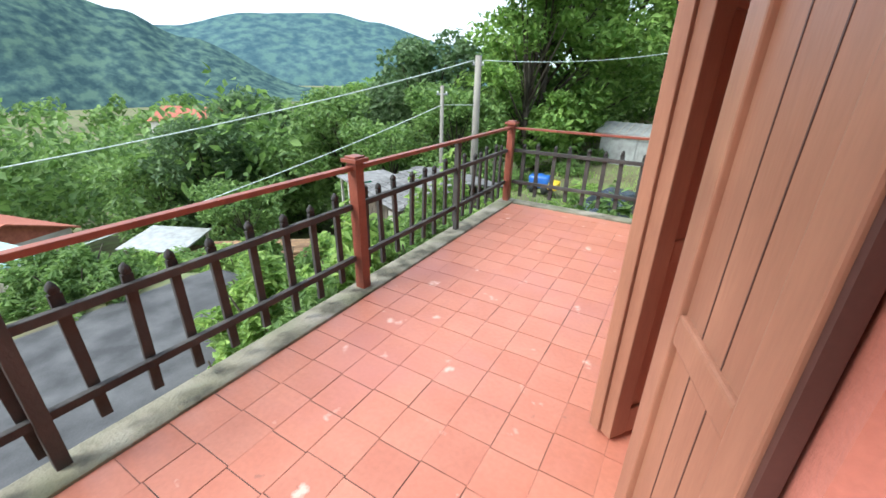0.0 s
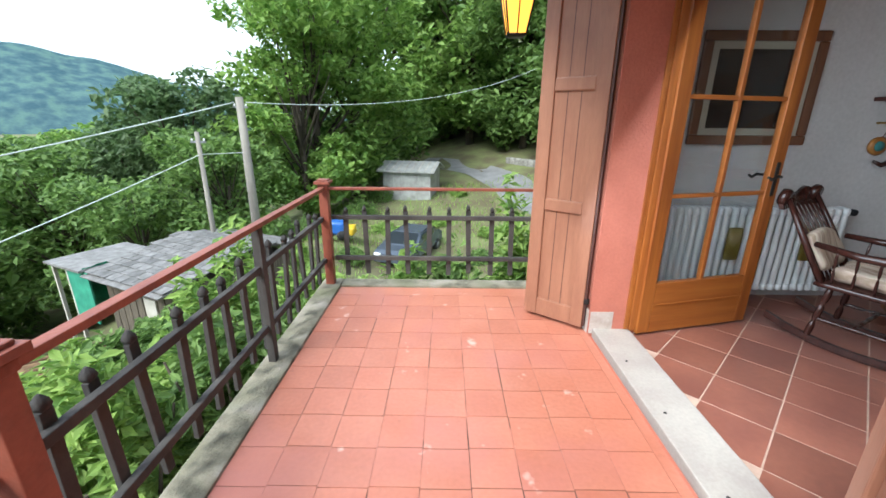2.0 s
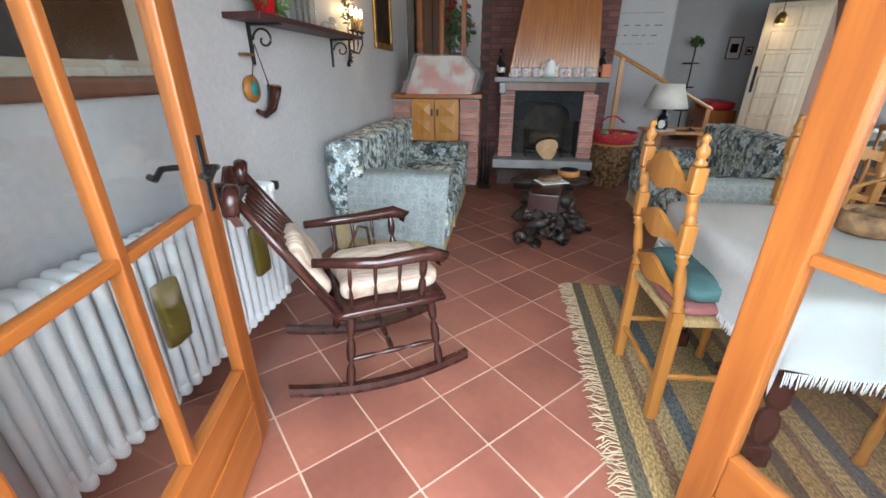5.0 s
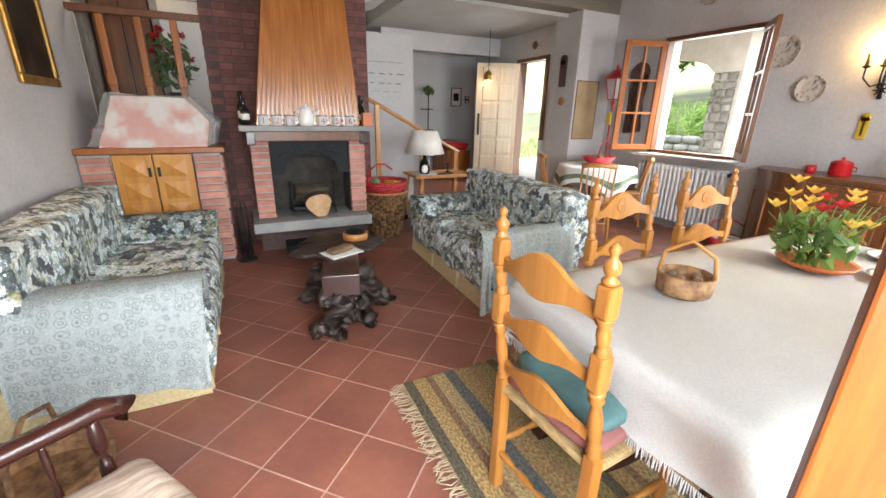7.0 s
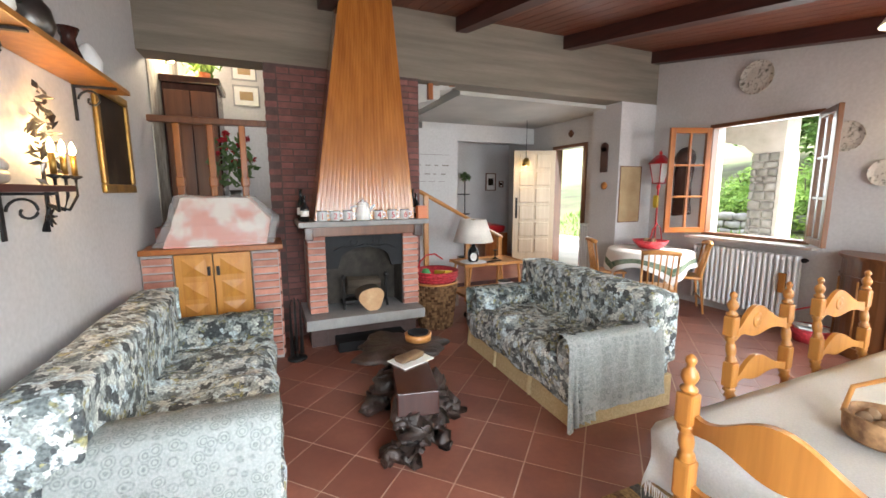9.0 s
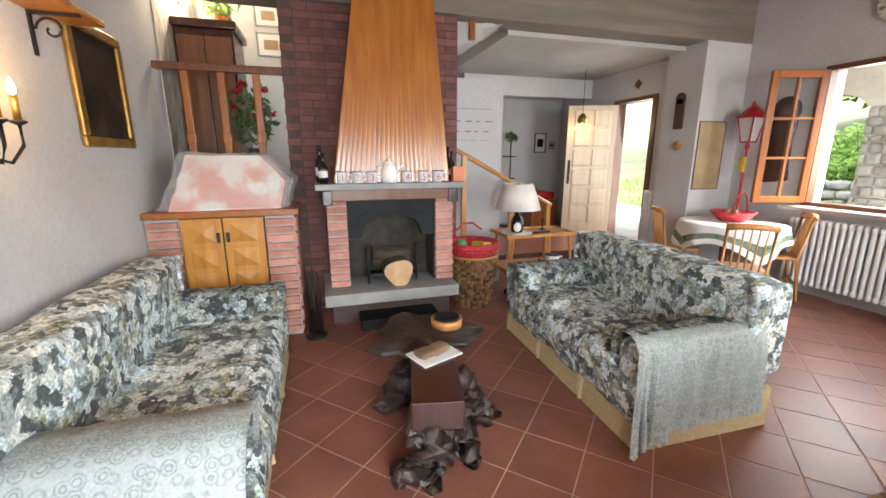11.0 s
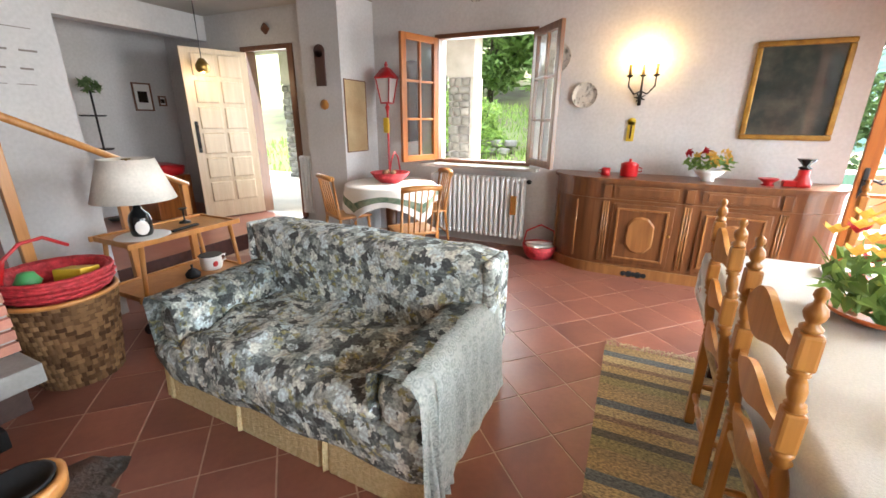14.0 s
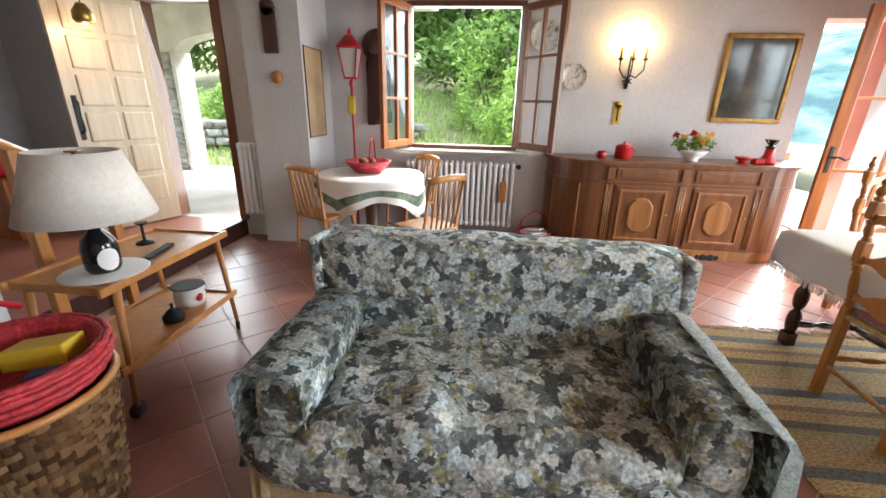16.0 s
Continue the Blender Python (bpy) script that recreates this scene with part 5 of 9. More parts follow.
ROCK = pose(2.136, 4.462, 0, 0, 0, 209.6)
rocking_chair(ROCK)
single("cushion", soft(B(), -0.21, -0.20, 0.0, 0.21, 0.22, 0.10, 0.05, 0.012, 6, 8), M_CUSH_W, "cream striped cushion on the rocking chair seat", "cushion", ROCK @ pose(0, 0.01, 0.437))
single("back_cushion", soft(B(), -0.19, -0.035, 0.0, 0.19, 0.045, 0.27, 0.04, 0.012, 9, 8), M_CUSH_W, "cream striped cushion against the rocking chair back", "cushion", ROCK @ pose(0, -0.255, 0.475, 26))
bk = thing("basket", "low wicker basket on the tiles beside the sofa", "basket", pose(2.95, 4.85, 0))
part("body", lathe(B(), [(0.15, 0.0), (0.2, 0.05), (0.22, 0.14), (0.20, 0.15), (0.18, 0.06)], 20), M_WICK, bk)
part("handle", tube(B(), [(-0.21, 0, 0.13), (-0.17, 0, 0.3), (0, 0, 0.37), (0.17, 0, 0.3), (0.21, 0, 0.13)], 0.010), M_WICK, bk)


# radiators
def radiator(m, n, h, label, pitch=0.06, dep=0.12):
    t = thing("radiator", label, "radiator", m, "cast iron radiators")
    bm = B()
    for s in (-1, 1):
        tube(bm, [(0, s * 0.03, 0.03), (0, s * 0.034, 0.07), (0, s * 0.034, h - 0.07), (0, s * 0.03, h - 0.02)], [0.016, 0.021, 0.021, 0.016], 8)
    soft(bm, -0.024, -dep / 2, 0.0, 0.024, dep / 2, 0.07, 0.024, 0, 0, 3)
    soft(bm, -0.024, -dep / 2, h - 0.07, 0.024, dep / 2, h, 0.024, 0, 0, 3)
    box(bm, -pitch / 2, -0.02, 0.02, pitch / 2, 0.02, 0.05)
    box(bm, -pitch / 2, -0.02, h - 0.05, pitch / 2, 0.02, h - 0.02)
    me = mesh_of(bm, "column", M_RADI)
    for i in range(n):
        piece("column", me, t, pose((i + 0.5) * pitch, 0, 0))
    bm = B()
    tube(bm, [(n * pitch, 0, h - 0.04), (n * pitch + 0.06, 0, h - 0.04)], 0.012)
    lathe(bm, [(0.012, 0), (0.026, 0.01), (0.026, 0.04), (0.012, 0.045)], 12, pose(n * pitch + 0.035, 0.0, h - 0.04, 90))
    part("valve", bm, M_SOOT, t, "black radiator valve")
    for x in (0.1, n * pitch - 0.1):
        part("bracket", box(B(), x - 0.01, 0.0, 0.0, x + 0.01, 0.10, 0.02), M_GREYM, t)
    return t


radiator(pose(1.12, 5.18, 0.10), 23, 0.69, "white cast iron radiator below the wall shelf")
radiator(pose(5.30, -0.98, 0.12, 0, 0, 180), 20, 0.72, "white cast iron radiator under the window")
radiator(pose(6.95, -0.50, 0.26, 0, 0, 180), 4, 0.75, "narrow radiator beside the entrance door", 0.055)
for x in (1.62, 2.2):
    hu = thing("humidifier", "olive ceramic humidifier hung on the radiator", "humidifier", pose(x, 5.085, 0.38), "humidifiers")
    part("body", soft(B(), -0.055, -0.018, 0, 0.055, 0.018, 0.26, 0.015, 0, 0, 4), M_OLIVE, hu)
    part("hook", tube(B(), [(0, 0, 0.25), (0, 0.0, 0.42), (0, 0.05, 0.43)], 0.003, 5), M_GREYM, hu)
hu = thing("humidifier", "brown wooden humidifier hung on the radiator", "humidifier", pose(4.22, -0.90, 0.42))
part("body", box(B(), -0.035, -0.015, 0, 0.035, 0.015, 0.22, 0.008), M_CHAIR, hu)


# wall shelves on iron brackets
def shelf(x0, x1, z, dep, brackets, mt, label):
    t = thing("wall_shelf", label, "shelf")
    part("board", box(B(), x0, YN - dep, z, x1, YN - 0.002, z + 0.028, 0.004), mt, t)
    for x in brackets:
        bm = B()
        box(bm, x - 0.012, YN - 0.012, z - 0.20, x + 0.012, YN - 0.002, z)
        box(bm, x - 0.012, YN - dep + 0.01, z - 0.014, x + 0.012, YN - 0.012, z - 0.002)
        cpts = []
        for i in range(22):
            a = i / 21 * 4.4 * math.pi / 2
            r = 0.062 * (1 - i / 26)
            cpts.append((x, YN - 0.085 + r * math.cos(a), z - 0.08 + r * math.sin(a)))
        tube(bm, cpts, 0.006, 6)
        part("bracket", bm, M_IRON, t, "scrolled wrought-iron bracket")
    return t


shelf(2.55, 4.02, 1.56, 0.20, (2.75, 3.85), M_BEAM, "dark wooden wall shelf on scrolled iron brackets")
# The sconce's warm glow from below is put into this shelf's orange wood.
shelf(3.55, 4.95, 2.17, 0.22, (3.75, 4.72), M_CHAIR, "upper wooden wall shelf on scrolled iron brackets")


def framed(x0, x1, z0, z1, y, s, fw, mf, mc, label, mount=0.0, ch="picture"):
    """A framed picture hung on a wall at y that faces s along y."""
    t = thing("picture", label, ch)
    a, b = sorted((y + s * 0.004, y + s * 0.034))
    for q in ((x0, z0, x1, z0 + fw), (x0, z1 - fw, x1, z1), (x0, z0 + fw, x0 + fw, z1 - fw), (x1 - fw, z0 + fw, x1, z1 - fw)):
        bm = B()
        box(bm, q[0], a, q[1], q[2], b, q[3], min(0.012, fw * 0.3))
        part("frame_side", bm, mf, t)
    a, b = sorted((y + s * 0.006, y + s * 0.016))
    part("canvas", box(B(), x0 + fw, a, z0 + fw, x1 - fw, b, z1 - fw), mc, t)
    if mount:
        a, b = sorted((y + s * 0.016, y + s * 0.021))
        for q in ((x0 + fw, z0 + fw, x1 - fw, z0 + fw + mount), (x0 + fw, z1 - fw - mount, x1 - fw, z1 - fw), (x0 + fw, z0 + fw + mount, x0 + fw + mount, z1 - fw - mount), (x1 - fw - mount, z0 + fw + mount, x1 - fw, z1 - fw - mount)):
            part("mount", box(B(), q[0], a, q[1], q[2], b, q[3]), M_MAT, t)
    return t


framed(1.22, 2.10, 1.24, 2.02, YN, -1, 0.07, M_MIDW, M_CANVAS, "dark oil painting in a brown wooden frame with cream slip", 0.05)
framed(4.97, 5.62, 1.55, 2.26, YN, -1, 0.06, M_GILT, M_CANVAS, "dark painting in a gilt frame above the sofa")
framed(1.53, 2.19, 1.31, 2.12, YS, 1, 0.045, M_GILT, M_GLAZED, "dark still life print under glass in a gilt frame")


def sconce(p, n, label, spread=0.11, s=-1):
    t = thing("wall_sconce", label, "wall lamp", pose(*p))
    bm = B()
    tube(bm, [(0, 0, -0.25), (0, s * 0.02, -0.12), (0, s * 0.02, 0.05)], [0.018, 0.01, 0.008], 7)
    for k in range(7):
        a = k / 7 * 2 * math.pi
        tube(bm, [(0, s * 0.015, -0.18), (0.05 * math.cos(a), s * 0.03, -0.18 + 0.05 * math.sin(a))], [0.012, 0.004], 5)
    part("back_plate", bm, M_IRON, t)
    for i in range(n):
        x = (i - (n - 1) / 2) * spread
        bm = B()
        tube(bm, [(0, s * 0.02, -0.12), (x * 0.5, s * 0.08, -0.15), (x, s * 0.10, -0.08), (x, s * 0.10, 0.0)], 0.007, 6)
        lathe(bm, [(0.008, 0), (0.03, 0.012), (0.026, 0.02)], 10, pose(x, s * 0.10, 0.0))
        arm = part("arm", bm, M_IRON, t)
        part("candle", lathe(B(), [(0.013, 0.02), (0.013, 0.12)], 10, pose(x, s * 0.10, 0.0)), M_BRASS, arm)
        part("bulb", lathe(B(), [(0.006, 0.12), (0.013, 0.135), (0.012, 0.155), (0.002, 0.185)], 10, pose(x, s * 0.10, 0.0)), M_BULB, arm)
    return t


sconce((4.18, YN - 0.01, 1.62), 3, "iron and brass candle sconce with lit bulbs and leaves")
bulb_light("sconce_light", (4.18, YN - 0.14, 1.80), 1.2, (1.0, 0.55, 0.2))
sconce((3.06, YS + 0.01, 1.86), 3, "black iron three-candle sconce with lit bulbs above the sideboard", 0.115, 1)
bulb_light("sconce_light", (3.06, YS + 0.13, 2.06), 1.4)


def foliage(bm, n, c, r, size, rng, flat=0.6, shape=None):
    """Loose leaves scattered about a centre."""
    for _ in range(n):
        while True:
            p = Vector((rng.uniform(-1, 1), rng.uniform(-1, 1), rng.uniform(-1, 1)))
            if 0.2 < p.length < 1:
                break
        q = Vector((c[0] + p.x * r[0], c[1] + p.y * r[1], c[2] + p.z * r[2]))
        s = size * rng.uniform(0.6, 1.25)
        e = Euler((rng.uniform(-1, 1) * flat * 2, rng.uniform(-1, 1) * flat * 2, rng.uniform(0, 6.28))).to_matrix()
        vs = [bm.verts.new(q + e @ Vector(w)) for w in ((-s, 0, 0), (-s * 0.2, -s * 0.42, s * 0.1), (s, 0, -s * 0.15), (-s * 0.2, s * 0.42, s * 0.1))]
        bm.faces.new(vs)
    return bm


rl_ = random.Random(21)
pl = thing("potted_plant", "trailing ivy in a red pot on the wall shelf", "plant", pose(2.78, 5.19, 1.588))
part("pot", lathe(B(), [(0.045, 0), (0.06, 0.09), (0.065, 0.1), (0.055, 0.1)], 16), M_RED, pl)
part("leaves", foliage(B(), 170, (0.04, -0.01, 0.17), (0.20, 0.09, 0.17), 0.04, rl_), M_LEAFM, pl)
for i, (x, h, r, mt) in enumerate(((3.10, 0.16, 0.03, M_GLASS), (3.18, 0.17, 0.03, M_GLASS), (3.26, 0.16, 0.03, M_GLASS), (3.34, 0.17, 0.03, M_GLASS))):
    single("drinking_glass", lathe(B(), [(r * 0.8, 0), (r, h), (r * 0.9, h), (r * 0.7, 0.01)], 14), mt, "tall clear drinking glass on the shelf", "glass", pose(x, 5.19, 1.588), "glasses on the shelf")
dk = thing("duck_figurine", "small pale ceramic duck on the shelf", "figurine", pose(3.62, 5.19, 1.588))
bm = B()
soft(bm, -0.10, -0.035, 0.0, 0.08, 0.035, 0.06, 0.03, 0.004, 0, 5)
soft(bm, 0.04, -0.022, 0.05, 0.10, 0.022, 0.10, 0.02, 0.002, 0, 4)
part("body", bm, M_MARBLE, dk)
lv = thing("dried_flowers", "dark metal leaf spray behind the candle sconce", "plant", pose(4.12, 5.2, 1.60))
part("spray", foliage(B(), 60, (0, 0.02, 0.2), (0.10, 0.04, 0.26), 0.035, rl_), M_PEWTER, lv)
for i, (x, prof, mt, lb) in enumerate((
        (3.75, [(0.05, 0), (0.075, 0.05), (0.07, 0.12), (0.03, 0.17), (0.05, 0.2)], M_WHITE, "white ceramic jar on the upper shelf"),
        (4.05, [(0.05, 0), (0.085, 0.08), (0.07, 0.15), (0.035, 0.2), (0.045, 0.26), (0.06, 0.29), (0.02, 0.33), (0.008, 0.37)], M_PEWTER, "pewter coffee pot on the upper shelf"),
        (4.42, [(0.05, 0), (0.06, 0.03), (0.035, 0.1), (0.03, 0.14), (0.05, 0.19)], M_DARKW, "dark carved vase on the upper shelf"),
        (4.66, [(0.05, 0), (0.06, 0.05), (0.065, 0.1), (0.04, 0.15), (0.03, 0.17), (0.01, 0.19)], M_WHITE, "white striped jar on the upper shelf"))):
    jr = thing("jar", lb, "jar", pose(x, 5.18, 2.198))
    part("body", lathe(B(), prof, 18), mt, jr)
    if mt is M_PEWTER:
        part("handle", tube(B(), [(-0.07, 0, 0.14), (-0.13, 0, 0.18), (-0.13, 0, 0.25), (-0.04, 0, 0.27)], 0.009), mt, jr)
hn = thing("wall_ornament", "brass barometer disc and hunting horn hung on the wall", "wall ornament", pose(2.72, YN - 0.005, 1.10))
part("disc", lathe(B(), [(0.0, 0), (0.065, 0), (0.07, 0.02), (0.05, 0.03), (0.0, 0.03)], 20, pose(-0.05, 0, 0.14, 90)), M_CHAIR, hn)
part("dial", lathe(B(), [(0.0, 0.03), (0.038, 0.03), (0.036, 0.036), (0.0, 0.036)], 18, pose(-0.05, 0, 0.14, 90)), plain("teal_dial", (0.05, 0.22, 0.22), 0.3), hn)
part("horn", tube(B(), [(-0.06, -0.03, 0.03), (0.0, -0.035, 0.0), (0.08, -0.035, 0.03), (0.13, -0.035, 0.11), (0.14, -0.035, 0.14)], [0.01, 0.018, 0.027, 0.036, 0.04], 10), M_DARKW, hn, "dark curved horn")
part("mouth", lathe(B(), [(0.04, 0), (0.043, 0.01), (0.035, 0.012)], 12, pose(0.14, -0.035, 0.14, 0, 12)), M_BRASS, hn)
part("cord", tube(B(), [(-0.04, -0.02, 0.2), (0.03, -0.02, 0.36), (0.1, -0.03, 0.14)], 0.003, 5), M_SHUTD, hn)
part("peg", box(B(), -0.10, -0.03, 0.30, 0.0, 0, 0.315, 0.003), M_BRASS, hn)

# things on the mantel
def mug(y, digit):
    t = thing("mug", "small white enamel mug with a red number", "mug", pose(5.60, y, 1.276) @ Matrix.Scale(1.3, 4), "numbered mugs on the mantel")
    part("body", lathe(B(), [(0.034, 0), (0.036, 0.07), (0.038, 0.072), (0.033, 0.072), (0.031, 0.005)], 18), M_WHITE, t)
    part("rim", lathe(B(), [(0.036, 0.069), (0.0385, 0.071), (0.0385, 0.075), (0.034, 0.074)], 18), M_IRON, t)
    part("handle", tube(B(), [(0, -0.034, 0.058), (0, -0.056, 0.05), (0, -0.056, 0.025), (0, -0.034, 0.016)], 0.005, 6), M_WHITE, t)
    cu = bpy.data.curves.new("number", "FONT")
    cu.body, cu.size, cu.align_x, cu.extrude = digit, 0.062, "CENTER", 0.0015
    tmp = bpy.data.objects.new("tmp", cu)
    me = bpy.data.meshes.new_from_object(tmp)
    bpy.data.objects.remove(tmp)
    me.materials.clear()
    me.materials.append(M_RED)
    ob = new("number", me)
    ob.parent = t
    ob.matrix_basis = pose(-0.0375, 0, 0.014, 90, 0, -90)


for y, dg in ((3.84, "1"), (3.72, "2"), (3.60, "3"), (3.30, "4"), (3.16, "5"), (3.03, "6")):
    mug(y, dg)
pot = thing("enamel_pot", "white enamel coffee pot with lid on the mantel", "pot", pose(5.60, 3.45, 1.276) @ Matrix.Scale(1.15, 4))
part("body", lathe(B(), [(0.058, 0), (0.062, 0.05), (0.05, 0.12), (0.048, 0.13)], 20), M_WHITE, pot)
part("lid", lathe(B(), [(0.05, 0.13), (0.035, 0.15), (0.01, 0.155), (0.012, 0.17), (0.002, 0.175)], 18), M_WHITE, pot)
part("handle", tube(B(), [(0, 0.045, 0.12), (0, 0.095, 0.11), (0, 0.095, 0.05), (0, 0.058, 0.03)], 0.007), M_WHITE, pot)
part("spout", tube(B(), [(0, -0.05, 0.07), (0, -0.085, 0.11), (0, -0.10, 0.125)], [0.014, 0.01, 0.008]), M_WHITE, pot)


def bottle(x, y, z, mt, h, label):
    t = thing("bottle", label, "bottle", pose(x, y, z))
    part("body", lathe(B(), [(0.036, 0), (0.038, h * 0.55), (0.015, h * 0.72), (0.014, h * 0.94), (0.017, h * 0.95), (0.017, h)], 16), mt, t)
    part("paper_label", lathe(B(), [(0.0385, h * 0.2), (0.0387, h * 0.42)], 16), M_PAPER, t)
    return t


for x, y, h in ((5.75, 4.01, 0.30), (5.62, 3.99, 0.24), (5.86, 2.85, 0.30), (5.72, 2.86, 0.26)):
    bottle(x, y, 1.276, M_BLACKG, h, "dark glass bottle with a paper label on the mantel")
single("tin_box", box(B(), -0.04, -0.05, 0, 0.04, 0.05, 0.13, 0.005), M_ORANGE, "orange and cream tin box on the mantel", "tin box", pose(5.58, 2.85, 1.276))
lg = thing("log", "sawn log standing on end in the fireplace", "log", pose(5.58, 3.40, 0.49, 0, 90, 0))
n = 26
bm = B()
ring0, ring1 = [], []
for i in range(n):
    a = 2 * math.pi * i / n
    r = 0.115 * (1 + 0.10 * math.cos(3 * a + 0.6) + 0.05 * math.cos(2 * a))
    ring0.append(bm.verts.new((r * math.cos(a), r * 1.15 * math.sin(a), -0.05)))
    ring1.append(bm.verts.new((r * math.cos(a), r * 1.15 * math.sin(a), 0.16)))
for i in range(n):
    j = (i + 1) % n
    bm.faces.new((ring0[i], ring0[j], ring1[j], ring1[i]))
part("bark", bm, M_BARK, lg)
bm = B()
bm.faces.new([bm.verts.new((v[0], v[1], -0.051)) for v in [(0.113 * (1 + 0.10 * math.cos(3 * a + 0.6) + 0.05 * math.cos(2 * a)) * math.cos(a), 0.13 * (1 + 0.10 * math.cos(3 * a + 0.6) + 0.05 * math.cos(2 * a)) * math.sin(a)) for a in (2 * math.pi * i / n for i in range(n))]])
part("cut_face", bm, M_PINKST, lg)
gr = thing("fire_grate", "black iron fire grate with andirons", "fire grate", pose(5.78, 3.43, 0.372))
for y in (-0.22, 0.22):
    bm = B()
    tube(bm, [(0.1, y, 0.05), (-0.10, y, 0.05), (-0.12, y, 0.0)], 0.012)
    tube(bm, [(-0.08, y, 0.05), (-0.08, y, 0.30)], 0.012)
    lathe(bm, [(0.012, 0), (0.026, 0.02), (0.01, 0.05)], 10, pose(-0.08, y, 0.30))
    part("andiron", bm, M_IRON, gr)
part("basket", box(B(), -0.06, -0.2, 0.03, 0.08, 0.2, 0.07, 0.01), M_IRON, gr)
for y, r in ((-0.1, 0.05), (0.03, 0.06), (0.12, 0.045)):
    single("firewood", tube(B(), [(0, -0.17, 0), (0, 0.17, 0.02)], r, 10), M_BARK, "half burnt log on the grate", "log", pose(5.80 + y * 0.3, 3.43, 0.445 + r + abs(y)), "logs in the fireplace")
tl = thing("fire_tools", "black iron fire tool stand by the hearth", "fire tools", pose(5.50, 4.13, 0))
part("base", lathe(B(), [(0.09, 0), (0.09, 0.015), (0.02, 0.03)], 14), M_IRON, tl)
part("stand", tube(B(), [(0, 0, 0.02), (0, 0, 0.55)], 0.009), M_IRON, tl)
for k in range(3):
    a = k * 2.1
    part("tool", tube(B(), [(0.05 * math.cos(a), 0.05 * math.sin(a), 0.06), (0.05 * math.cos(a), 0.05 * math.sin(a), 0.52), (0.03 * math.cos(a), 0.03 * math.sin(a), 0.58)], [0.02, 0.006, 0.006]), M_IRON, tl)

# covered machine on the cabinet
cv = thing("covered_machine", "machine under a milky plastic sheet and a floral cotton cover", "covered machine", pose(5.84, 4.72, 1.086))


def shroud(k, dz, amp, seed):
    """A tent-like cover, wider at its middle; k: size across."""
    bm = B()
    lo = [bm.verts.new(p) for p in ((-0.26 * k, -0.45 * k, dz), (-0.26 * k, 0.47 * k, dz), (0.26 * k, 0.49 * k, dz), (0.26 * k, -0.46 * k, dz))]
    mid = [bm.verts.new(p) for p in ((-0.25 * k, -0.50 * k, 0.22), (-0.25 * k, 0.40 * k, 0.16), (0.25 * k, 0.42 * k, 0.2), (0.25 * k, -0.52 * k, 0.22))]
    top = [bm.verts.new(p) for p in ((-0.17 * k, -0.30 * k, 0.41 + dz), (-0.17 * k, 0.30 * k, 0.42 + dz), (0.17 * k, 0.30 * k, 0.42 + dz), (0.17 * k, -0.30 * k, 0.41 + dz))]
    for a, b in ((lo, mid), (mid, top)):
        for i in range(4):
            j = (i + 1) % 4
            bm.faces.new((a[i], a[j], b[j], b[i]))
    bm.faces.new(top)
    bmesh.ops.subdivide_edges(bm, edges=bm.edges[:], cuts=6, use_grid_fill=True)
    for v in bm.verts:
        if v.co.z > 0.03:
            q = v.co * 9 + Vector((seed, 0, 0))
            v.co += Vector((noise.noise(q), noise.noise(q + Vector((3, 0, 0))), noise.noise(q + Vector((0, 5, 0))))) * amp
    return bm


part("cotton_cover", shroud(0.86, 0.0, 0.012, 2), M_FLOWC, cv, "white cotton cover with rose flowers")
part("plastic_sheet", shroud(1.0, 0.014, 0.024, 0), M_PLASTIC, cv, "crumpled milky plastic sheet")

# ---- coffee table of root wood ----
ct = thing("coffee_table", "dark gnarled root wood coffee table", "table", pose(4.08, 3.36, 0))
rt = random.Random(12)


def root(a, b, r0, r1, wob=0.035):
    """A knotty root from a down to b."""
    bm = B()
    pts, rs = [], []
    for i in range(11):
        u = i / 10
        p = Vector(a).lerp(Vector(b), u)
        e = 1 if 0 < i < 10 else 0
        pts.append((p.x + e * rt.uniform(-wob, wob), p.y + e * rt.uniform(-wob, wob), p.z + e * rt.uniform(-wob, wob) * 0.6))
        rs.append((r0 + (r1 - r0) * u) * rt.uniform(0.7, 1.35))
    tube(bm, pts, rs, 10)
    for v in bm.verts:
        q = v.co * 24
        v.co += Vector((noise.noise(q), noise.noise(q + Vector((9, 0, 0))), noise.noise(q + Vector((0, 9, 0))))) * 0.026
        v.co.z = max(v.co.z, 0.004)
    part("root", bm, M_ROOT, ct)


for fx, fy, tx, ty in ((-0.44, 0.29, -0.40, 0.24), (0.22, 0.36, 0.12, 0.26), (-0.05, -0.14, -0.06, 0.02), (0.48, 0.04, 0.40, 0.08), (-0.34, 0.02, -0.28, 0.10)):
    root((tx, ty, 0.33), (fx, fy, 0.02), 0.062, 0.05)
    for q in range(3):
        root((tx + rt.uniform(-.07, .07), ty + rt.uniform(-.07, .07), rt.uniform(0.16, 0.31)), (fx + rt.uniform(-.13, .13), fy + rt.uniform(-.13, .13), rt.uniform(0.01, 0.05)), 0.04, 0.024, 0.05)
    root((tx, ty, 0.30), (fx + rt.uniform(-.12, .12), fy + rt.uniform(-.12, .12), rt.uniform(0.26, 0.36)), 0.035, 0.015, 0.03)
root((-0.42, 0.26, 0.30), (0.45, 0.06, 0.30), 0.07, 0.06)
root((0.10, 0.34, 0.27), (-0.06, -0.08, 0.27), 0.06, 0.05)
bm = B()
lathe(bm, [(0.0, 0.345), (0.25, 0.355), (0.30, 0.38), (0.28, 0.405), (0.0, 0.41)], 48, pose(0.40, 0.09, 0))
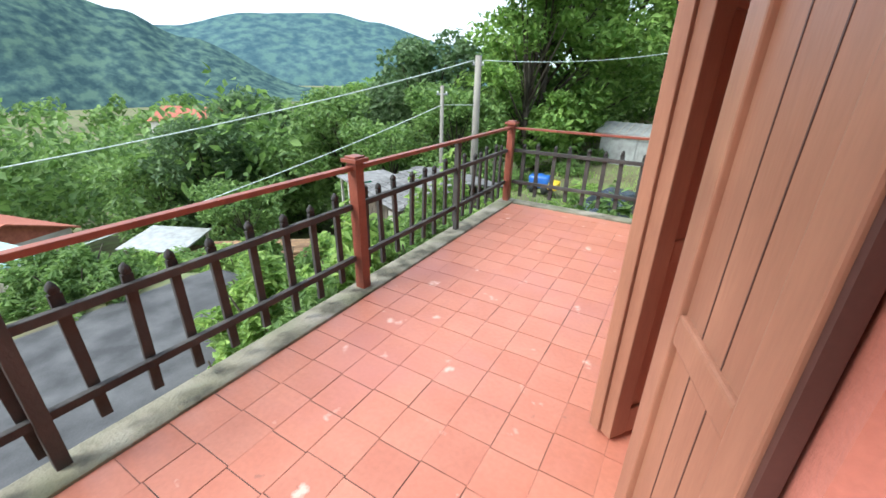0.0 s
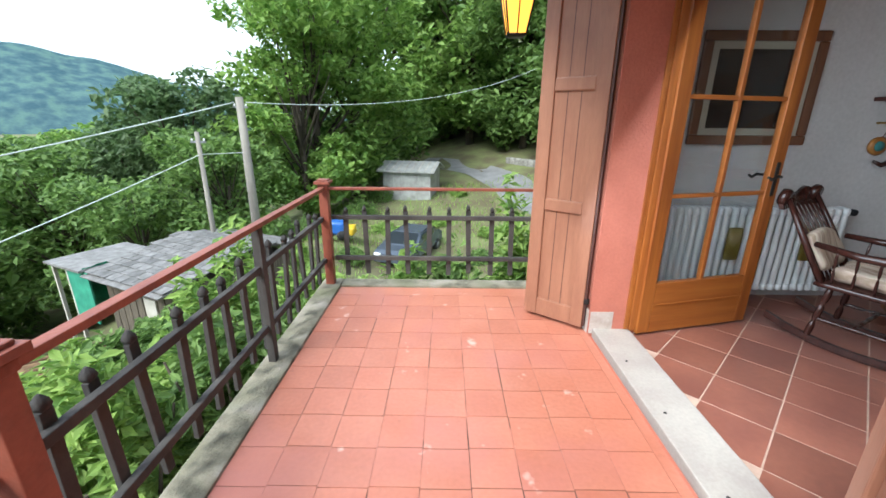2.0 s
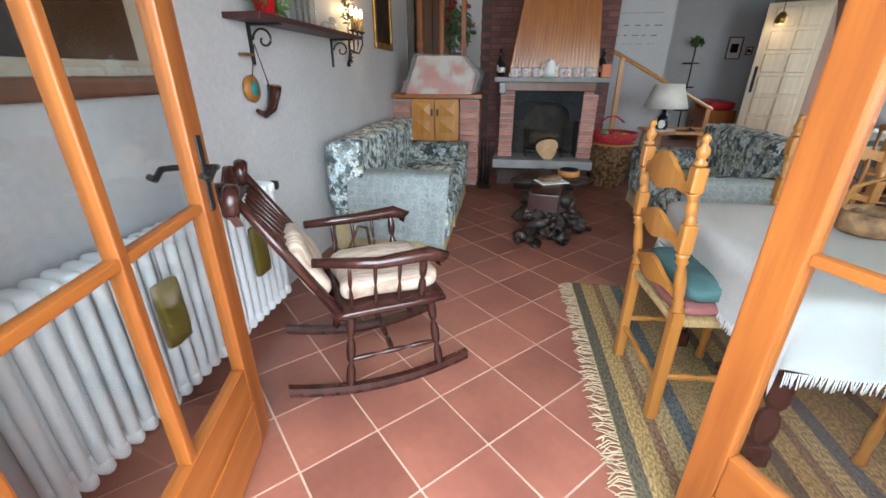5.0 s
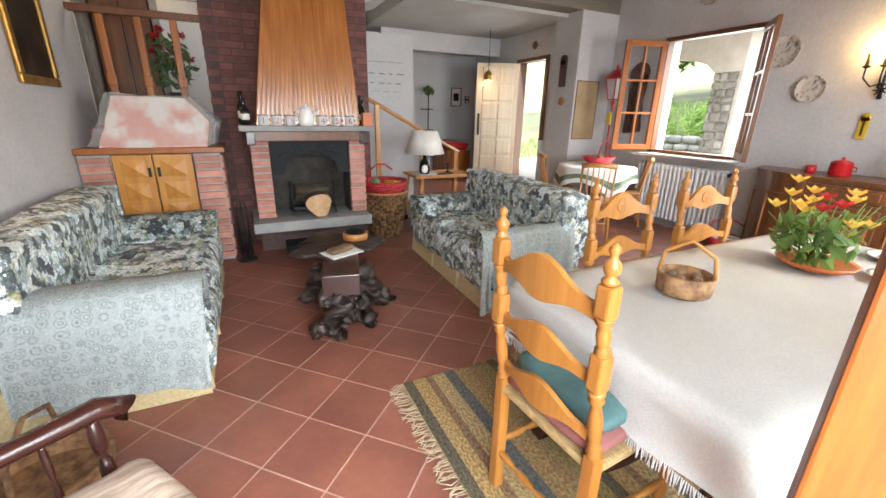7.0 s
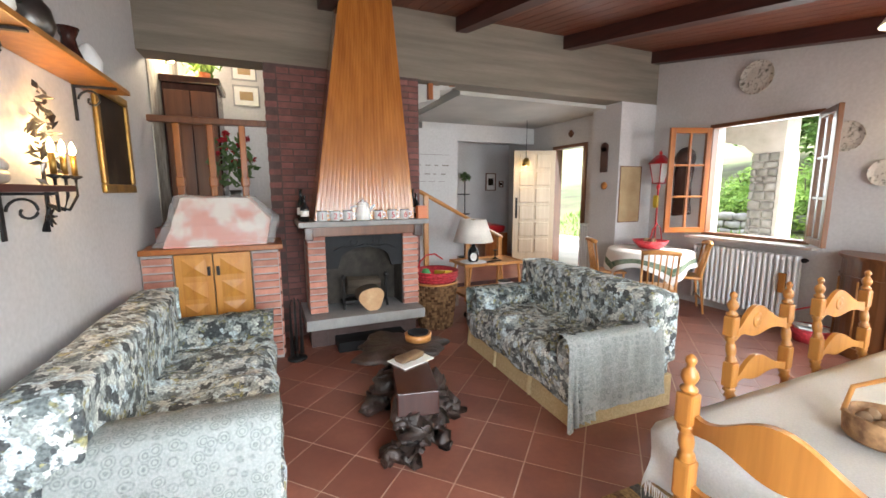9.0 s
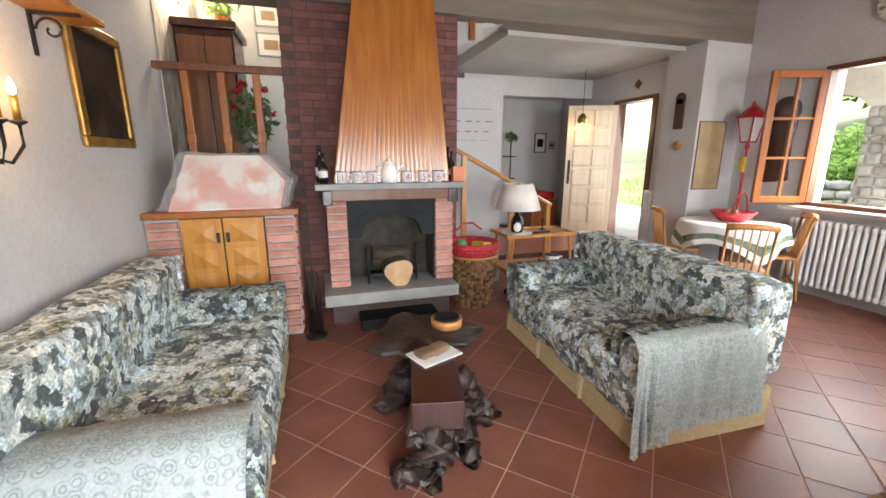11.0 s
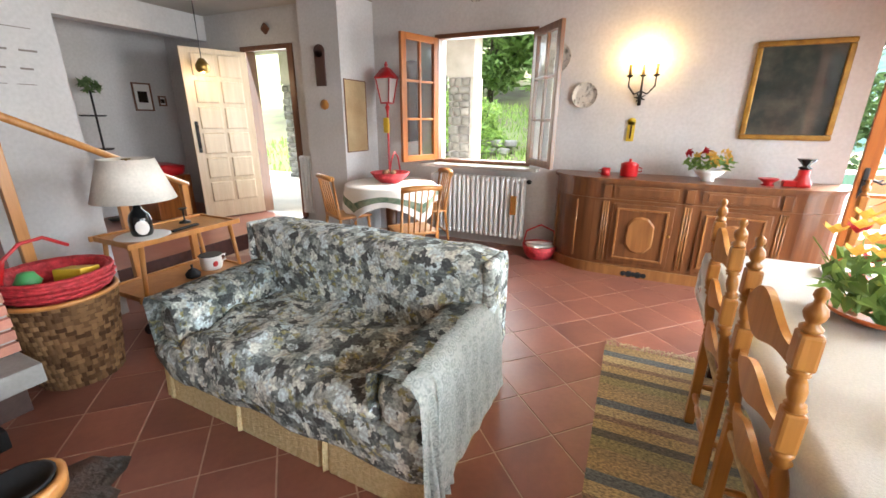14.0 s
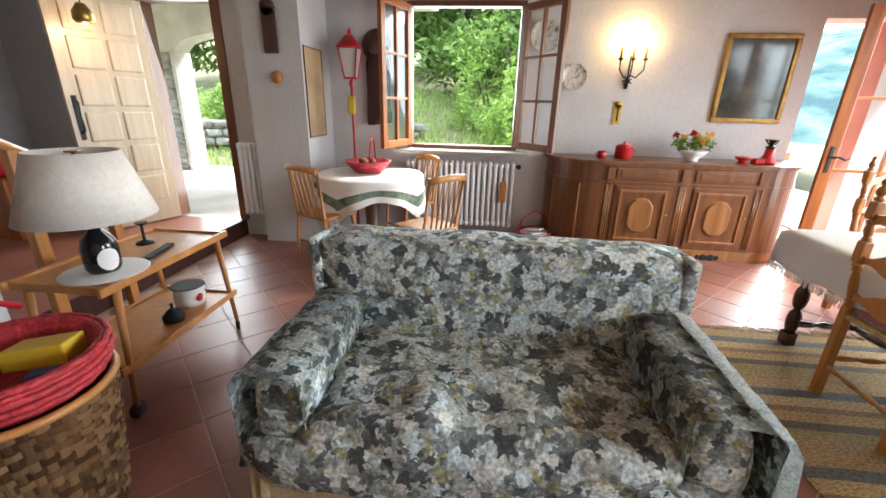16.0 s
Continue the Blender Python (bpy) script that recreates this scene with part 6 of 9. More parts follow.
for v in bm.verts:
    a = math.atan2(v.co.y - 0.09, v.co.x - 0.40)
    f = 1 + 0.20 * math.sin(3 * a + 1) + 0.11 * math.sin(7 * a) + 0.06 * math.sin(17 * a)
    v.co.x, v.co.y = 0.40 + (v.co.x - 0.40) * f * 0.95, 0.09 + (v.co.y - 0.09) * f * 1.1
part("slab", bm, M_ROOT, ct, "irregular dark wooden slab")
part("block", box(B(), -0.28, -0.118, 0.31, 0.29, 0.118, 0.452, 0.007), M_DARKW, ct, "smooth dark wooden block", pose(-0.17, 0.165, 0, 0, 0, -12))
single("magazine", box(B(), -0.09, -0.125, 0, 0.09, 0.125, 0.006), M_PAPER, "white magazine on the coffee table", "magazine", pose(4.06, 3.485, 0.4535, 0, 0, 22))
sc = single("wooden_dish", soft(soft(B(), -0.05, -0.095, 0, 0.045, 0.01, 0.042, 0.02, 0.008, 3, 6), -0.04, -0.015, 0, 0.06, 0.085, 0.036, 0.018, 0.008, 7, 6), M_LOGS, "brown carved wooden dish on a magazine", "dish", pose(4.05, 3.50, 0.461, 0, 0, 20))
single("wood_ring", lathe(B(), [(0.075, 0), (0.10, 0), (0.105, 0.05), (0.085, 0.055), (0.07, 0.02)], 22), M_PALE, "pale sawn wooden ring dish", "dish", pose(4.50, 3.28, 0.412))
single("ashtray", lathe(B(), [(0.0, 0.0), (0.062, 0.0), (0.08, 0.052), (0.084, 0.062), (0.074, 0.062), (0.055, 0.03), (0.0, 0.025)], 22), M_SOOT, "black ashtray set into the wooden ring", "ashtray", pose(4.50, 3.28, 0.414))

# ---- sideboard and the things on it ----
sb = thing("sideboard", "carved walnut sideboard with curved ends against the wall", "sideboard")


def plan(off, n=10):
    """Outline of the sideboard: straight front with quarter-round ends, grown by off."""
    pts = [(3.76 + off, YS + 0.004)]
    for i in range(n + 1):
        a = math.pi / 2 * i / n
        pts.append((3.24 + (0.52 + off) * math.cos(a), -1.03 + (0.47 + off) * math.sin(a)))
    for i in range(n + 1):
        a = math.pi / 2 * i / n
        pts.append((1.80 - (0.46 + off) * math.sin(a), -1.03 + (0.47 + off) * math.cos(a)))
    pts.append((1.34 - off, YS + 0.004))
    return pts


def prism(bm, pts, z0, z1):
    lo = [bm.verts.new((x, y, z0)) for x, y in pts]
    hi = [bm.verts.new((x, y, z1)) for x, y in pts]
    for i in range(len(pts)):
        j = (i + 1) % len(pts)
        bm.faces.new((lo[i], lo[j], hi[j], hi[i]))
    bm.faces.new(lo[::-1])
    bm.faces.new(hi)
    return bm


part("body", prism(B(), plan(0.0), 0.10, 0.905), M_SIDE, sb)
part("plinth", prism(B(), plan(0.018), 0.0, 0.10), M_SIDEX, sb)
bm = prism(B(), plan(0.012), 0.905, 0.92)
prism(bm, plan(0.03), 0.92, 0.948)
part("top", bm, M_SIDE, sb)
part("waist_moulding", prism(B(), plan(0.010), 0.735, 0.755), M_SIDE, sb)
for x0, x1 in ((2.60, 3.18), (1.88, 2.46)):
    bm = B()
    box(bm, x0 + 0.02, -0.562, 0.78, x1 - 0.02, -0.545, 0.885, 0.006)
    dr = part("drawer", bm, M_SIDE, sb)
    part("drawer_panel", box(B(), x0 + 0.06, -0.55, 0.80, x1 - 0.06, -0.538, 0.865, 0.005), M_SIDE, dr)
    bm = B()
    box(bm, x0 + 0.03, -0.562, 0.14, x1 - 0.03, -0.545, 0.72, 0.006)
    dr = part("door", bm, M_SIDE, sb)
    for q in ((x0 + 0.07, 0.18, x1 - 0.07, 0.20), (x0 + 0.07, 0.66, x1 - 0.07, 0.68), (x0 + 0.07, 0.20, x0 + 0.09, 0.66), (x1 - 0.09, 0.20, x1 - 0.07, 0.66)):
        part("moulding", box(B(), q[0], -0.552, q[1], q[2], -0.53, q[3], 0.006), M_SIDEX, dr)
    bm = B()
    cx, cz = (x0 + x1) / 2, 0.43
    ring = []
    for k in range(24):
        a = 2 * math.pi * k / 24
        ring.append((cx + 0.12 * math.copysign(abs(math.cos(a)) ** 0.5, math.cos(a)), cz + 0.16 * math.copysign(abs(math.sin(a)) ** 0.5, math.sin(a)) * (1 + 0.12 * math.cos(4 * a))))
    lo = [bm.verts.new((x, -0.545, z)) for x, z in ring]
    hi = [bm.verts.new((cx + (x - cx) * 0.9, -0.528, cz + (z - cz) * 0.9)) for x, z in ring]
    for k in range(24):
        j = (k + 1) % 24
        bm.faces.new((lo[k], lo[j], hi[j], hi[k]))
    bm.faces.new(hi)
    part("panel", bm, M_SIDEX, dr)
    part("knob", lathe(B(), [(0.006, 0), (0.014, 0.012), (0.004, 0.022)], 10, pose(x0 + 0.05, -0.545, 0.45, -90)), M_BRASS, dr)
    bm = B()
    for k, dxx in enumerate((-0.09, -0.04, 0.0, 0.04, 0.09)):
        lathe(bm, [(0.0, 0), (0.026 if k % 2 == 0 else 0.034, 0), (0.02, 0.004), (0.0, 0.004)], 10, pose(cx + dxx, -0.540, 0.035, -90))
    part("carved_apron", bm, M_SOOT, sb, "dark pierced carving on the plinth")
for x in (3.215, 2.53, 1.84):
    bm = B()
    for k in (-0.022, 0.0, 0.022):
        tube(bm, [(x + k, -0.558, 0.13), (x + k, -0.558, 0.73)], 0.009, 6)
    part("fluted_pilaster", bm, M_SIDEX, sb)
    part("block", box(B(), x - 0.035, -0.562, 0.77, x + 0.035, -0.54, 0.89, 0.006), M_SIDE, sb)
for a in (28, 62):
    c, s = math.cos(radians(a)), math.sin(radians(a))
    part("curved_moulding", tube(B(), [(3.24 + 0.525 * c, -1.03 + 0.475 * s, 0.14), (3.24 + 0.525 * c, -1.03 + 0.475 * s, 0.72)], 0.010, 6), M_SIDEX, sb)

TOP = 0.949
rp = thing("red_pot", "red enamel pot with lid on the sideboard", "pot", pose(3.06, -0.80, TOP))
part("body", lathe(B(), [(0.075, 0), (0.08, 0.01), (0.08, 0.11), (0.083, 0.115), (0.078, 0.118)], 22), M_RED, rp)
part("lid", lathe(B(), [(0.08, 0.118), (0.05, 0.135), (0.01, 0.14), (0.014, 0.16), (0.003, 0.168)], 20), M_RED, rp)
part("handle", tube(B(), [(-0.078, 0, 0.09), (-0.11, 0, 0.08), (-0.11, 0, 0.05), (-0.08, 0, 0.045)], 0.006), M_RED, rp)
rm = thing("red_mug", "small red enamel mug on the sideboard", "mug", pose(3.27, -0.78, TOP))
part("body", lathe(B(), [(0.04, 0), (0.042, 0.07), (0.037, 0.07), (0.035, 0.01)], 18), M_RED, rm)
part("handle", tube(B(), [(0.04, 0, 0.055), (0.065, 0, 0.045), (0.06, 0, 0.02), (0.04, 0, 0.015)], 0.005), M_RED, rm)
rc = random.Random(31)
fb = thing("flower_bowl", "white ceramic bowl of yellow silk flowers on the sideboard", "flower arrangement", pose(2.40, -0.80, TOP))
part("bowl", lathe(B(), [(0.06, 0), (0.05, 0.015), (0.11, 0.07), (0.13, 0.10), (0.12, 0.10), (0.08, 0.05)], 22), M_WHITE, fb)
part("leaves", foliage(B(), 70, (0, 0, 0.16), (0.20, 0.12, 0.07), 0.045, rc), M_LEAFM, fb)
for k in range(9):
    x, y, z = rc.uniform(-0.2, 0.2), rc.uniform(-0.09, 0.09), rc.uniform(0.15, 0.28)
    part("blossom", foliage(B(), 16, (x, y, z), (0.035, 0.035, 0.025), 0.03, rc), M_PETY if k % 5 else M_PETR, fb)
single("red_dish", lathe(B(), [(0.05, 0), (0.03, 0.02), (0.07, 0.05), (0.075, 0.06), (0.06, 0.055)], 20), M_RED, "red lidded dish on the sideboard", "dish", pose(1.97, -0.72, TOP))
cg = thing("coffee_grinder", "red coffee grinder with a clear funnel on the sideboard", "coffee grinder", pose(1.74, -0.74, TOP))
part("base", lathe(B(), [(0.065, 0), (0.07, 0.03), (0.04, 0.09), (0.04, 0.14)], 18), M_RED, cg)
part("drawer", box(B(), 0.02, -0.03, 0.0, 0.13, 0.05, 0.05, 0.01), M_RED, cg)
part("funnel", lathe(B(), [(0.03, 0.14), (0.05, 0.16), (0.02, 0.17), (0.07, 0.23)], 18), M_BLACKG, cg)
th = thing("thermometer", "yellow wooden wall thermometer under the sconce", "thermometer", pose(3.10, YS + 0.003, 1.265))
part("board", box(B(), -0.035, 0, 0, 0.035, 0.014, 0.20, 0.006), M_YEL, th)
part("cap", lathe(B(), [(0.0, 0), (0.038, 0), (0.038, 0.012), (0.0, 0.012)], 16, pose(0, 0.014, 0.19, 90)), M_YEL, th)
part("tube", box(B(), -0.008, 0.013, 0.03, 0.008, 0.019, 0.16), M_DARKW, th)
for x, z, r in ((4.79, 2.86, 0.19), (3.90, 2.08, 0.15), (3.58, 1.71, 0.125)):
    wp = thing("wall_plate", "patterned ceramic plate hung on the white wall", "plate", pose(x, YS + 0.004, z, -90), "wall plates")
    part("rim", lathe(B(), [(r * 0.62, 0.012), (r * 0.98, 0.028), (r, 0.03), (r, 0.022), (r * 0.6, 0.0)], 30), M_PLATE, wp)
    part("well", lathe(B(), [(0.0, 0.0122), (r * 0.2, 0.0122), (r * 0.45, 0.0123), (r * 0.615, 0.0128)], 24), M_PLATE, wp)


# ---- things on the dining table ----
TT = 0.756
kb = thing("bark_basket", "small bark basket with walnuts on the table", "basket", pose(2.20, 2.50, TT, 0, 0, 30))
part("body", lathe(B(), [(0.09, 0), (0.10, 0.01), (0.105, 0.08), (0.095, 0.085), (0.09, 0.03)], 20), M_WICK, kb)
part("handle", tube(B(), [(-0.10, 0, 0.07), (-0.085, 0, 0.16), (0, 0, 0.215), (0.085, 0, 0.16), (0.10, 0, 0.07)], 0.008), M_PALE, kb)
for k in range(5):
    part("nut", lathe(B(), [(0.0, -0.022), (0.02, -0.010), (0.022, 0.008), (0.009, 0.022)], 10, pose(0.05 * math.cos(k * 1.3), 0.05 * math.sin(k * 1.3), 0.06)), M_LOGS, kb)
fa = thing("flower_arrangement", "yellow and red silk lilies in an orange dish on the table", "flower arrangement", pose(2.13, 1.66, TT))
part("dish", lathe(B(), [(0.08, 0), (0.14, 0.025), (0.155, 0.045), (0.14, 0.04), (0.07, 0.012)], 28), M_ORANGE, fa)
part("leaves", foliage(B(), 120, (0.03, 0.0, 0.15), (0.17, 0.15, 0.14), 0.055, rc), M_LEAFM, fa)
bm = B()
for k in range(26):
    a = rc.uniform(0, 6.28)
    tube(bm, [(0.03, 0, 0.03), (0.03 + 0.10 * math.cos(a), 0.10 * math.sin(a), 0.15), (0.03 + rc.uniform(0.08, 0.22) * math.cos(a), rc.uniform(0.08, 0.2) * math.sin(a), rc.uniform(0.2, 0.34))], 0.0025, 4)
part("stems", bm, M_LEAFM, fa)
for k in range(17):
    a = k * 2.4
    q_ = 0.06 + 0.008 * k
    p = (0.02 + q_ * math.cos(a), q_ * math.sin(a), rc.uniform(0.16, 0.40))
    bm = B()
    for j in range(6):
        b = j * math.pi / 3
        d = Vector((math.cos(b), math.sin(b), 0.9)) * 0.042
        c = Vector(p)
        s = Vector((-math.sin(b), math.cos(b), 0)) * 0.016
        bm.faces.new([bm.verts.new(v) for v in (c, c + d * 0.6 + s, c + d, c + d * 0.6 - s)])
    part("blossom", bm, M_PETR if k % 4 == 2 else M_PETY, fa)
for x, y in ((2.0, 1.12), (1.86, 1.5)):
    sp = thing("serving_dish", "oval red patterned dish on the tablecloth", "dish", pose(x, y, TT, 0, 0, 25), "dishes on the table")
    part("rim", lathe(B(), [(0.07, 0), (0.13, 0.018), (0.135, 0.022), (0.12, 0.02), (0.06, 0.006)], 26), M_PLATE, sp)
    part("well", lathe(B(), [(0.0, 0.004), (0.09, 0.012), (0.0, 0.0125)], 20), M_RED, sp)

# chandelier over the table
CX, CY, CZ = 2.22, 1.72, 1.92
ch = thing("chandelier", "brass chandelier with white glass shades and a dark bowl", "chandelier", pose(CX, CY, CZ))
part("bowl", lathe(B(), [(0.005, 0.05), (0.05, 0.06), (0.13, 0.12), (0.16, 0.19), (0.12, 0.22), (0.04, 0.25), (0.03, 0.40)], 24), M_PEWTER, ch, "dark pewter bowl")
part("ring", tube(B(), [(0.035 * math.cos(a), 0, 0.02 + 0.035 * math.sin(a)) for a in (2 * math.pi * i / 16 for i in range(17))], 0.006, 6), M_BRASS, ch)
part("chain", tube(B(), [(0, 0, 0.38), (0, 0, zc(CX) - CZ)], 0.008, 6), M_BRASS, ch)
for k in range(4):
    a = k * math.pi / 2 + 0.5
    c, s = math.cos(a), math.sin(a)
    bm = B()
    tube(bm, [(0.1 * c, 0.1 * s, 0.2), (0.2 * c, 0.2 * s, 0.12), (0.30 * c, 0.30 * s, 0.16), (0.31 * c, 0.31 * s, 0.26)], 0.009, 7)
    tube(bm, [(0.13 * c, 0.13 * s, 0.24), (0.20 * c, 0.20 * s, 0.32), (0.25 * c, 0.25 * s, 0.24), (0.21 * c, 0.21 * s, 0.20)], 0.006, 6)
    arm = part("arm", bm, M_BRASS, ch)
    part("shade", lathe(B(), [(0.03, 0.40), (0.07, 0.37), (0.11, 0.30), (0.105, 0.30), (0.066, 0.365), (0.03, 0.39)], 20, pose(0.31 * c, 0.31 * s, 0)), M_WHITE, arm)
    part("bulb", lathe(B(), [(0.01, 0.26), (0.03, 0.29), (0.028, 0.32), (0.01, 0.35)], 12, pose(0.31 * c, 0.31 * s, 0)), M_BULB, arm)
bulb_light("chandelier_light", (CX, CY, CZ + 0.02), 3, (1.0, 0.86, 0.66), 0.12)

# ---- the corner by the hearth: basket, trolley, lamp ----
wb = thing("wicker_basket", "tall splint-woven brown basket on the tiles by the hearth", "basket", pose(5.88, 2.58, 0))
bm = B()
rows, segs = 17, 42
rad = lambda z: 0.19 + 0.06 * z / 0.52
for j in range(rows):
    for i in range(segs):
        if (i + j) % 2:
            i0, i1, za, zb, bulge = i - 0.18, i + 1.18, 0.52 * j / rows + 0.004, 0.52 * (j + 1) / rows - 0.003, 0.010
        else:
            i0, i1, za, zb, bulge = i + 0.12, i + 0.88, max(0.0, 0.52 * (j - 0.15) / rows), min(0.52, 0.52 * (j + 1.15) / rows), 0.004
        cols_ = []
        for u, bu in ((i0, 0.0), ((i0 * 2 + i1) / 3, bulge), ((i0 + i1 * 2) / 3, bulge), (i1, 0.0)):
            an = 2 * math.pi * u / segs
            cols_.append([bm.verts.new(((rad(z) + bu) * math.cos(an), (rad(z) + bu) * math.sin(an), z)) for z in (za, zb)])
        for ca, cb_ in zip(cols_, cols_[1:]):
            bm.faces.new((ca[0], cb_[0], cb_[1], ca[1]))
part("weave", bm, M_SPLINT, wb)
part("lining", lathe(B(), [(0.183, 0.0), (0.243, 0.515), (0.235, 0.515), (0.176, 0.01)], 28), M_WICK, wb)
part("rim", tube(B(), [(0.252 * math.cos(a), 0.252 * math.sin(a), 0.525) for a in (2 * math.pi * i / 28 for i in range(29))], 0.014, 7), M_PALE, wb)
rb = thing("red_basket", "red woven basket with handle filled with toys", "basket", pose(5.88, 2.58, 0.47))
part("body", lathe(B(), [(0.12, 0), (0.20, 0.05), (0.245, 0.12), (0.255, 0.17), (0.24, 0.19), (0.22, 0.175), (0.17, 0.06)], 30), M_REDW, rb)
for z_, r_ in ((0.085, 0.225), (0.115, 0.245), (0.145, 0.253), (0.18, 0.25)):
    part("cane", tube(B(), [((r_ + 0.006 * (k % 2)) * math.cos(2 * math.pi * k / 40), (r_ + 0.006 * (k % 2)) * math.sin(2 * math.pi * k / 40), z_) for k in range(41)], 0.012, 6), M_REDW, rb)
part("handle", tube(B(), [(0.02, 0.22, 0.14), (0.02, 0.18, 0.29), (0.02, 0.10, 0.36), (0.02, 0.0, 0.37), (0.02, -0.10, 0.30)], 0.010), M_RED, rb)
single("toy_box", box(B(), -0.09, -0.06, 0, 0.09, 0.06, 0.07, 0.008), M_YEL, "yellow plastic toy box in the red basket", "toy", pose(5.84, 2.50, 0.58, 8, 5, 20))
single("toy_box", box(B(), -0.08, -0.05, 0, 0.08, 0.05, 0.04, 0.008), M_BLUE, "blue plastic toy box in the red basket", "toy", pose(5.76, 2.52, 0.555, 4, 5, 25))
single("toy_ball", lathe(B(), [(0.0, -0.06), (0.035, -0.05), (0.06, 0.0), (0.035, 0.05), (0.0, 0.06)], 14), M_GRN, "green plastic toy in the red basket", "toy", pose(5.90, 2.69, 0.62))

tr = thing("tea_trolley", "pine tea trolley on castors", "trolley", pose(6.20, 1.73, 0))
for z, nm in ((0.64, "tray"), (0.25, "lower_shelf")):
    bm = B()
    box(bm, -0.22, -0.40, z, 0.22, 0.40, z + 0.012)
    for q in ((-0.235, -0.43, -0.215, 0.43), (0.215, -0.43, 0.235, 0.43), (-0.215, -0.41, 0.215, -0.39), (-0.215, 0.39, 0.215, 0.41)):
        box(bm, q[0], q[1], z - 0.012, q[2], q[3], z + 0.026, 0.005)
    part(nm, bm, M_PALE, tr)
for sx in (-1, 1):
    for sy in (-1, 1):
        bm = B()
        tube(bm, [(sx * 0.215, sy * 0.34, 0.64), (sx * 0.225, sy * 0.40, 0.06)], [0.018, 0.012], 8)
        lg_ = part("leg", bm, M_PALE, tr)
        if sy > 0:
            part("wheel", lathe(B(), [(0.0, -0.008), (0.04, -0.008), (0.042, 0.0), (0.04, 0.008), (0.0, 0.008)], 16, pose(sx * 0.225, sy * 0.40, 0.042, 0, 90)), M_IRON, lg_)
        else:
            part("foot", lathe(B(), [(0.012, 0.0), (0.014, 0.03), (0.012, 0.06)], 8, pose(sx * 0.225, sy * 0.40, 0)), M_IRON, lg_)
single("lace_doily", lathe(B(), [(0.0, 0), (0.17, 0), (0.165, 0.003), (0.0, 0.004)], 30), M_PAPER, "white lace doily on the trolley", "doily", pose(6.12, 1.97, 0.668))
tl_ = thing("table_lamp", "black bottle table lamp with an ivory shade on the trolley", "lamp", pose(6.12, 1.97, 0.6725))
part("base", lathe(B(), [(0.058, 0), (0.068, 0.02), (0.07, 0.11), (0.06, 0.15), (0.026, 0.19), (0.02, 0.25)], 22), M_BLACKG, tl_, "glossy black bottle base")
bm = B()
cols_ = [[bm.verts.new((0.0715 * math.cos(a_), 0.0715 * math.sin(a_), 0.065 + (v_ - 0.5) * 0.10 * math.sqrt(max(0.05, 1 - ((a_ - 2.75) / 0.62) ** 2)))) for v_ in (0.0, 0.5, 1.0)] for a_ in (2.15 + 1.2 * i / 10 for i in range(11))]
for ca, cb_ in zip(cols_, cols_[1:]):
    for k in range(2):
        bm.faces.new((ca[k], cb_[k], cb_[k + 1], ca[k + 1])).smooth = True
part("medallion", bm, M_PAPER, tl_, "white oval medallion")
bm = B()
n = 32
lathe(bm, [(0.25, 0.255), (0.16, 0.53), (0.155, 0.53), (0.245, 0.255)], n)
part("shade", bm, M_SHADE, tl_, "ivory fabric shade")
part("shade_ring", lathe(B(), [(0.0, 0.525), (0.03, 0.525), (0.03, 0.53), (0.0, 0.53)], 10), M_BRASS, tl_)
part("stem", tube(B(), [(0, 0, 0.24), (0, 0, 0.53)], 0.008, 6), M_BRASS, tl_)
cd = thing("candlestick", "small black iron candlestick on the trolley", "candlestick", pose(6.28, 1.56, 0.653))
part("foot", lathe(B(), [(0.045, 0), (0.04, 0.01), (0.008, 0.02), (0.007, 0.10), (0.03, 0.115), (0.032, 0.12)], 16), M_IRON, cd)
single("scissors", box(B(), -0.02, -0.12, 0, 0.02, 0.12, 0.014, 0.006), M_SOOT, "black iron candle snuffer on the trolley", "snuffer", pose(6.1, 1.68, 0.653, 0, 0, 12))
jg = thing("enamel_jug", "white enamel jug with red flowers on the lower shelf", "jug", pose(6.13, 1.50, 0.263))
part("body", lathe(B(), [(0.075, 0), (0.085, 0.04), (0.08, 0.10), (0.09, 0.115), (0.082, 0.113), (0.07, 0.02)], 22), M_WHITE, jg)
part("rim", lathe(B(), [(0.088, 0.113), (0.092, 0.117), (0.086, 0.12)], 22), M_SOOT, jg)
part("handle", tube(B(), [(0.0, -0.08, 0.09), (0, -0.13, 0.085), (0, -0.13, 0.04), (0, -0.083, 0.03)], 0.008), M_WHITE, jg)
part("flower", lathe(B(), [(0.0, 0.0), (0.025, 0.0), (0.02, 0.004), (0.0, 0.005)], 10, pose(-0.082, 0.02, 0.055, 0, -90)), M_RED, jg)
single("iron_bell", lathe(B(), [(0.05, 0), (0.055, 0.03), (0.03, 0.06), (0.006, 0.075), (0.01, 0.10)], 16), M_SOOT, "black iron bell on the lower shelf", "bell", pose(6.08, 1.70, 0.263))

